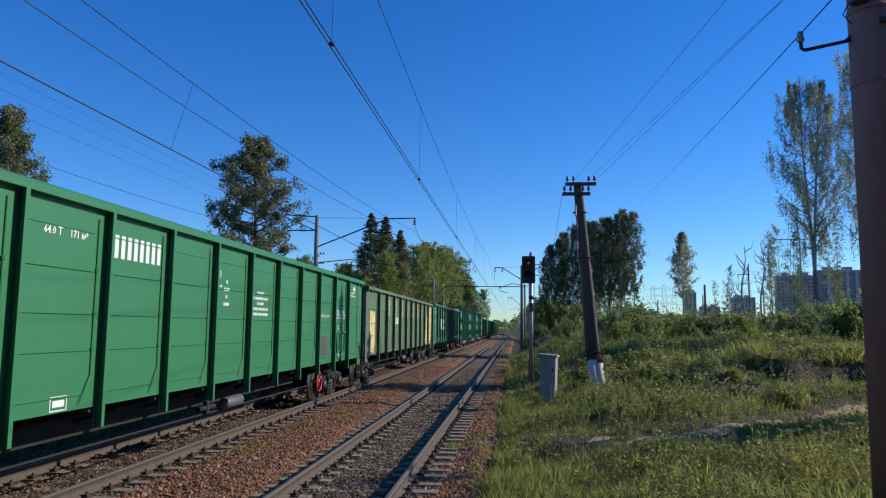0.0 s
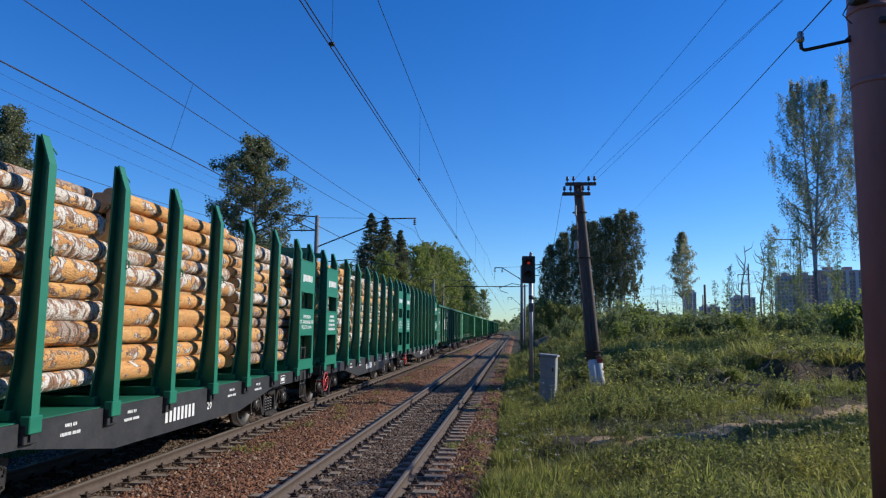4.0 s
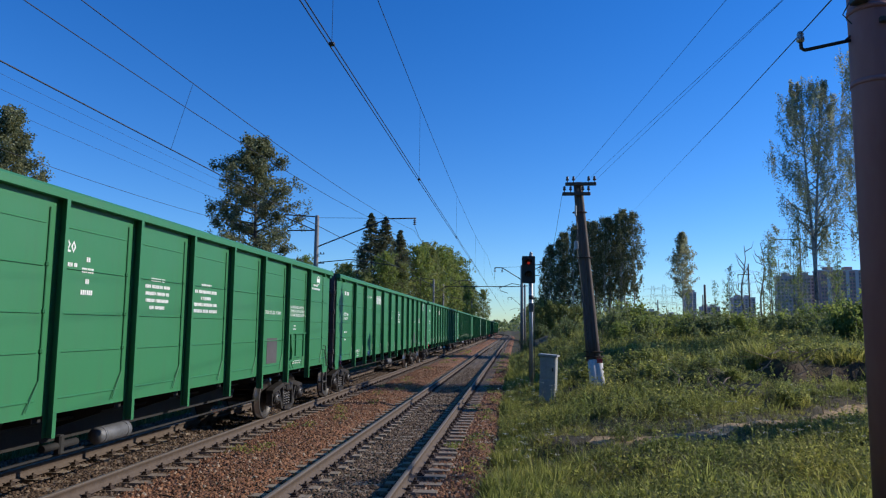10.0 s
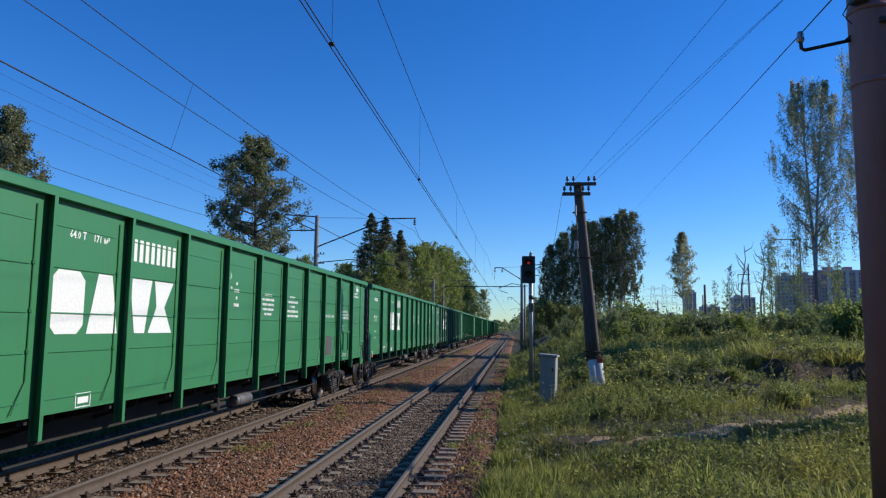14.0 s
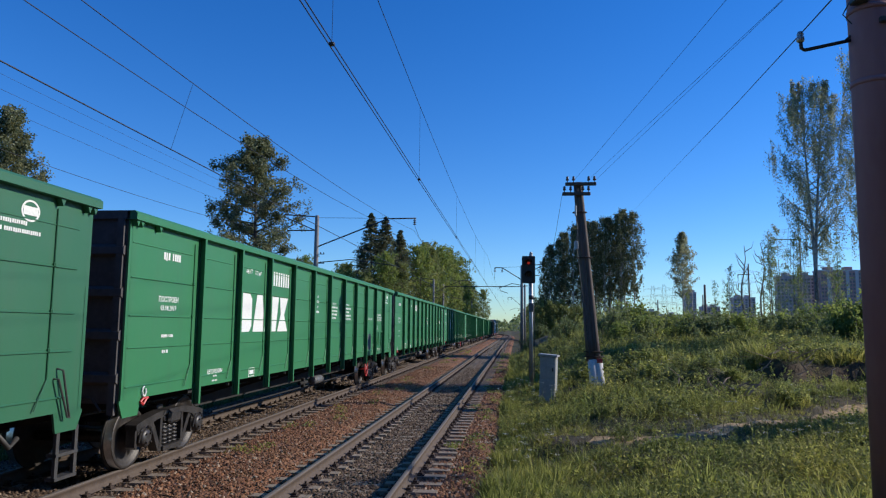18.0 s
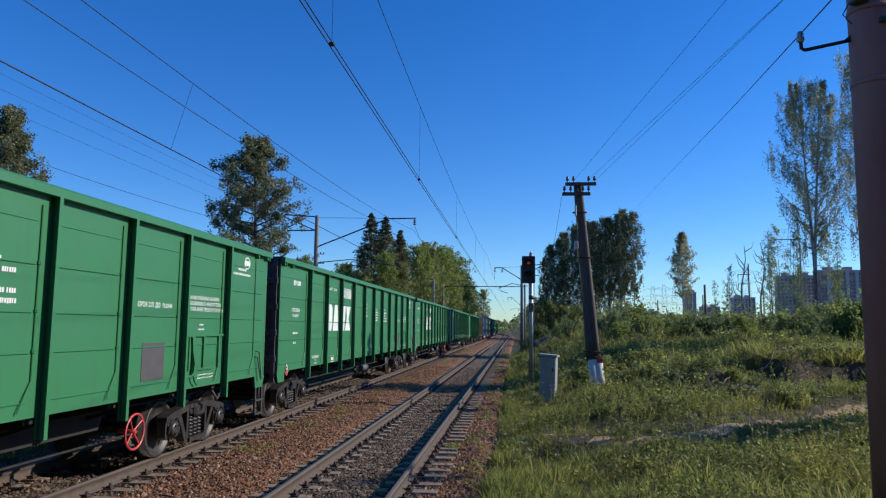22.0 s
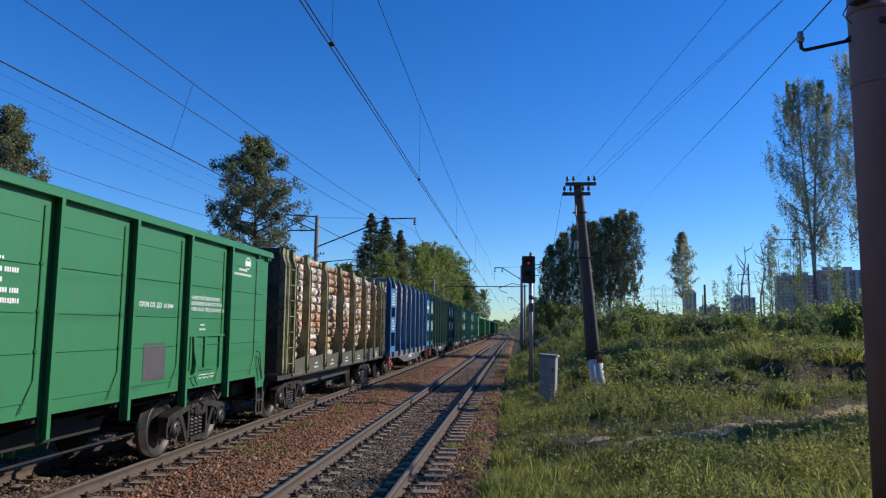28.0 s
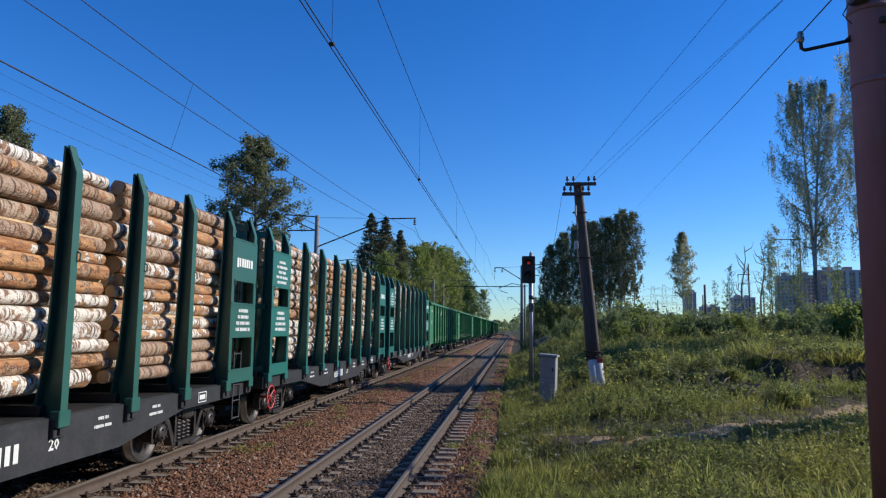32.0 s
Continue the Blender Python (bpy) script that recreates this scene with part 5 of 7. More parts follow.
def make_train():
    """All wagons, each with the distance of its front along the line at the start."""
    train = []
    plain = gondola(KIT, False, "green painted long open goods wagon with white stencilled writing")
    owner = gondola(KIT, True, "green long open goods wagon with a large white owner's mark")
    tint(plain, GREEN), tint(owner, GREEN)
    used = set()

    def add(kind, s, colour=None):
        src = {"plain": plain, "owner": owner}[kind]
        w = src if kind not in used else copy_thing(src, pose(0, 0, 0))
        used.add(kind)
        if colour:
            tint(w, colour)
        train.append((w, s))
        return w
    rows = []
    for s in (3.15 - 44.68, 3.15 - 22.34, 3.15):
        rows.append(("plain", s, GREEN))
    rows.append(("owner", 46.70, GREEN_DARK))
    kinds = "owner plain owner plain plain owner owner owner owner plain owner owner owner plain owner".split()
    for i, kind in enumerate(kinds):
        rows.append((kind, 114.02 + 22.34 * i + (0.30 if i == 14 else 0.0), GREEN_DARK if i in (0, 7) else GREEN))
    for i in range(11):
        rows.append((("plain", "owner")[i % 2], 537.4 + 22.34 * i, GREEN))
    braked = {3.15, 114.02 + 22.34, 114.02 + 22.34 * 8, 114.02 + 22.34 * 10, 114.02 + 22.34 * 12}
    for kind, s, colour in rows:
        w = add(kind, s, colour)
        if s not in braked and (kind, s) not in ((rows[0][0], rows[0][1]), (rows[3][0], rows[3][1])):
            for o in [o for o in w.children if o.name.startswith("brake_wheel")]:
                bpy.data.objects.remove(o)
    train.append((tint(old_gondola("worn green long open goods wagon with cream patches and rust"), WORN_GREEN), 25.40))
    for i, s in enumerate((69.6, 84.6, 99.45)):
        train.append((timber_wagon(TEAL, LARGE_LOGS, "black", "teal green timber wagon loaded with thick peeled and birch logs", 11 + i, deck_colour=TEAL, brand_at_end=True), s))
    train.append((old_timber_wagon("worn olive timber wagon with ladders, loaded with birch logs"), 449.68))
    train.append((timber_wagon(BLUE, SMALL_LOGS, "grey", "blue timber wagon with a grey sill, loaded with birch logs", 31), 463.78))
    for i, s in enumerate((478.34, 493.11)):
        train.append((timber_wagon(PINE, SMALL_LOGS, "black", "dark green timber wagon loaded with birch logs", 41 + i), s))
    for i, s in enumerate((507.86, 522.62)):
        train.append((timber_wagon((0.012, 0.135, 0.110, 1), SMALL_LOGS, "black", "green timber wagon loaded with birch logs", 51 + i), s))
    return train


TRAIN = make_train()


# ---------------------------------------------------------------- beside the line
def ground_at(x, y):
    return float(land(x, y))


def wire(name, pts, r, label, category="overhead wire", group="overhead wires"):
    bm = bmesh.new()
    tube(bm, [Vector(p) for p in pts], r, 5)
    return tagged(part(name, bm, WIRE), label, category, group)


def sagging(x0, x1, y0, y1, z, n=26):
    return [(x0 + (x1 - x0) * i / n, y0 + (y1 - y0) * i / n, z(y0 + (y1 - y0) * i / n)) for i in range(n + 1)]


def overhead():
    # free track: two contact wires, a messenger and droppers
    mess = lambda y: 7.93 + 0.0008 * (y - 31) ** 2 if y < 64 else 7.93 + 0.0008 * (y - 97) ** 2 if y < 130 else 7.93 + 0.0008 * (min(y, 196) - 163) ** 2
    for dx in (-0.034, 0.028):
        wire("contact_wire", [(XR + dx, -12, 6.09), (XR + dx, 205, 6.12)], 0.0085, "taut dark contact wire over the free track")
    wire("messenger_wire", sagging(XR, XR, -12, 205, mess, 60), 0.0075, "sagging messenger wire over the free track")
    for y in (0.3, 9.05, 17.9, 29.6, 44.0, 56.5, 76, 88, 100):
        wire("dropper", [(XR, y, 6.10), (XR, y, mess(y))], 0.0035, "thin dropper between messenger and contact wire", "dropper", "droppers")
        bm = bmesh.new()
        box(bm, -0.04, 0.04, -0.03, 0.03, -0.02, 0.03, 0.008)
        ob = part("wire_clamp", bm, WIRE)
        ob.matrix_basis = pose(XR, y, 6.10)
        tagged(ob, "small dark clamp on the contact wire", "clamp", "wire clamps")
    # train's track
    wire("contact_wire", [(XT, -12, 5.80), (XT, 205, 5.80)], 0.012, "taut dark contact wire over the train")
    mess_t = lambda y: 7.15 + 0.0011 * (y - 10) ** 2 if y < 44 else 7.15 + 0.0011 * (min(y, 110) - 78) ** 2
    wire("messenger_wire", sagging(-6.62, -6.45, -12, 44, mess_t), 0.009, "sagging messenger wire over the train")
    wire("messenger_wire", sagging(-6.45, -6.62, 44, 150, mess_t), 0.009, "sagging messenger wire over the train")
    wire("feeder_wire", sagging(-7.85, -8.15, -12, 44, lambda y: 7.5 + 0.00105 * (y - 10) ** 2), 0.010, "dark feeder wire beside the messenger")
    for y in (13.3, 34.0):
        wire("dropper", [(XT, y, 5.80), (-6.56, y, mess_t(y))], 0.004, "thin dropper over the train", "dropper", "droppers")
    for x0, z0 in ((-14.93, 9.75), (-14.6, 9.15), (-14.3, 8.5)):
        wire("feeder_wire", sagging(x0, x0, -10, 44, lambda y, z0=z0: z0 - 0.25 + 0.0004 * (y - 20) ** 2), 0.005, "thin high wire beyond the train")
    wire("feeder_wire", sagging(-14.5, -14.53, 0, 44, lambda y: 7.16 + 0.0019 * (y - 20) ** 2), 0.009, "dark wire beyond the train")
    # wires of the pole line on the right
    for (x0, z0), (x1, y1, z1) in (((2.00, 7.30), (3.36, 11.1, 7.5)), ((2.44, 7.28), (4.22, 11.2, 7.5)), ((2.70, 7.28), (4.24, 11.2, 7.5)), ((2.20, 6.95), (4.02, 11.6, 7.5))):
        k = (x1 - x0) / (24 - y1)
        if z0 > 7:
            wire("telegraph_wire", sagging(x0, x0 + k * 36, 24, -12, lambda y, a=z0: a + 0.2 * (24 - y) / 13), 0.0038, "thin telegraph wire from the leaning pole", "telegraph wire", "telegraph wires")
    wire("telegraph_wire", [(2.135, 3.7, 4.51), (2.82, 7.0, 5.18), (4.33, 14, 6.68), (7.33, 32, 9.69), (11.35, 60, 13.70), (18.87, 120, 21.1)], 0.006, "thin wire from the mast bracket", "telegraph wire", "telegraph wires")
    wire("telegraph_wire", [(1.62, 24, 6.9), (1.35, 30, 4.2), (1.0, 33, 1.0)], 0.006, "thin stay wire of the leaning pole", "stay wire")


def insulator_string(parent, x, y, z, n=3):
    bm = bmesh.new()
    lathe(bm, [(0.015, 0.0)] + [v for i in range(n) for v in ((0.02, -0.04 - i * 0.13), (0.11, -0.08 - i * 0.13), (0.10, -0.11 - i * 0.13), (0.02, -0.13 - i * 0.13))] + [(0.012, -0.06 - n * 0.13)], Matrix.Translation((x, y, z)), 12)
    part("insulator", bm, CERAMIC, parent, "brown suspension insulator")


def catenary_mast(x, y, height, arm_to, label, arm_z=7.4, back=0.0, r=0.21):
    """A tapered concrete mast with a tubular bracket over the track."""
    z0 = ground_at(x, y) - 0.3
    t = base("catenary_mast", pose(x, y, 0), label, "mast", "catenary masts")
    bm = bmesh.new()
    lathe(bm, [(r, z0), (r * 0.62, height), (r * 0.55, height + 0.02)], Matrix(), 18)
    part("shaft", bm, CONCRETE, t)
    bm = bmesh.new()
    d = arm_to - x
    tube(bm, [(0, 0, arm_z), (d * 0.72, 0, height - 0.22), (d, 0, height - 0.2)], 0.045, 8)
    part("bracket_arm", bm, FRAME_BLACK, t)
    bm = bmesh.new()
    tube(bm, [(0, 0, height - 0.12), (d * 0.72, 0, height - 0.2)], 0.012, 6)
    part("tie_rod", bm, WIRE, t)
    insulator_string(t, d * 0.985, 0, height - 0.24)
    insulator_string(t, d * 0.72, 0, height - 0.26)
    bm = bmesh.new()
    tube(bm, [(d * 0.985, 0, height - 0.7), (d * 1.02, 0.6, height - 1.4)], 0.012, 5)
    tube(bm, [(0.1, 0, 6.35), (d * 0.35, 0, 6.55), (d * 0.85, 0, 6.1)], 0.03, 6)
    part("registration_arm", bm, FRAME_BLACK, t)
    if back:
        bm = bmesh.new()
        tube(bm, [(0, 0, height - 0.06), (-back, 0, height + 0.10)], 0.04, 6)
        tube(bm, [(0, 0, height - 1.0), (-back, 0, height - 0.05)], 0.035, 6)
        tube(bm, [(-0.1, 0, height - 0.95), (-back * 0.9, 0, height - 0.95)], 0.04, 6)
        part("feeder_bracket", bm, FRAME_BLACK, t)
    bm = bmesh.new()
    for z in (6.9, 6.3):
        box(bm, -0.05, 0.55, -0.02, 0.02, z - 0.02, z + 0.02)
        for xx in (0.3, 0.5):
            lathe(bm, [(0.03, z), (0.045, z + 0.06), (0.02, z + 0.12)], Matrix.Translation((xx, 0, 0)), 8)
    part("side_crossarm", bm, FRAME_BLACK, t)
    return t


def gantry_far():
    """A rigid crossbeam over both tracks, far down the line."""
    t = base("catenary_portal", pose(0, 112, 0), "thin steel portal over both tracks", "portal")
    bm = bmesh.new()
    beam(bm, (-11.5, 0, -0.5), (-11.5, 0, 9.2), 0.15, 8)
    part("post", bm, CONCRETE, t)
    bm = bmesh.new()
    beam(bm, (1.5, 0, -0.3), (1.5, 0, 9.2), 0.15, 8)
    part("post", bm, CONCRETE, t)
    bm = bmesh.new()
    beam(bm, (-11.5, 0, 8.85), (1.5, 0, 8.85), 0.07, 6)
    for x in (-6.9, -2.5):
        tube(bm, [(x, 0, 8.85), (x + 0.1, 0, 8.2), (x + 1.3, 0, 7.8)], 0.05, 6)
    part("crossbeam", bm, FRAME_BLACK, t)


def near_mast():
    """The brown mast at the edge of the view with an insulator on a side bracket."""
    t = base("line_mast", pose(3.48, 7.0, 0), "brown concrete mast with a red foot band and side bracket", "mast")
    z0 = ground_at(3.48, 7.0) - 0.3
    bm = bmesh.new()
    lathe(bm, [(0.215, z0), (0.205, 0.72)], Matrix(), 28)
    part("foot_band", bm, RED, t, "red painted foot band")
    bm = bmesh.new()
    lathe(bm, [(0.212, 0.72), (0.196, 5.4), (0.19, 9.2)], Matrix(), 28)
    for z in (4.62, 5.35):
        lathe(bm, [(0.206, z), (0.206, z + 0.05)], Matrix(), 28)
    part("shaft", bm, BROWN_MAST, t)
    bm = bmesh.new()
    tube(bm, [(-0.18, 0, 5.10), (-0.63, 0, 5.01), (-0.66, 0, 5.03), (-0.665, 0, 5.11)], 0.018, 8)
    tube(bm, [(-0.17, 0, 5.16), (-0.25, 0, 5.09)], 0.012, 6)
    part("side_bracket", bm, FRAME_BLACK, t)
    bm = bmesh.new()
    lathe(bm, [(0.022, 5.09), (0.038, 5.105), (0.036, 5.145), (0.026, 5.155), (0.034, 5.17), (0.022, 5.20)], Matrix.Translation((-0.665, 0, 0)), 14)
    part("insulator", bm, GALV, t, "pale pin insulator")
    bm = bmesh.new()
    box(bm, -0.24, -0.10, -0.22, -0.10, 5.40, 5.48, 0.01)
    tube(bm, [(-0.2, -0.1, 5.5), (-0.30, -0.1, 5.32), (-0.22, -0.1, 5.22)], 0.006, 5)
    box(bm, -0.02, 0.10, -0.24, -0.18, 5.18, 5.24, 0.01)
    part("clamp", bm, FRAME_BLACK, t)


def signal():
    """Colour-light signal on a slim tubular mast."""
    t = base("signal_light", pose(0.62, 28.0, 0), "black two-lens railway signal showing red on a grey mast", "signal")
    z0 = ground_at(0.62, 28.0)
    bm = bmesh.new()
    lathe(bm, [(0.075, z0 - 0.1), (0.07, 5.2)], Matrix(), 16)
    lathe(bm, [(0.14, z0 - 0.1), (0.14, z0 + 0.05), (0.08, z0 + 0.09)], Matrix(), 16)
    lathe(bm, [(0.02, 5.2), (0.07, 5.22), (0.04, 5.28)], Matrix(), 12)
    part("mast", bm, GALV, t)
    bm = bmesh.new()
    prism(bm, [(-0.36, 4.06), (-0.33, 4.02), (0.13, 4.02), (0.16, 4.06), (0.16, 5.06), (0.13, 5.10), (-0.33, 5.10), (-0.36, 5.06)], "y", -0.20, -0.14)
    box(bm, -0.26, 0.06, -0.14, 0.05, 4.10, 5.02, 0.02)
    part("backboard", bm, SIGNAL_BLACK, t)
    for z, lens in ((4.82, LAMP_RED), (4.34, LENS_OFF)):
        bm = bmesh.new()
        n = 16
        for i in range(11):
            a, b = math.pi * (i / 11 * 1.2 - 0.1), math.pi * ((i + 1) / 11 * 1.2 - 0.1)
            c = lambda q, yy: (-0.10 + 0.15 * math.cos(q), yy, z + 0.15 * math.sin(q))
            bm.faces.new([bm.verts.new(v) for v in (c(a, -0.20), c(b, -0.20), c(b, -0.46), c(a, -0.46))])
        part("hood", bm, SIGNAL_BLACK, t)
        bm = bmesh.new()
        lathe(bm, [(0.055, 0.0), (0.05, 0.015), (0.02, 0.022)], Matrix.Translation((-0.10, -0.20, z)) @ Matrix.Rotation(math.pi / 2, 4, "X"), 18)
        part("lens", bm, lens, t, "glowing red lens" if lens is LAMP_RED else "unlit dark lens")
    bm = bmesh.new()
    for x in (-0.10, 0.10):
        beam(bm, (x + 0.02, 0.16, z0 + 0.4), (x + 0.02, 0.16, 4.2), 0.014, 6)
    for i in range(12):
        beam(bm, (-0.08, 0.16, z0 + 0.5 + i * 0.29), (0.12, 0.16, z0 + 0.5 + i * 0.29), 0.010, 6)
    part("ladder", bm, FRAME_BLACK, t)
    bm = bmesh.new()
    box(bm, -0.09, 0.09, -0.12, -0.075, 2.9, 3.25, 0.01)
    part("plate", bm, FRAME_GREY, t)
    bm = bmesh.new()
    beam(bm, (0.0, 0, 3.4), (0.0, 0, 3.55), 0.10, 12)
    part("clamp_ring", bm, FRAME_BLACK, t)


def relay_box():
    x, y = 0.98, 22.0
    z0 = ground_at(x, y)
    t = base("relay_cabinet", pose(x, y, z0, 0, 2, -13), "grey metal trackside relay cabinet standing in weeds", "cabinet")
    h = 1.46 - z0
    bm = bmesh.new()
    box(bm, -0.24, 0.24, -0.20, 0.20, 0.0, h - 0.05, 0.012)
    part("body", bm, CABINET, t)
    bm = bmesh.new()
    prism(bm, [(-0.29, h - 0.05), (0.29, h - 0.05), (0.28, h), (-0.28, h + 0.02)], "y", -0.25, 0.25)
    part("roof", bm, CABINET, t)
    bm = bmesh.new()
    box(bm, -0.21, 0.21, -0.215, -0.20, h * 0.52, h - 0.10, 0.006)
    part("door", bm, CABINET, t)
    bm = bmesh.new()
    box(bm, -0.21, 0.21, -0.213, -0.20, 0.05, h * 0.48, 0.006)
    part("lower_panel", bm, CABINET, t)
    bm = bmesh.new()
    box(bm, 0.14, 0.18, -0.235, -0.215, h * 0.66, h * 0.74, 0.005)
    part("handle", bm, FRAME_BLACK, t)


def leaning_pole():
    """A twin wooden pole on concrete stubs, leaning to the track, with two crossarms."""
    x, y = 2.72, 24.0
    t = base("telegraph_pole", pose(x, y, 0), "leaning weathered wooden telegraph pole with a whitewashed foot", "pole")
    z0 = ground_at(x, y) - 0.25
    lean = lambda z: -0.55 * (z - 0.5) / 6.7
    for dx, r0, lab in ((-0.16, 0.155, ""), (0.02, 0.15, "")):
        bm = bmesh.new()
        pts = [(dx * (1 - 0.55 * i / 8) + lean(1.2 + i * 0.755), 0.0, 1.2 + i * 0.755) for i in range(9)]
        tube(bm, pts, r0, 14, 0, [r0 * (1 - i * 0.035) for i in range(9)])
        part("pole_shaft", bm, WOOD_POLE, t)
    for dx in (-0.13, 0.06):
        bm = bmesh.new()
        beam(bm, (dx + 0.05, -0.04, z0), (dx + lean(1.25), -0.04, 1.25), 0.155, 14, 0, 0.15)
        part("stub", bm, WHITEWASH, t, "whitewashed concrete stub")
    for z in (1.34, 1.50, 4.65, 6.2):
        bm = bmesh.new()
        for i in range(14):
            a, b = 2 * math.pi * i / 14, 2 * math.pi * (i + 1) / 14
            w = 0.30 if z < 2 else 0.26 if z < 5 else 0.23
            beam(bm, (-0.06 + lean(z) + w * math.cos(a), 0.18 * math.sin(a), z), (-0.06 + lean(z) + w * math.cos(b), 0.18 * math.sin(b), z), 0.022, 5)
        part("wire_band", bm, CLIP, t)
    bm = bmesh.new()
    box(bm, 0.02 + lean(1.3), 0.20 + lean(1.3), -0.20, -0.17, 1.14, 1.28)
    part("red_band", bm, RED, t, "faded red band")
    for z, x0, x1 in ((7.16, -1.02, 0.02), (6.82, -1.12, -0.18)):
        bm = bmesh.new()
        box(bm, x0, x1, -0.22, -0.12, z - 0.06, z + 0.05, 0.01)
        part("crossarm", bm, WOOD_POLE, t)
        for xx in (x0 + 0.07, x0 + 0.28, x1 - 0.25, x1 - 0.06):
            bm = bmesh.new()
            lathe(bm, [(0.014, z + 0.04), (0.014, z + 0.11), (0.045, z + 0.12), (0.055, z + 0.16), (0.035, z + 0.19), (0.045, z + 0.21), (0.03, z + 0.26)], Matrix.Translation((xx, -0.17, 0)), 12)
            part("insulator", bm, CERAMIC, t)
    bm = bmesh.new()
    box(bm, -0.74, -0.62, -0.30, -0.16, 4.92, 5.18, 0.01)
    box(bm, -0.72, -0.66, -0.30, -0.22, 6.05, 6.40, 0.01)
    part("junction_box", bm, GALV, t, "grey junction box")
    bm = bmesh.new()
    tube(bm, [(-0.68, -0.22, 6.05), (-0.62, -0.2, 5.6), (-0.68, -0.22, 5.18)], 0.012, 5)
    tube(bm, [(-0.66, -0.22, 4.92), (-0.45, -0.2, 3.0), (-0.28, -0.2, 1.4)], 0.012, 5)
    part("cable", bm, FRAME_BLACK, t)


overhead()
catenary_mast(-12.80, 44.0, 9.40, -6.3, "concrete catenary mast with a long bracket behind the train", 7.35, 2.2)
catenary_mast(-11.2, 96.0, 8.9, -6.2, "distant concrete catenary mast behind the train", 7.0, 1.6, 0.18)
catenary_mast(0.62, 68.0, 8.3, -2.0, "concrete catenary mast beside the free track", 6.9, -1.9, 0.19)
catenary_mast(1.2, 150.0, 9.0, -1.6, "distant concrete catenary mast beside the free track", 7.0, 0.0, 0.19)
catenary_mast(-10.6, 172.0, 9.6, -6.6, "distant concrete catenary mast behind the train", 7.2, 1.5, 0.2)
gantry_far()
near_mast()
signal()
relay_box()
leaning_pole()


# ---------------------------------------------------------------- plants
GRASS_LOW = leaf_material("short_grass_blades", (0.085, 0.105, 0.030), (0.140, 0.165, 0.045), (0.21, 0.215, 0.085), 0.4)
LEAF_DARK = leaf_material("dark_grey_green_foliage", (0.11, 0.125, 0.055), (0.165, 0.180, 0.085), (0.25, 0.26, 0.14), 0.45)
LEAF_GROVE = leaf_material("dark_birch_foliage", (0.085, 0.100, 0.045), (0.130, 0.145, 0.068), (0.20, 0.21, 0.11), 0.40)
LEAF_PALE = leaf_material("pale_birch_foliage", (0.26, 0.27, 0.155), (0.37, 0.37, 0.22), (0.49, 0.48, 0.32), 0.68)
LEAF_STRIP = leaf_material("light_wood_foliage", (0.165, 0.195, 0.060), (0.235, 0.265, 0.085), (0.31, 0.33, 0.125), 0.55)
DRY = leaf_material("dry_grass_blades", (0.12, 0.10, 0.05), (0.18, 0.15, 0.08), (0.26, 0.22, 0.12), 0.1)


def leaf_quads(centres, size, rng, squash=1.0, droop=0.0):
    """Small leaf-shaped quads at the given places, turned at random."""
    n = len(centres)
    a = rng.normal(size=(n, 3))
    a[:, 2] = a[:, 2] * squash - droop
    a /= np.linalg.norm(a, axis=1, keepdims=True) + 1e-9
    b = np.cross(a, rng.normal(size=(n, 3)))
    b /= np.linalg.norm(b, axis=1, keepdims=True) + 1e-9
    s = size * rng.uniform(0.6, 1.35, (n, 1))
    v = np.stack([centres - a * s, centres + b * s * 0.55, centres + a * s, centres - b * s * 0.55], 1).reshape(-1, 3)
    return v, np.arange(n * 4).reshape(-1, 4)


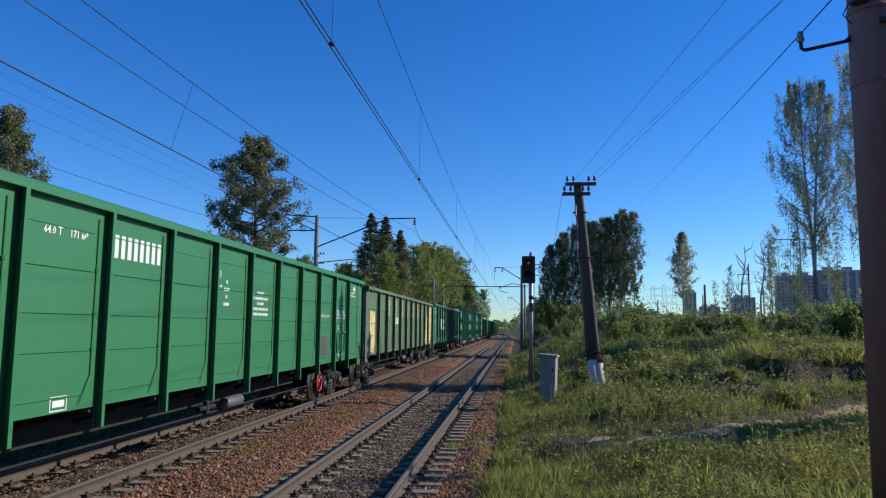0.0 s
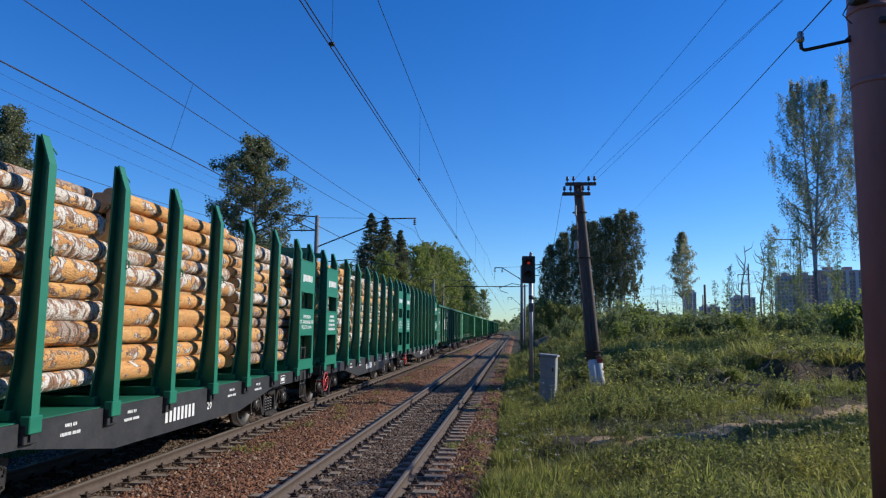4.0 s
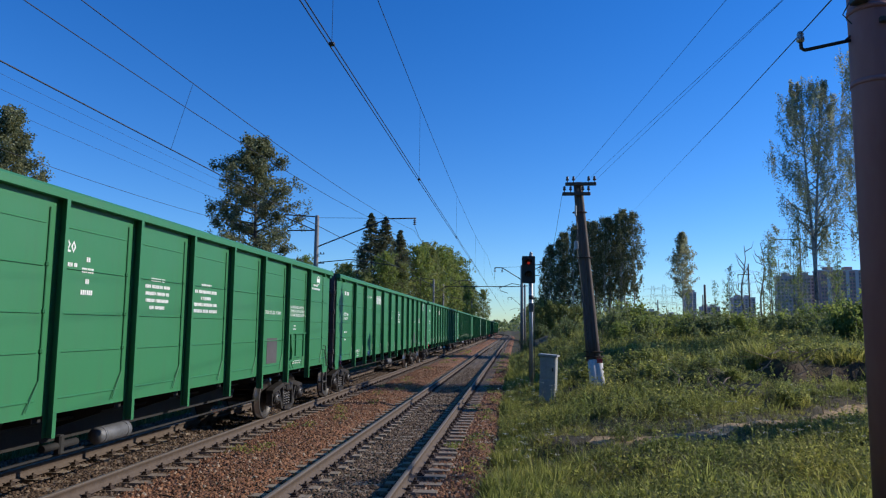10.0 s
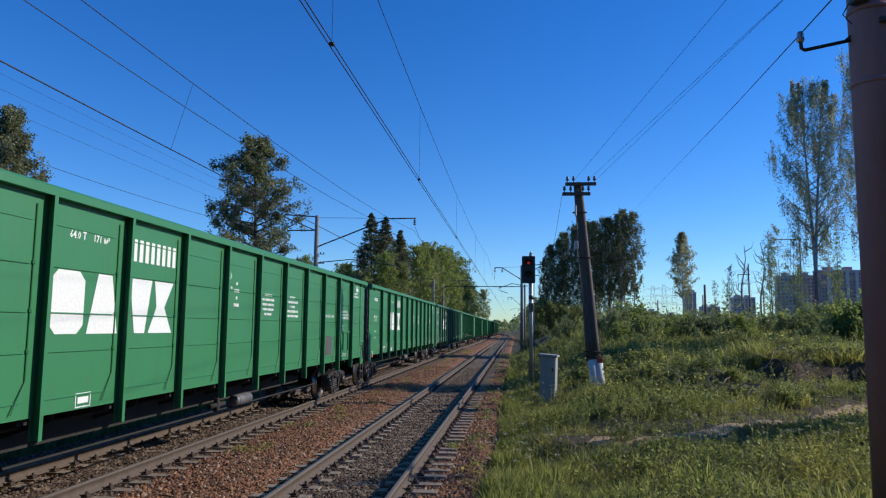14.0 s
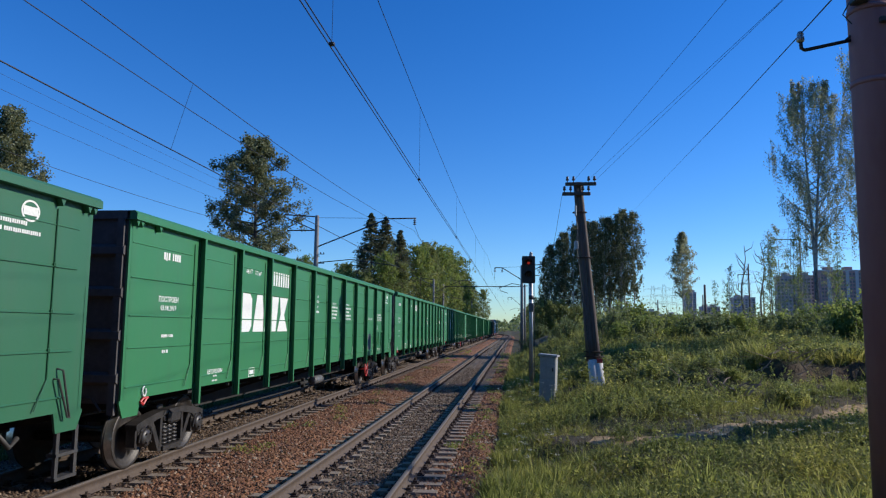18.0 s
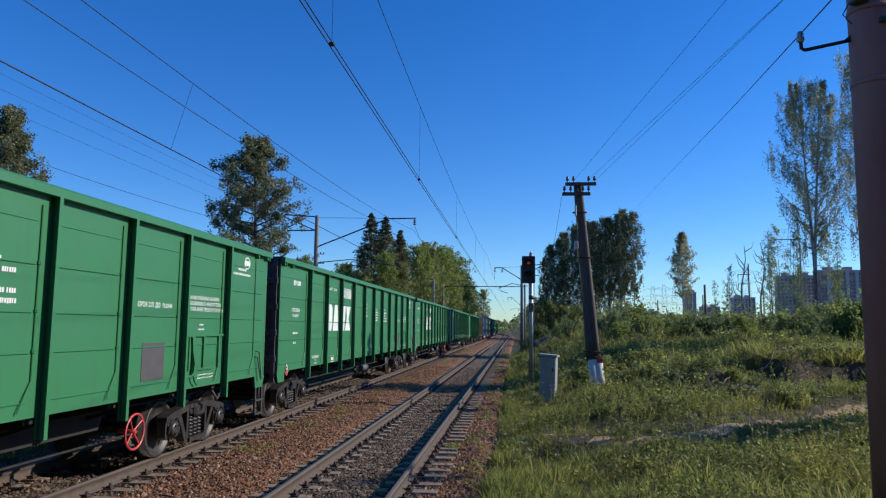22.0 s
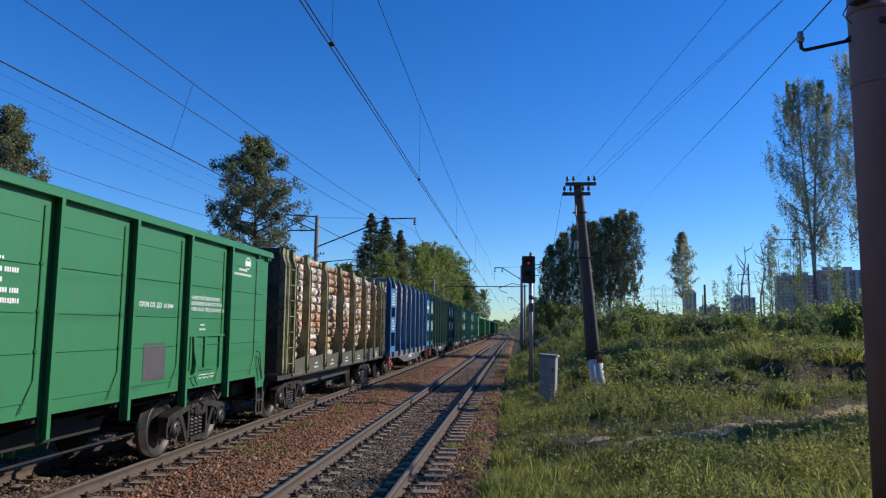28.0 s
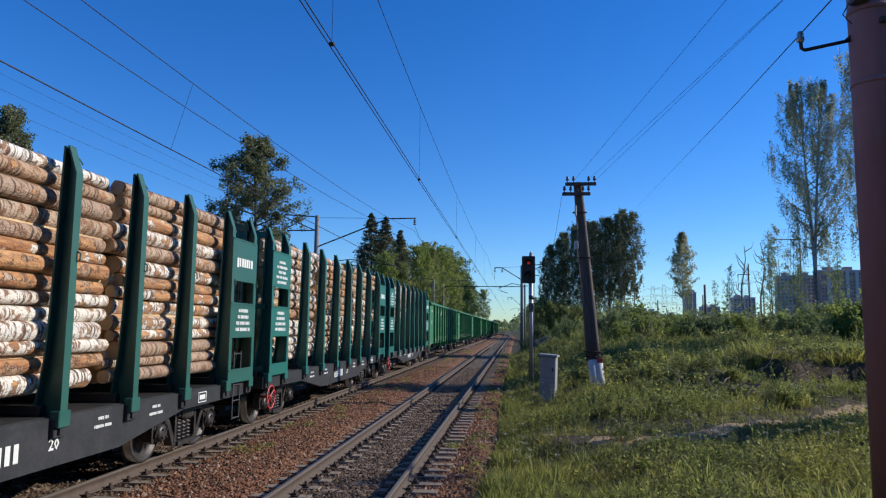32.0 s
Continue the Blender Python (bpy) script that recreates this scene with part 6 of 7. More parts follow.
def tree_kind(name, h, seed, leaf_mat, bark, base_h, width, limbs, rise, twigs, leaves, leaf, hang=0.0, clump=0.2, girth=0.010, fork=0.0, wild=1.0, fine=False):
    """Trunk and crown meshes for one sort of tree: limbs, twigs on the limbs, leaves along the twigs."""
    rng = np.random.default_rng(seed)
    bm = bmesh.new()
    bend = rng.uniform(-0.015, 0.015, 2) * h
    stems = [(0.0, 0.0)]
    if fork:
        stems = [(-0.055, 0.02), (0.06, -0.03)]

    def axis(k, z):
        t = max(z - fork, 0.0) if fork else 0.0
        return np.array([bend[0] * math.sin(z / h * 4) + stems[k][0] * t, bend[1] * math.sin(z / h * 3) + stems[k][1] * t, z])
    thick = lambda z: max(h * girth * (1 - 0.95 * max(z, 0) / h), 0.018)
    for k in range(len(stems)):
        n = 11
        for i in range(n):
            z0, z1 = -0.4 + (h * 0.98 + 0.4) * i / n, -0.4 + (h * 0.98 + 0.4) * (i + 1) / n
            beam(bm, Vector(axis(k, z0)), Vector(axis(k, z1)), thick(z0), 8, 0, thick(z1), caps=False)
    spots = []
    for i in range(limbs):
        u = ((i + rng.random()) / limbs) ** 0.9
        k = rng.integers(len(stems))
        z0 = base_h + (h - base_h) * u * 0.96
        a = axis(k, z0)
        reach = width(u) * rng.uniform(1 - 0.38 * wild, 1 + 0.12 * wild)
        az = i * 2.4 + rng.uniform(-0.6, 0.6)
        out = np.array([math.cos(az), math.sin(az), 0.0])
        up = rise * rng.uniform(0.7, 1.3)
        b = a + out * reach * 0.55 + np.array([0, 0, 0.40 * up * reach])
        c = a + out * reach + np.array([0, 0, min(up * reach, h * 1.01 - z0)])
        r = h * girth * 0.42 * (1 - 0.8 * u)
        beam(bm, Vector(a), Vector(b), r, 5, 0, r * 0.6, caps=False)
        beam(bm, Vector(b), Vector(c), r * 0.6, 4, 0, r * 0.15, caps=False)
        for q in range(twigs):
            v = rng.uniform(0.22, 1.05)
            p = a * (1 - v) ** 2 + 2 * b * v * (1 - v) + c * v * v
            d = rng.normal(size=3) + out * 0.5
            d /= np.linalg.norm(d)
            e = p + d * rng.uniform(0.35, 1.0) * (0.22 * reach + 0.28)
            e[2] += 0.12 * reach * rng.random()
            if fine and q % 2 == 0:
                beam(bm, Vector(p), Vector(e), 0.016, 3, 0, 0.006, caps=False)
            m = int(leaves * rng.uniform(0.35, 1.65))
            t = rng.random((m, 1)) ** 0.7
            w = p * (1 - t) + e * t + rng.normal(size=(m, 3)) * clump
            w[:, 2] -= hang * rng.random(m) ** 1.5 * (0.5 + 0.5 * rng.random())
            spots.append(w)
    trunk = mesh_of("trunk", bm, bark)
    v, f = leaf_quads(np.concatenate(spots), leaf, rng, 1.0, 0.5 if hang else 0.0)
    ob = raw("crown", v, f, leaf_mat)
    crown = ob.data
    bpy.data.objects.remove(ob)
    return name, trunk, crown


def spruce(h, spread, seed):
    """A spruce: whorls of drooping boughs, each a fringe of narrow needle sprays."""
    rng = np.random.default_rng(seed)
    bm = bmesh.new()
    beam(bm, (0, 0, -0.4), (0, 0, h * 0.99), h * 0.013, 8, 0, 0.02)
    n = 620
    u = rng.random(n) ** 0.85
    z = h * (0.06 + 0.93 * u)
    az = rng.uniform(0, 6.28, n)
    reach = spread * (1 - u) ** 0.9 * rng.uniform(0.62, 1.12, n) + 0.10
    per = 34
    t = rng.random((n, per)) ** 0.65
    out = np.stack([np.cos(az), np.sin(az)], 1)
    px = out[:, None, :] * (reach[:, None] * t)[..., None] + rng.normal(size=(n, per, 2)) * (0.05 + 0.10 * (reach[:, None] * t))[..., None]
    pz = z[:, None] - reach[:, None] * (0.42 * t - 0.20 * t ** 3) - rng.random((n, per)) ** 2 * 0.25 * (0.3 + reach[:, None] * 0.4)
    c = np.stack([px[..., 0].ravel(), px[..., 1].ravel(), pz.ravel()], 1)
    m = len(c)
    a = np.repeat(np.concatenate([out, np.full((n, 1), -0.35)], 1), per, 0) + rng.normal(size=(m, 3)) * 0.45
    a /= np.linalg.norm(a, axis=1, keepdims=True)
    b = np.cross(a, rng.normal(size=(m, 3)))
    b /= np.linalg.norm(b, axis=1, keepdims=True)
    s = 0.17 * rng.uniform(0.6, 1.3, (m, 1))
    v = np.stack([c - a * s, c + b * s * 0.32, c + a * s, c - b * s * 0.32], 1).reshape(-1, 3)
    ob = raw("crown", v, np.arange(m * 4).reshape(-1, 4), LEAF_SPRUCE)
    crown = ob.data
    bpy.data.objects.remove(ob)
    return "spruce_tree", mesh_of("trunk", bm, BARK), crown


def plant(kind, x, y, scale, label, group="", turn=0.0, z=None, wide=1.0):
    name, trunk, crown = kind
    t = base(name, Matrix.Translation((x, y, ground_at(x, y) if z is None else z)) @ Matrix.Rotation(turn, 4, "Z"), label, "tree" if "bush" not in name else "bush", group)
    sc = Matrix.Diagonal((scale * wide, scale * wide, scale, 1))
    put("trunk" if "bush" not in name else "stem", trunk, t, sc)
    put("crown", crown, t, sc)
    return t


def bush_kind(seed, mat, shoots=15, spread=0.5, tall=1.0, leaves=18):
    """Upright leafy shoots from one root, of uneven length."""
    rng = np.random.default_rng(seed)
    bm = bmesh.new()
    spots = []
    for i in range(shoots):
        az, ln = rng.uniform(0, 6.28), rng.uniform(0.45, 1.15) * tall
        lean = abs(rng.normal(0, spread))
        d = np.array([math.cos(az) * lean, math.sin(az) * lean, 1.0])
        d /= np.linalg.norm(d)
        o = np.array([rng.normal() * 0.14, rng.normal() * 0.14, -0.1])
        beam(bm, Vector(o), Vector(o + d * ln), 0.016, 4, 0, 0.005, caps=False)
        for k in range(9):
            v = rng.uniform(0.12, 1.03)
            side = rng.normal(size=3) * np.array([1, 1, 0.4])
            tip = o + d * ln * v + side * 0.17 * (1.15 - v)
            spots.append(tip + rng.normal(size=(leaves, 3)) * 0.055 * np.array([1, 1, 1.3]))
    sp = np.concatenate(spots)
    sp[:, 2] = np.abs(sp[:, 2])
    v, f = leaf_quads(sp, 0.040, rng)
    ob = raw("crown", v, f, mat)
    crown = ob.data
    bpy.data.objects.remove(ob)
    return "bush", mesh_of("stems", bm, BARK), crown


SWAYING = []


def woods():
    rng = random.Random(9)
    oval = lambda r, lo=0.35: (lambda u: r * (lo + (1 - lo) * math.sin(math.pi * min(0.12 + 0.85 * u, 1)) ** 0.8) * (1 - 0.25 * u))
    cone = lambda r: (lambda u: r * (0.25 + 0.75 * min(u / 0.22, 1)) * (1 - u) ** 0.75 + 0.15)
    column = lambda r: (lambda u: r * min(0.55 + u * 2.0, 1) * (1 - u ** 3) ** 0.6)
    ash = tree_kind("broadleaf_tree", 19.0, 21, LEAF_DARK, BARK, 5.2, (lambda u: 4.35 * min(0.72 + 0.9 * u, 1) * (1 - u ** 2.4) ** 0.5), 62, 0.40, 13, 46, 0.105, clump=0.19, girth=0.015, wild=0.95, fine=True)
    poplar = tree_kind("broadleaf_tree", 19.5, 35, LEAF_DARK, BARK, 3.0, (lambda u: 3.5 * min(0.7 + 0.8 * u, 1) * (1 - u ** 2.0) ** 0.6), 54, 0.7, 14, 52, 0.10, hang=0.5, clump=0.2, girth=0.013, wild=0.9, fine=True)
    oak = tree_kind("broadleaf_tree", 17, 22, LEAF_SPRING, BARK, 1.2, oval(3.6, 0.6), 46, 0.9, 9, 18, 0.175, clump=0.26, girth=0.012)
    alder = tree_kind("broadleaf_tree", 17, 23, LEAF_STRIP, BARK, 1.0, column(2.9), 50, 1.0, 9, 16, 0.175, clump=0.24, girth=0.012)
    birch_a = tree_kind("birch_tree", 25, 24, LEAF_PALE, BARK_BIRCH, 7.5, (lambda u: 4.0 * min(0.62 + 0.9 * u, 1) * (1 - u ** 2.6) ** 0.6), 72, 1.05, 15, 38, 0.076, hang=2.3, clump=0.065, girth=0.0090, fork=7.0, fine=True)
    birch_b = tree_kind("birch_tree", 25, 25, LEAF_PALE, BARK_BIRCH, 6.0, oval(3.3, 0.5), 60, 1.2, 15, 40, 0.076, hang=2.3, clump=0.065, girth=0.008, fine=True)
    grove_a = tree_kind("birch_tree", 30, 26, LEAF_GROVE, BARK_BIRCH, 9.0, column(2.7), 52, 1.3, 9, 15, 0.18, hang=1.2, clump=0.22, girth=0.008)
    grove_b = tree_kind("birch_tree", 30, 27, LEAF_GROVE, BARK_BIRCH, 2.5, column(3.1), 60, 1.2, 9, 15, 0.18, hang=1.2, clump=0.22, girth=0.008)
    lone = tree_kind("birch_tree", 21, 30, LEAF_PALE, BARK_BIRCH, 7.5, cone(3.7), 84, 0.8, 10, 18, 0.12, hang=0.6, clump=0.14, girth=0.008, fine=True)
    sapling = tree_kind("birch_tree", 9, 28, LEAF_BIRCH, BARK_BIRCH, 1.2, cone(1.5), 26, 1.3, 6, 11, 0.062, clump=0.10, girth=0.007)
    sapling2 = tree_kind("birch_tree", 9, 29, LEAF_SPRING, BARK, 0.8, cone(1.3), 24, 1.5, 6, 11, 0.062, clump=0.10, girth=0.006)
    fir, fir2 = spruce(19, 6.2, 31), spruce(19, 6.6, 32)
    low = tree_kind("broadleaf_tree", 17, 33, LEAF_STRIP, BARK, 0.4, oval(4.4, 0.75), 34, 0.8, 9, 13, 0.30, clump=0.4, girth=0.010)
    # behind the train
    plant(ash, -23.2, 60, 1.06, "tall broadleaf tree with an open crown behind the train", turn=0.6)
    plant(poplar, -39.5, 50, 1.06, "broadleaf tree with a dense dark crown behind the train", turn=2.0)
    plant(fir, -20.9, 100, 1.05, "dark conical spruce behind the railway", "spruces")
    plant(fir2, -19.0, 101, 1.02, "dark conical spruce behind the railway", "spruces")
    plant(fir, -17.1, 103, 0.93, "dark conical spruce behind the railway", "spruces", 1.5)
    plant(fir2, -23.4, 106, 0.80, "dark conical spruce behind the railway", "spruces", 2.5)
    for x, y, k, s in ((-24.5, 98, oak, 0.66), (-22.3, 93, oak, 0.62), (-20.0, 92, alder, 0.66), (-17.8, 94, oak, 0.72), (-15.8, 97, alder, 0.70), (-27, 112, alder, 0.85), (-14.3, 105, oak, 0.86), (-13.6, 112, alder, 0.92), (-13.2, 119, oak, 1.0), (-15.8, 124, alder, 1.08), (-12.9, 131, oak, 1.02),
                       (-17.5, 136, oak, 1.1), (-13.2, 143, alder, 1.1), (-12.4, 155, oak, 1.05), (-16.5, 150, alder, 1.12), (-12.6, 166, oak, 0.95), (-15.0, 176, alder, 1.0), (-13.0, 190, oak, 0.85), (-22, 130, alder, 1.1), (-26, 145, oak, 1.1),
                       (-30, 120, alder, 0.9), (-34, 110, oak, 0.8), (-21, 165, alder, 1.1), (-14, 215, alder, 1.0), (-17, 235, alder, 1.1), (-20, 250, oak, 1.1), (-16, 268, alder, 1.15), (-13, 285, alder, 1.1)):
        plant(k, x, y, s * rng.uniform(0.93, 1.06), "leafy yellow-green tree in the strip of wood behind the railway", "trees behind the railway", rng.uniform(0, 6))
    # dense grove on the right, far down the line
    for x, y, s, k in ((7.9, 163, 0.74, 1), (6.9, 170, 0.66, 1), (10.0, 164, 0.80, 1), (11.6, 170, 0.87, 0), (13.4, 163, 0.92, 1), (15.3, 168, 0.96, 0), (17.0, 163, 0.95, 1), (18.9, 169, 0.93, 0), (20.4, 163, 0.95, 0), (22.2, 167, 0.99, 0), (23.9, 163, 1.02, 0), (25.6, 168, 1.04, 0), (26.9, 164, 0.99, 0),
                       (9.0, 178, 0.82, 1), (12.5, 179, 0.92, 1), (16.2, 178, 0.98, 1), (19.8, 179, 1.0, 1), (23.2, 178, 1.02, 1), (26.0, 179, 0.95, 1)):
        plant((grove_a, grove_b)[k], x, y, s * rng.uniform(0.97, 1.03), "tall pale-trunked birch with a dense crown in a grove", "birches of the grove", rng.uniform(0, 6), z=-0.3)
    for x, y, s in ((5.2, 155, 0.42), (6.6, 158, 0.5), (8.0, 156, 0.48), (9.8, 158, 0.5), (11.4, 156, 0.42), (13.2, 158, 0.45), (15.0, 156, 0.40), (5.6, 166, 0.55), (4.9, 178, 0.5), (5.0, 192, 0.5), (5.5, 210, 0.5), (5.5, 230, 0.5), (4.5, 262, 0.55), (6, 300, 0.7)):
        plant(low, x, y, s, "low dark broadleaf tree at the foot of the grove", "low trees", rng.uniform(0, 6), z=-0.3)
    # birches on the right
    plant(lone, 34.6, 150, 1.05, "slender young birch standing alone in the meadow", turn=1.0, z=1.0)
    a = plant(birch_a, 28.5, 70, 1.02, "tall birch with hanging twigs and a pale forked trunk", "tall birches", 0.5)
    b = plant(birch_b, 33.7, 70, 1.12, "tall birch with hanging twigs and a pale trunk", "tall birches", 2.2)
    SWAYING.extend((a, b))
    # trees on the right, past the edge of the view, which shade strips of the meadow and the tracks
    for x, y, k, s in ((13.9, 16.1, sapling, 0.92), (10.9, 16.1, oak, 0.25), (12.0, 15.2, oak, 0.27), (23.0, 35.6, alder, 0.80), (25.4, 37.6, birch_b, 0.62)):
        plant(k, x, y, s, "leafy tree at the edge of the meadow", "trees beside the meadow", rng.uniform(0, 6))
    for x, y, s, k in ((19.4, 66, 0.72, sapling), (18.6, 68, 0.6, sapling2), (22.3, 64, 0.95, sapling2), (22.9, 66, 0.8, sapling), (20.9, 72, 0.6, sapling2), (25.6, 66, 0.9, sapling), (26.2, 69, 1.1, sapling2), (25.0, 72, 1.15, sapling), (27.2, 76, 1.3, sapling), (24.2, 63, 0.7, sapling2), (16.6, 70, 0.55, sapling), (31.5, 74, 1.1, sapling), (29.6, 68, 0.8, sapling2), (34.0, 78, 1.2, sapling2), (14.2, 60, 0.45, sapling2)):
        plant(k, x, y, s, "thin young birch with sparse leaves", "young birches", rng.uniform(0, 6), wide=0.9)


def bushes():
    rng = random.Random(12)
    kinds = [bush_kind(61, LEAF), bush_kind(62, LEAF, 18, 0.6), bush_kind(63, LEAF, 11, 0.35, 1.25), bush_kind(64, LEAF_STRIP, 14, 0.45, 1.1)]
    spots = []
    shrubs = [bush_kind(81, LEAF, 34, 0.62, 1.0, 20), bush_kind(82, LEAF_SPRING, 30, 0.5, 1.05, 20), bush_kind(83, LEAF, 38, 0.72, 0.95, 18), bush_kind(84, LEAF_SPRING, 24, 0.4, 1.2, 20)]
    for i in range(66):
        u = (i + rng.random()) / 66
        y = rng.uniform(36, 48) + 3 * u
        x = y * (0.13 + 0.41 * u)
        tall = rng.choice((1.0, 1.3, 1.5, 1.75, 2.0)) * rng.uniform(0.9, 1.1) + 1.2 * max(u - 0.6, 0)
        plant(rng.choice(shrubs), x, y, tall, "dense leafy yellow-green shrub on the bank", "shrubs", rng.uniform(0, 6), ground_at(x, y) - 0.1, rng.uniform(0.95, 1.3))
    for i in range(14):
        spots.append((rng.uniform(0.9, 8.5), rng.uniform(50, 72), rng.uniform(0.8, 1.6)))
    for i in range(10):
        spots.append((rng.uniform(1.6, 4.5), rng.uniform(95, 150), rng.uniform(1.2, 2.2)))
    spots += [(1.2, 33, 0.8), (0.7, 36, 0.9), (1.5, 41, 1.0), (0.2, 46, 0.8), (2.4, 46, 1.0), (5.6, 33, 0.8), (4.6, 21.2, 0.6), (6.0, 22.5, 0.65), (7.4, 24.0, 0.7), (3.3, 29, 0.7), (12.5, 28, 0.6), (14, 30, 0.8), (2.1, 18.6, 0.4), (3.4, 20.0, 0.5),
              (4.2, 19.2, 0.55), (5.0, 22.4, 0.6), (5.8, 20.2, 0.45), (7.0, 21.9, 0.55), (4.0, 22.8, 0.6), (6.4, 24.6, 0.7), (1.25, 15.9, 0.38), (2.0, 13.6, 0.40), (0.80, 21.1, 0.38), (1.25, 21.3, 0.34)]
    for i in range(16):
        spots.append((rng.uniform(-20, -13), 52 + i * 6, rng.uniform(1.4, 2.6)))
    clumps = [bush_kind(71, WEED, 10, 0.75, 0.8, 12), bush_kind(72, LEAF_STRIP, 10, 0.7, 0.8, 12), bush_kind(73, WEED, 9, 0.6, 0.9, 12)]
    for i in range(260):
        y = 16.5 + 27 * rng.random() ** 1.2
        x = rng.uniform(1.2, 2.5 + y * 0.5)
        if path_distance(np.array(x), np.array(y)) < 1.0 or (7 < x < 13.5 and 21.5 < y < 24.6) or (4.6 < x < 6.8 and 18 < y < 20.2) or x < 2.2 or (2.0 < x < 3.6 and 19 < y < 24.3):
            continue
        plant(rng.choice(clumps), x, y, rng.uniform(0.4, 0.8) * (1 + 0.45 * (y > 22)), "low mound of leafy green weeds on the bank", "weed mounds", rng.uniform(0, 6), ground_at(x, y) - 0.06, rng.uniform(1.2, 1.9))
    for i in range(75):
        y = 7.6 + 8.5 * rng.random()
        x = rng.uniform(-0.35, 1.0 + y * 0.55)
        if path_distance(np.array(x), np.array(y)) < 0.8 or path_distance(np.array(x), np.array(y + 1.2)) < 0.6:
            continue
        plant(rng.choice(clumps), x, y, rng.uniform(0.22, 0.48), "low clump of leafy green weeds in the grass", "weed clumps", rng.uniform(0, 6), ground_at(x, y) - 0.05, rng.uniform(1.3, 2.0))
    for x, y, s in spots:
        plant(rng.choice(kinds), x, y, s, "low leafy green bush in the meadow", "bushes", rng.uniform(0, 6), ground_at(x, y) - 0.05, rng.uniform(0.9, 1.35))


def footpath():
    v, f = [], []
    rng = random.Random(2)
    pts = []
    for (x0, y0), (x1, y1) in zip(PATH_LINE, PATH_LINE[1:]):
        n = max(2, int(math.hypot(x1 - x0, y1 - y0) / 0.25))
        pts += [(x0 + (x1 - x0) * i / n, y0 + (y1 - y0) * i / n) for i in range(n)]
    for i, (x, y) in enumerate(pts):
        a, b = pts[max(i - 1, 0)], pts[min(i + 1, len(pts) - 1)]
        d = Vector((-(b[1] - a[1]), b[0] - a[0])).normalized()
        half = (0.50 if x < 2.6 else 0.42) + 0.12 * math.sin(i * 0.35) + rng.uniform(-0.07, 0.07)
        for k in range(7):
            u = (k / 3 - 1) * half
            px, py = x + d.x * u, y + d.y * u
            v.append((px, py, ground_at(px, py) + 0.025 - 0.03 * abs(k / 3 - 1) ** 3 - 0.02 * max(3 - i, 0) + rng.uniform(-0.008, 0.008)))
        if i:
            f += [((i - 1) * 7 + k, (i - 1) * 7 + k + 1, i * 7 + k + 1, i * 7 + k) for k in range(6)]
    ob = raw("footpath", v, f, PATH, smooth=True)
    tagged(ob, "narrow trodden sandy footpath through the grass", "footpath", kind="structure")


def patchy(x, y, size, seed):
    """Soft random patches of about the given size, 0 to 1."""
    def at(i, j):
        return np.modf(np.abs(np.sin(i * 127.1 + j * 311.7 + seed * 17.3) * 43758.5453))[0]
    u, w = np.asarray(x) / size, np.asarray(y) / size
    i, j = np.floor(u), np.floor(w)
    a, b = u - i, w - j
    a, b = a * a * (3 - 2 * a), b * b * (3 - 2 * b)
    return (at(i, j) * (1 - a) + at(i + 1, j) * a) * (1 - b) + (at(i, j + 1) * (1 - a) + at(i + 1, j + 1) * a) * b


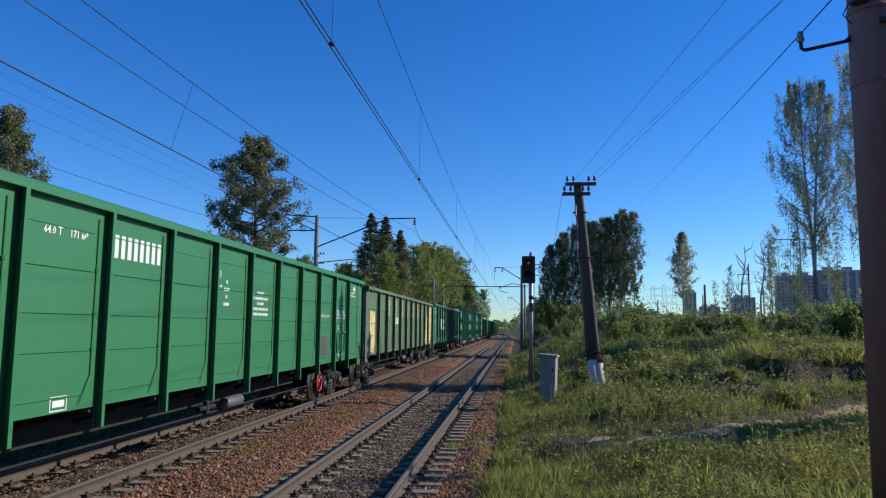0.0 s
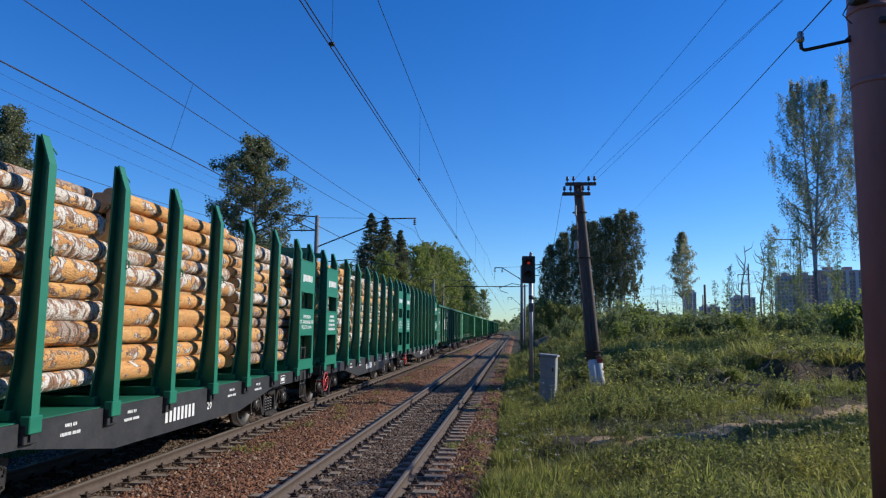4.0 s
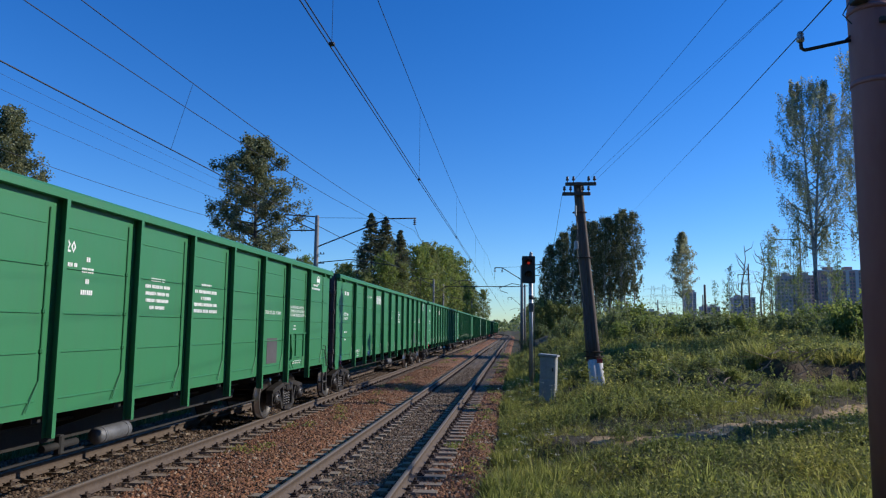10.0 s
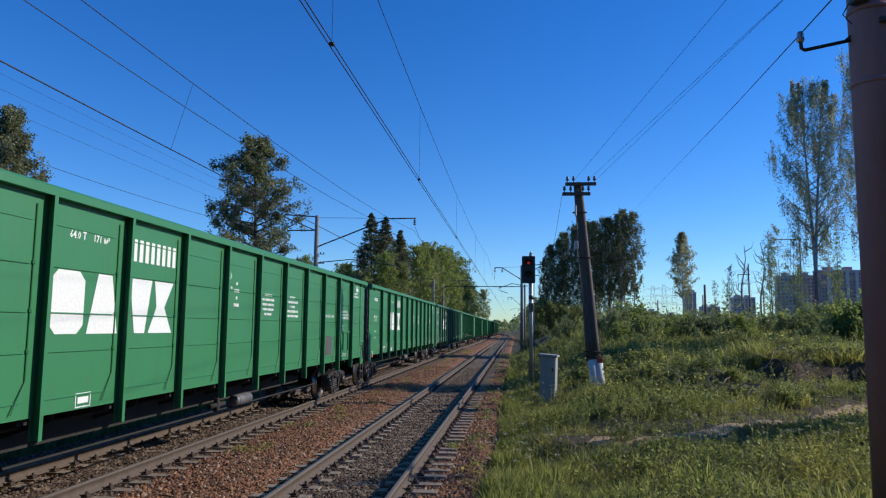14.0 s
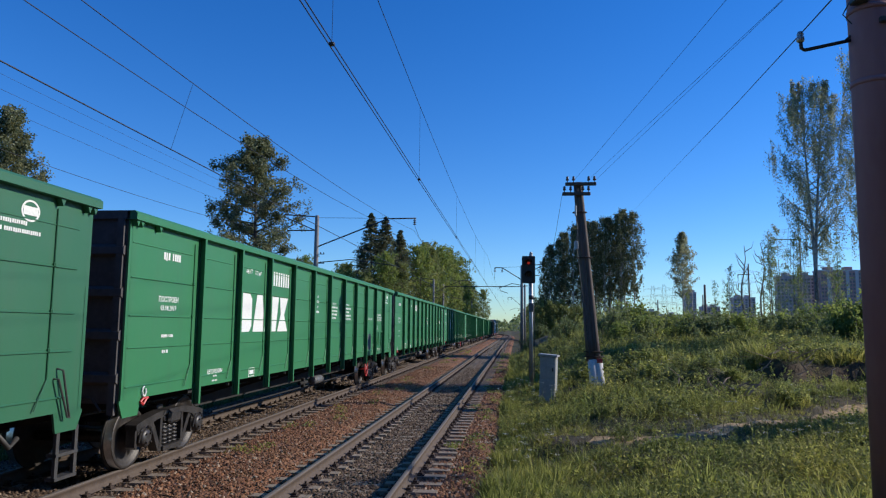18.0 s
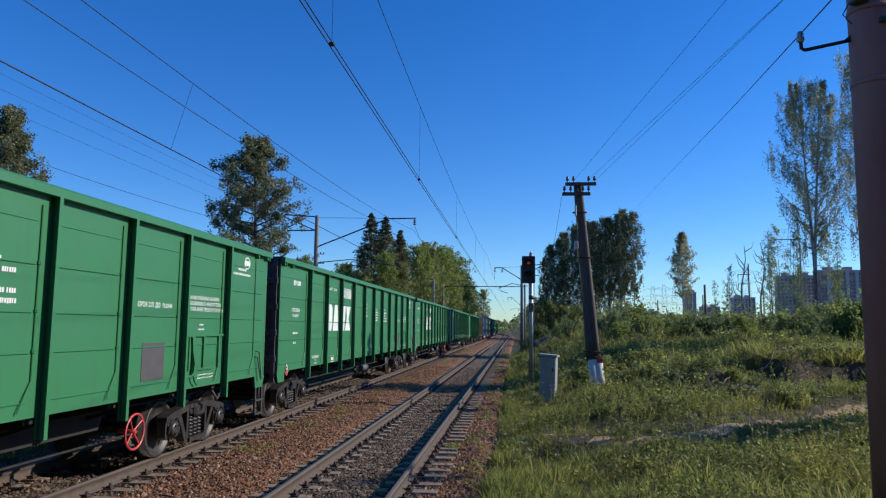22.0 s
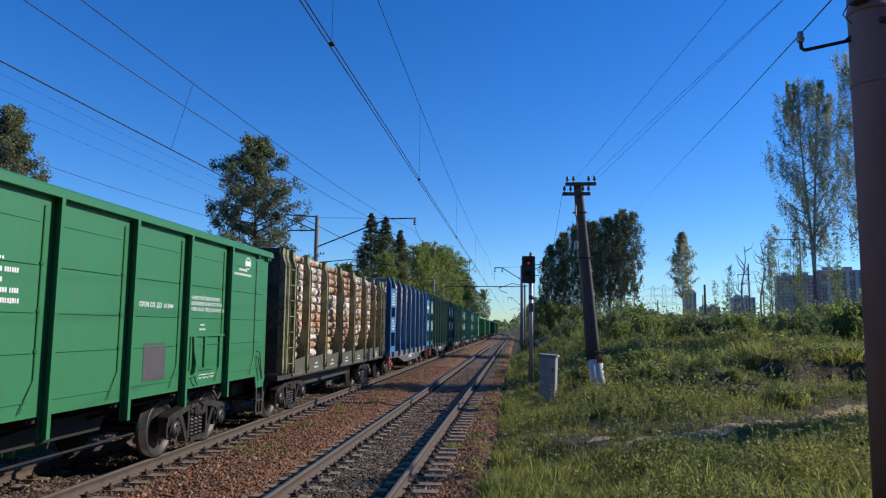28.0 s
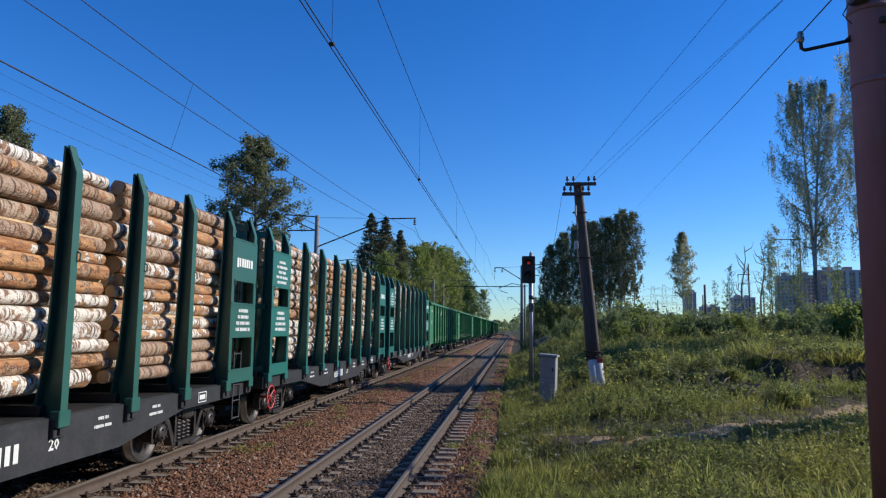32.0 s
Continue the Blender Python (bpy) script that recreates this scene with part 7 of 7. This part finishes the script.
def meadow():
    rng = np.random.default_rng(40)

    def blades(x, y, h, w, name, mat, label, lean=0.3, out=None):
        n = len(x)
        z = land(x, y)
        ang = rng.uniform(0, 6.28, n)
        tip = rng.normal(0, lean, (n, 2)) * h[:, None]
        if out is not None:
            tip = tip + out
        dx, dy = np.cos(ang) * w, np.sin(ang) * w
        p = np.stack([x, y, z - 0.03], 1)
        m = p + np.stack([tip[:, 0] * 0.35, tip[:, 1] * 0.35, h * 0.60], 1)
        t = p + np.stack([tip[:, 0], tip[:, 1], h], 1)
        o = np.stack([dx, dy, np.zeros(n)], 1)
        v = np.stack([p - o, p + o, m + o * 0.8, t, m - o * 0.8], 1).reshape(-1, 3)
        i = np.arange(n) * 5
        f = np.concatenate([np.stack([i, i + 1, i + 2], 1), np.stack([i, i + 2, i + 4], 1), np.stack([i + 4, i + 2, i + 3], 1)])
        tagged(raw(name, v, f, mat), label, "grass", kind="stuff")

    def where(n, x0, x1, y0, y1, power=1.0):
        y = y0 + (y1 - y0) * rng.random(n) ** power
        hi = np.minimum(x1, 1.5 + y * 0.56)
        return x0 + (hi - x0) * rng.random(n), y

    def bare(x, y):
        """Trodden, broken or steep ground, where nothing grows."""
        steep = np.abs(land(x, y + 0.15) - land(x, y - 0.15)) / 0.3
        wide = np.where(x < 3.0, 0.42, 0.38) * (0.55 + 0.8 * patchy(x, y, 0.5, 3))
        return ((path_distance(x, y) < wide) & (x > 0.75)) | (steep > 1.05) | (x < -0.58 + 0.38 * patchy(x, y, 0.8, 9))

    def low_near(x, y):
        """Growth stays low beside the path, the relay box, the leaning pole and the foot of the bank."""
        k = np.clip(path_distance(x, y - 0.0) / 1.3 - 0.15, 0.22, 1)
        front = np.minimum(np.clip(path_distance(x, y + 1.1) / 1.0 - 0.1, 0.35, 1), np.clip(path_distance(x, y + 2.0) / 1.0 - 0.1, 0.5, 1))
        spots = [(0.95, 22.0, 0.9, 2.2), (2.75, 24.0, 0.9, 2.6), (10.2, 22.9, 3.0, 0.9)]
        for px, py, rx, ry in spots:
            k = np.minimum(k, np.clip(np.hypot((x - px) / rx, (y - py) / ry) - 0.35, 0.3, 1))
        return np.minimum(k, front)

    def lush(x, y):
        return 0.55 * patchy(x, y, 1.1, 1) + 0.30 * patchy(x, y, 0.42, 2) + 0.30 * patchy(x, y, 3.0, 4) - 0.08

    def tufts(n, area, per, radius, tall, wide, name, mat, label, power=1.0, bias=0.0):
        cx, cy = where(n, *area, power)
        keep = (rng.random(n) < np.clip(3.2 * (lush(cx, cy) + bias - 0.36), 0.02, 1)) & ~bare(cx, cy)
        cx, cy = cx[keep], cy[keep]
        r = radius * rng.uniform(0.6, 1.5, len(cx))
        top = tall * rng.uniform(0.55, 1.45, len(cx)) * (0.15 + 1.35 * lush(cx, cy)) * low_near(cx, cy)
        off = rng.normal(size=(len(cx), per, 2)) * r[:, None, None] * 0.6
        x, y = (cx[:, None] + off[..., 0]).ravel(), (cy[:, None] + off[..., 1]).ravel()
        h = (top[:, None] * rng.uniform(0.45, 1.15, (len(cx), per))).ravel()
        ok = ~bare(x, y)
        blades(x[ok], y[ok], h[ok], (wide * rng.uniform(0.6, 1.3, len(x)))[ok], name, mat, label, 0.26, (off.reshape(-1, 2) * 0.9)[ok])

    tufts(5200, (-0.7, 14, 5.5, 25), 30, 0.13, 0.34, 0.0078, "meadow_grass", GRASS, "tall fresh green grass in uneven tufts", 1.25)
    tufts(4600, (-0.5, 40, 24, 66), 26, 0.36, 0.50, 0.015, "distant_grass", GRASS, "tall green grass on the low bank", 1.25, 0.03)
    tufts(2400, (-0.40, 1.5, 8.5, 34), 28, 0.12, 0.27, 0.0075, "verge_grass", GRASS, "tall fresh grass along the edge of the ballast", 1.2, 0.35)
    # short grass between the tufts
    x, y = where(90000, -0.7, 15, 5.5, 26, 1.25)
    ok = ~bare(x, y) & (rng.random(len(x)) < np.clip(2.2 * lush(x, y) - 0.25, 0.40, 1))
    x, y = x[ok], y[ok]
    blades(x, y, rng.uniform(0.05, 0.20, len(x)) * low_near(x, y), rng.uniform(0.004, 0.008, len(x)), "short_grass", GRASS_LOW, "short green grass between the tufts", 0.5)
    x, y = where(32000, -0.5, 40, 25, 66, 1.3)
    ok = ~bare(x, y) & (lush(x, y) > 0.40 + 0.12 * rng.random(len(x)))
    x, y = x[ok], y[ok]
    blades(x, y, rng.uniform(0.10, 0.32, len(x)), rng.uniform(0.010, 0.020, len(x)), "bank_grass", GRASS_LOW, "short green grass on the low bank", 0.5)
    # rank growth beyond the train's track
    y = 3.0 + 80 * rng.random(26000) ** 1.3
    x = -9.5 - 7.5 * rng.random(26000) ** 1.5
    blades(x, y, rng.uniform(0.25, 0.85, len(x)), rng.uniform(0.010, 0.022, len(x)), "lineside_grass", GRASS_LOW, "rank dark grass along the far side of the line", 0.35)
    # grass round the viewer
    x, y = 14 * rng.random(26000) - 0.5, 18 * rng.random(26000) - 10.5
    blades(x, y, rng.uniform(0.08, 0.34, len(x)), rng.uniform(0.005, 0.010, len(x)), "near_grass", GRASS, "fresh green grass beside the line", 0.4)
    # dry grass and twigs low in the meadow
    x, y = where(19000, -0.4, 16, 5.5, 34, 1.2)
    blades(x, y, rng.uniform(0.05, 0.30, len(x)), rng.uniform(0.003, 0.007, len(x)), "dry_grass", DRY, "dry straw-coloured grass between the green", 0.9)

    def shoots(n, area, per, tall, leaf, name, mat, label, power, seed, floor):
        """Upright leafy stalks standing in groups."""
        cx, cy = where(n, *area, power)
        group = 0.6 * patchy(cx, cy, 1.5, seed) + 0.4 * patchy(cx, cy, 0.6, seed + 1)
        keep = (rng.random(n) < np.clip(2.6 * (group - floor), 0.01, 1)) & ~bare(cx, cy)
        cx, cy, group = cx[keep], cy[keep], group[keep]
        h = tall * rng.uniform(0.5, 1.3, len(cx)) * (0.4 + group) * low_near(cx, cy)
        t = rng.uniform(0.12, 1.0, (len(cx), per))
        az = rng.uniform(0, 6.28, t.shape)
        lean = rng.normal(0, 0.14, (len(cx), 2))
        rad = leaf * (0.9 + 0.5 * rng.random(t.shape)) * (1.35 - t)
        px = cx[:, None] + lean[:, :1] * h[:, None] * t + np.cos(az) * rad
        py = cy[:, None] + lean[:, 1:] * h[:, None] * t + np.sin(az) * rad
        pz = land(cx, cy)[:, None] + h[:, None] * t
        c = np.stack([px.ravel(), py.ravel(), pz.ravel()], 1)
        a = np.stack([np.cos(az).ravel(), np.sin(az).ravel(), rng.uniform(0.1, 1.1, c.shape[0])], 1)
        a /= np.linalg.norm(a, axis=1, keepdims=True)
        b = np.stack([-np.sin(az).ravel(), np.cos(az).ravel(), rng.normal(0, 0.4, c.shape[0])], 1)
        s = leaf * rng.uniform(0.6, 1.3, (c.shape[0], 1))
        v = np.stack([c - a * s, c + b * s * 0.38, c + a * s, c - b * s * 0.38], 1).reshape(-1, 3)
        tagged(raw(name, v, np.arange(len(v)).reshape(-1, 4), mat), label, "weeds", kind="stuff")

    shoots(13000, (-0.5, 14, 5.6, 26), 22, 0.42, 0.027, "meadow_weeds", WEED, "leafy upright green weeds among the grass", 1.2, 21, 0.30)
    shoots(8000, (1.0, 34, 17, 56), 18, 0.80, 0.046, "bank_weeds", WEED, "leafy green weeds on the low bank", 1.15, 31, 0.44)
    # tufts on the ballast
    cx, cy = np.concatenate([rng.uniform(-5.4, -4.3, 40), rng.uniform(-1.3, -0.6, 50)]), np.concatenate([rng.uniform(11, 75, 40), rng.uniform(7, 70, 50)])
    px, py = (cx[:, None] + rng.normal(size=(90, 60)) * 0.10).ravel(), (cy[:, None] + rng.normal(size=(90, 60)) * 0.14).ravel()
    v, f = leaf_quads(np.stack([px, py, bed_height(px, py) + rng.random(len(px)) * 0.12], 1), 0.026, rng, 0.8)
    tagged(raw("ballast_weeds", v, f, WEED), "small green weeds growing in the ballast", "weeds", kind="stuff")
    # white umbels and yellow flowers
    heads = []
    for ax, ay, spread, count in ((-0.25, 11.6, 0.5, 16), (0.1, 13.0, 0.4, 10), (0.65, 21.0, 0.6, 26), (3.8, 12.6, 0.8, 16), (5.0, 11.0, 0.8, 12), (4.4, 24.0, 1.0, 12), (6.0, 10.4, 0.7, 8), (-0.1, 26, 0.6, 10), (8, 19, 2, 14)):
        for i in range(count):
            heads.append((ax + rng.normal() * spread, ay + rng.normal() * spread * 0.8, rng.uniform(0.35, 0.75)))
    hx, hy, hz = np.array(heads).T
    per = 22
    px, py = hx[:, None] + rng.normal(size=(len(hx), per)) * 0.03, hy[:, None] + rng.normal(size=(len(hx), per)) * 0.03
    pz = (land(hx, hy) + hz)[:, None] + rng.normal(size=(len(hx), per)) * 0.008
    v, f = leaf_quads(np.stack([px.ravel(), py.ravel(), pz.ravel()], 1), 0.0095, rng, 0.6)
    tagged(raw("white_wildflowers", v, f, UMBEL), "white umbel wildflowers standing in the grass", "flowers", kind="stuff")
    n = len(hx)
    blades(hx, hy, hz, np.full(n, 0.004), "flower_stalks", WEED, "green stalks of the wildflowers", 0.02)
    px, py = rng.normal(2.25, 0.28, 60), rng.normal(8.75, 0.15, 60)
    v, f = leaf_quads(np.stack([px, py, land(px, py) + rng.uniform(0.05, 0.2, 60)], 1), 0.016, rng, 0.4)
    tagged(raw("yellow_wildflowers", v, f, YELLOW), "small yellow wildflowers in the grass", "flowers", kind="stuff")


def brush_pile(cx, cy, n, spread, seed):
    rng = random.Random(seed)
    t = base("brush_pile", pose(cx, cy, ground_at(cx, cy)), "heap of grey dead branches on dark soil", "branches", "brush piles")
    for i in range(n):
        bm = bmesh.new()
        a = Vector((rng.gauss(0, spread), rng.gauss(0, spread * 0.4), 0))
        a.z = ground_at(cx + a.x, cy + a.y) - ground_at(cx, cy) + rng.uniform(0.0, 0.42)
        d = Vector((rng.uniform(-1, 1), rng.uniform(-0.6, 0.6), rng.uniform(-0.1, 0.75)))
        b = a + d * rng.uniform(0.22, 0.55)
        c = b + (d + Vector((rng.uniform(-0.5, 0.5), 0, rng.uniform(-0.4, 0.2)))) * rng.uniform(0.15, 0.35)
        r = rng.uniform(0.010, 0.028)
        beam(bm, a, b, r, 5, 0, r * 0.7)
        beam(bm, b, c, r * 0.7, 5, 0, r * 0.25)
        part("branch", bm, DEADWOOD, t)


woods()
bushes()
footpath()
meadow()
brush_pile(8.7, 23.9, 30, 0.8, 5)
brush_pile(5.65, 19.75, 34, 0.55, 6)


# ---------------------------------------------------------------- far away
def apartment_house(x, y, wide, deep, floors, cols, wall, label, turn=0.0, base_z=-2.0, pale_every=0):
    t = base("apartment_building", pose(x, y, base_z, 0, 0, turn), label, "apartment building", "apartment buildings")
    h = floors * 3.0 + 3
    bm = bmesh.new()
    box(bm, -wide / 2, wide / 2, 0, deep, 0, h)
    part("wall", bm, wall, t)
    bm = bmesh.new()
    box(bm, -wide / 2 - 0.3, wide / 2 + 0.3, -0.3, deep + 0.3, h, h + 1.2)
    part("parapet", bm, PANEL_PALE, t)
    for q in (-0.25, 0.2):
        bm = bmesh.new()
        box(bm, wide * q - 3, wide * q + 3, deep * 0.3, deep * 0.7, h + 1.2, h + 4)
        part("lift_house", bm, wall, t)
    bm = bmesh.new()
    pitch = wide / cols
    box(bm, -pitch * 0.30, pitch * 0.30, -0.12, -0.02, -0.85, 0.85)
    me = mesh_of("window", bm, PANE_FAR)
    for i in range(cols):
        if pale_every and i % pale_every == pale_every - 1:
            bm = bmesh.new()
            box(bm, -wide / 2 + i * pitch, -wide / 2 + (i + 1) * pitch, -0.5, 0.0, 2.0, h)
            part("balcony_stack", bm, PANEL_PALE, t)
            continue
        for j in range(floors):
            put("window", me, t, pose(-wide / 2 + (i + 0.5) * pitch, 0, 3.6 + j * 3.0))


def pylon(x, y, h, label, arms=3):
    t = base("power_pylon", pose(x, y, -1), label, "pylon", "power pylons")
    bm = bmesh.new()
    k = h / 14
    for sx in (-1, 1):
        for sy in (-1, 1):
            beam(bm, (sx * k * 1.6, sy * k * 1.6, 0), (sx * k * 0.3, sy * k * 0.3, h), 0.022 * k, 4)
    for i in range(7):
        z0, z1 = h * i / 7, h * (i + 1) / 7
        w0, w1 = k * (1.6 - 1.3 * i / 7), k * (1.6 - 1.3 * (i + 1) / 7)
        for s in (-1, 1):
            beam(bm, (-w0, s * w0, z0), (w1, s * w1, z1), 0.011 * k, 4)
            beam(bm, (w0, s * w0, z0), (-w1, s * w1, z1), 0.011 * k, 4)
    part("lattice_tower", bm, PYLON, t)
    for i in range(arms):
        z = h * (0.62 + 0.15 * i)
        w = k * (3.4 - 0.4 * i)
        bm = bmesh.new()
        for s in (-1, 1):
            beam(bm, (0, 0, z + 0.5 * k), (s * w, 0, z), 0.018 * k, 4)
            beam(bm, (0, 0, z), (s * w, 0, z), 0.018 * k, 4)
            beam(bm, (s * w, 0, z), (s * w, 0, z - 0.8 * k), 0.035 * k, 4)
        part("crossarm", bm, PYLON, t)


def dead_tree(x, y, h, seed):
    """A bare snag: a thin crooked trunk with a few leafless limbs."""
    rng = random.Random(seed)
    t = base("dead_tree", pose(x, y, ground_at(x, y) - 0.2), "bare grey dead tree with broken limbs", "tree", "dead trees")
    pts = [Vector((0.25 * math.sin(i * 1.1 + seed), 0.1 * math.sin(i * 0.8), h * i / 7)) for i in range(8)]
    bm = bmesh.new()
    tube(bm, pts, 0.12, 7, 0, [0.13 * (1 - 0.11 * i) for i in range(8)])
    part("trunk", bm, DEADWOOD, t)
    for i in range(7):
        a = pts[3 + i % 4].lerp(pts[4 + i % 4], rng.random()) if i % 4 < 4 else pts[3]
        side = 1 if i % 2 else -1
        bm = bmesh.new()
        b = a + Vector((side * rng.uniform(0.3, 0.7), rng.uniform(-0.3, 0.3), rng.uniform(0.3, 0.8)))
        c = b + Vector((side * rng.uniform(0.0, 0.4), rng.uniform(-0.2, 0.2), rng.uniform(0.5, 1.3)))
        tube(bm, [a, b, c], 0.04, 5, 0, [0.05, 0.035, 0.012])
        part("limb", bm, DEADWOOD, t)


def crossarm_pole(x, y, h, reach, levels):
    t = base("wooden_pole", pose(x, y, ground_at(x, y) - 0.3), "dark wooden line pole standing in the scrub", "pole", "distant line poles")
    bm = bmesh.new()
    beam(bm, (0, 0, 0), (0, 0, h), 0.12, 10, 0, 0.085)
    part("shaft", bm, WOOD_POLE, t)
    for z in levels:
        bm = bmesh.new()
        box(bm, min(reach, 0.2), max(0.2, reach), -0.18, -0.10, z - 0.05, z + 0.05, 0.01)
        part("crossarm", bm, WOOD_POLE, t)
        bm = bmesh.new()
        lathe(bm, [(0.03, 0.0), (0.09, -0.1), (0.03, -0.2), (0.09, -0.3), (0.03, -0.45), (0.02, -0.9)], Matrix.Translation((reach * 0.97, -0.14, z - 0.05)), 10)
        part("insulator", bm, CERAMIC, t)


def distance():
    apartment_house(265, 600, 34, 15, 18, 14, PANEL_RED, "large red-brown and white apartment block far beyond the meadow", 0, -6, 3)
    apartment_house(238, 622, 32, 15, 17, 11, PANEL_WALL, "brown wing of a large apartment block far beyond the meadow", -12, -6)
    apartment_house(217, 900, 13, 14, 17, 4, PANEL_WALL, "distant grey apartment tower", 0, -6)
    apartment_house(281, 900, 26, 14, 15, 6, PANEL_WALL, "distant grey apartment block", 0, -6)
    apartment_house(262, 980, 24, 14, 12, 6, PANEL_WALL, "distant grey apartment block", 0, -6)
    apartment_house(166, 900, 18, 14, 9, 5, PANEL_PALE, "distant pale apartment block", 0, -6)
    apartment_house(195, 940, 40, 14, 8, 8, PANEL_PALE, "distant pale apartment block", 0, -6)
    apartment_house(-4, 1500, 16, 14, 6, 5, PANEL_WALL, "distant apartment tower at the end of the line", 0, -6)
    apartment_house(16, 1500, 24, 14, 4, 5, PANEL_WALL, "distant apartment block at the end of the line", 0, -6)
    for x, y, h in ((133, 700, 46), (143.7, 700, 47), (153, 700, 45), (168, 720, 36), (110, 350, 34), (133, 350, 55)):
        pylon(x, y, h, "distant steel lattice power pylon")
    for x, y, h in ((31.5, 130, 9), (36, 140, 9), (27.5, 140, 8.0), (24.8, 160, 8.5), (54, 160, 12)):
        bm = bmesh.new()
        beam(bm, (0, 0, -1), (0, 0, h), 0.16, 8, 0, 0.12)
        ob = part("concrete_pole", bm, CONCRETE)
        ob.matrix_basis = pose(x, y, 0)
        tagged(ob, "plain dark pole standing in the distant meadow", "pole", "distant poles")
    for x, y, h, seed in ((23.4, 75, 9.6, 1), (25.6, 76, 9.9, 2), (26.9, 70, 5.6, 3)):
        dead_tree(x, y, h, seed)
    crossarm_pole(34.9, 90, 12.6, -3.3, (12.4,))
    crossarm_pole(31.9, 100, 10.4, -1.5, (8.9, 7.6))
    crossarm_pole(15.6, 60, 4.7, -0.7, ())
    for z0, z1, x0, x1 in ((44, 42, 132, 330), (44, 42, 128, 320), (54, 52, 132, 340), (33, 42, 110, 128)):
        wire("power_line", [(x0, 350, z0), ((x0 + x1) / 2, 360, min(z0, z1) - 5), (x1, 370, z1)], 0.05, "distant power line cable", "power line", "power lines")
    # woods on the skyline
    rng = np.random.default_rng(77)
    n = 42000
    u = rng.random(n)
    x = -420 + 1150 * u
    y = 330 + 260 * rng.random(n) + 0.15 * np.abs(x)
    top = 7 + 4 * np.sin(x * 0.031) + 3 * np.sin(x * 0.11 + 1) + 2 * np.sin(x * 0.37)
    top = np.where(x < -30, top + 6, top)
    z = -2 + (top + 2) * rng.random(n) ** 0.6
    v, f = leaf_quads(np.stack([x, y, z], 1), 1.1, rng)
    tagged(raw("distant_woods", v, f, LEAF), "hazy strip of distant woods on the horizon", "woods", kind="stuff")
    # unseen wood added behind the viewer, both sides, to block sky light
    n = 70000
    x = np.where(rng.random(n) < 0.55, 4.5 + 60 * rng.random(n), -13 - 50 * rng.random(n))
    y = -7 - 26 * rng.random(n)
    top = 17 + 2.5 * np.sin(x * 0.7 + y * 0.3) + 2 * np.sin(x * 0.23 + 1)
    v, f = leaf_quads(np.stack([x, y, -0.5 + top * rng.random(n) ** 0.8], 1), 0.55, rng)
    tagged(raw("lineside_woods", v, f, LEAF_DARK), "unseen dark green wood behind the viewer that blocks sky light", "woods", kind="stuff")
    n = 64000
    x, y = 12 + 110 * rng.random(n), 70 + 130 * rng.random(n)
    x = np.where(x > y * 0.75, y * 0.75 * rng.random(n), x)
    ok = x > 7
    x, y = x[ok], y[ok]
    hgt = 2.2 + 1.5 * np.sin(x * 0.5) * np.sin(y * 0.23) + 0.8 * np.sin(x * 1.3 + y)
    z = land(x, y) + np.abs(hgt) * rng.random(len(x))
    v, f = leaf_quads(np.stack([x, y, z], 1), 0.17, rng)
    tagged(raw("meadow_scrub", v, f, LEAF_STRIP), "low green scrub across the distant meadow", "scrub", kind="stuff")


distance()


# ---------------------------------------------------------------- what moves
def rolled(t):
    """Metres that the train has rolled by the time t; it slows a little."""
    return 16.360609 * t - 0.03969819 * t * t + 0.00029770 * t ** 3


def motions():
    times = [0.5 * i for i in range(65)]
    for wagon, s in TRAIN:
        rows = []
        for t in times:
            p, a = along(s - rolled(t), XT)
            rows.append((t, Matrix.Translation(p) @ Matrix.Rotation(a, 4, "Z")))
        walk(wagon, rows)
    # all wheelsets turn alike: one path for the leading and one for the trailing axle of a bogie
    for place in (-0.925, 0.925):
        sets = [o for w, _ in TRAIN for o in w.children_recursive if o.name.startswith("wheelset") and abs(o.location.y - place) < 0.01]
        rows = [(i / FPS, Matrix.Translation((0, place, 0.4785)) @ Matrix.Rotation(rolled(i / FPS) / 0.4785, 4, "X")) for i in range(961)]
        walk(sets[0], rows)
        for o in sets[1:]:
            o.rotation_mode = "QUATERNION"
            o.animation_data_create()
            o.animation_data.action = sets[0].animation_data.action
            o.animation_data.action_slot = sets[0].animation_data.action_slot
    # the tall birches lean a little in the wind
    gusts = [(0, -0.3), (1.5, 0.2), (3, 0.6), (4.5, 0.2), (6, 0.9), (7.5, 0.3), (9, 0.5), (11, 0.0), (13, 0.7), (15, 0.3), (17, 0.6), (19, 0.3), (21, 0.0), (23, 0.1), (25, 0.5), (26.5, -0.2), (28, -0.6), (30, 0.0), (32, 0.1)]
    for tree in SWAYING:
        still = tree.matrix_basis.copy()
        walk(tree, [(t, still @ Matrix.Rotation(radians(a * 0.9), 4, still.to_3x3().inverted() @ Vector((0, 1, 0)))) for t, a in gusts])


motions()
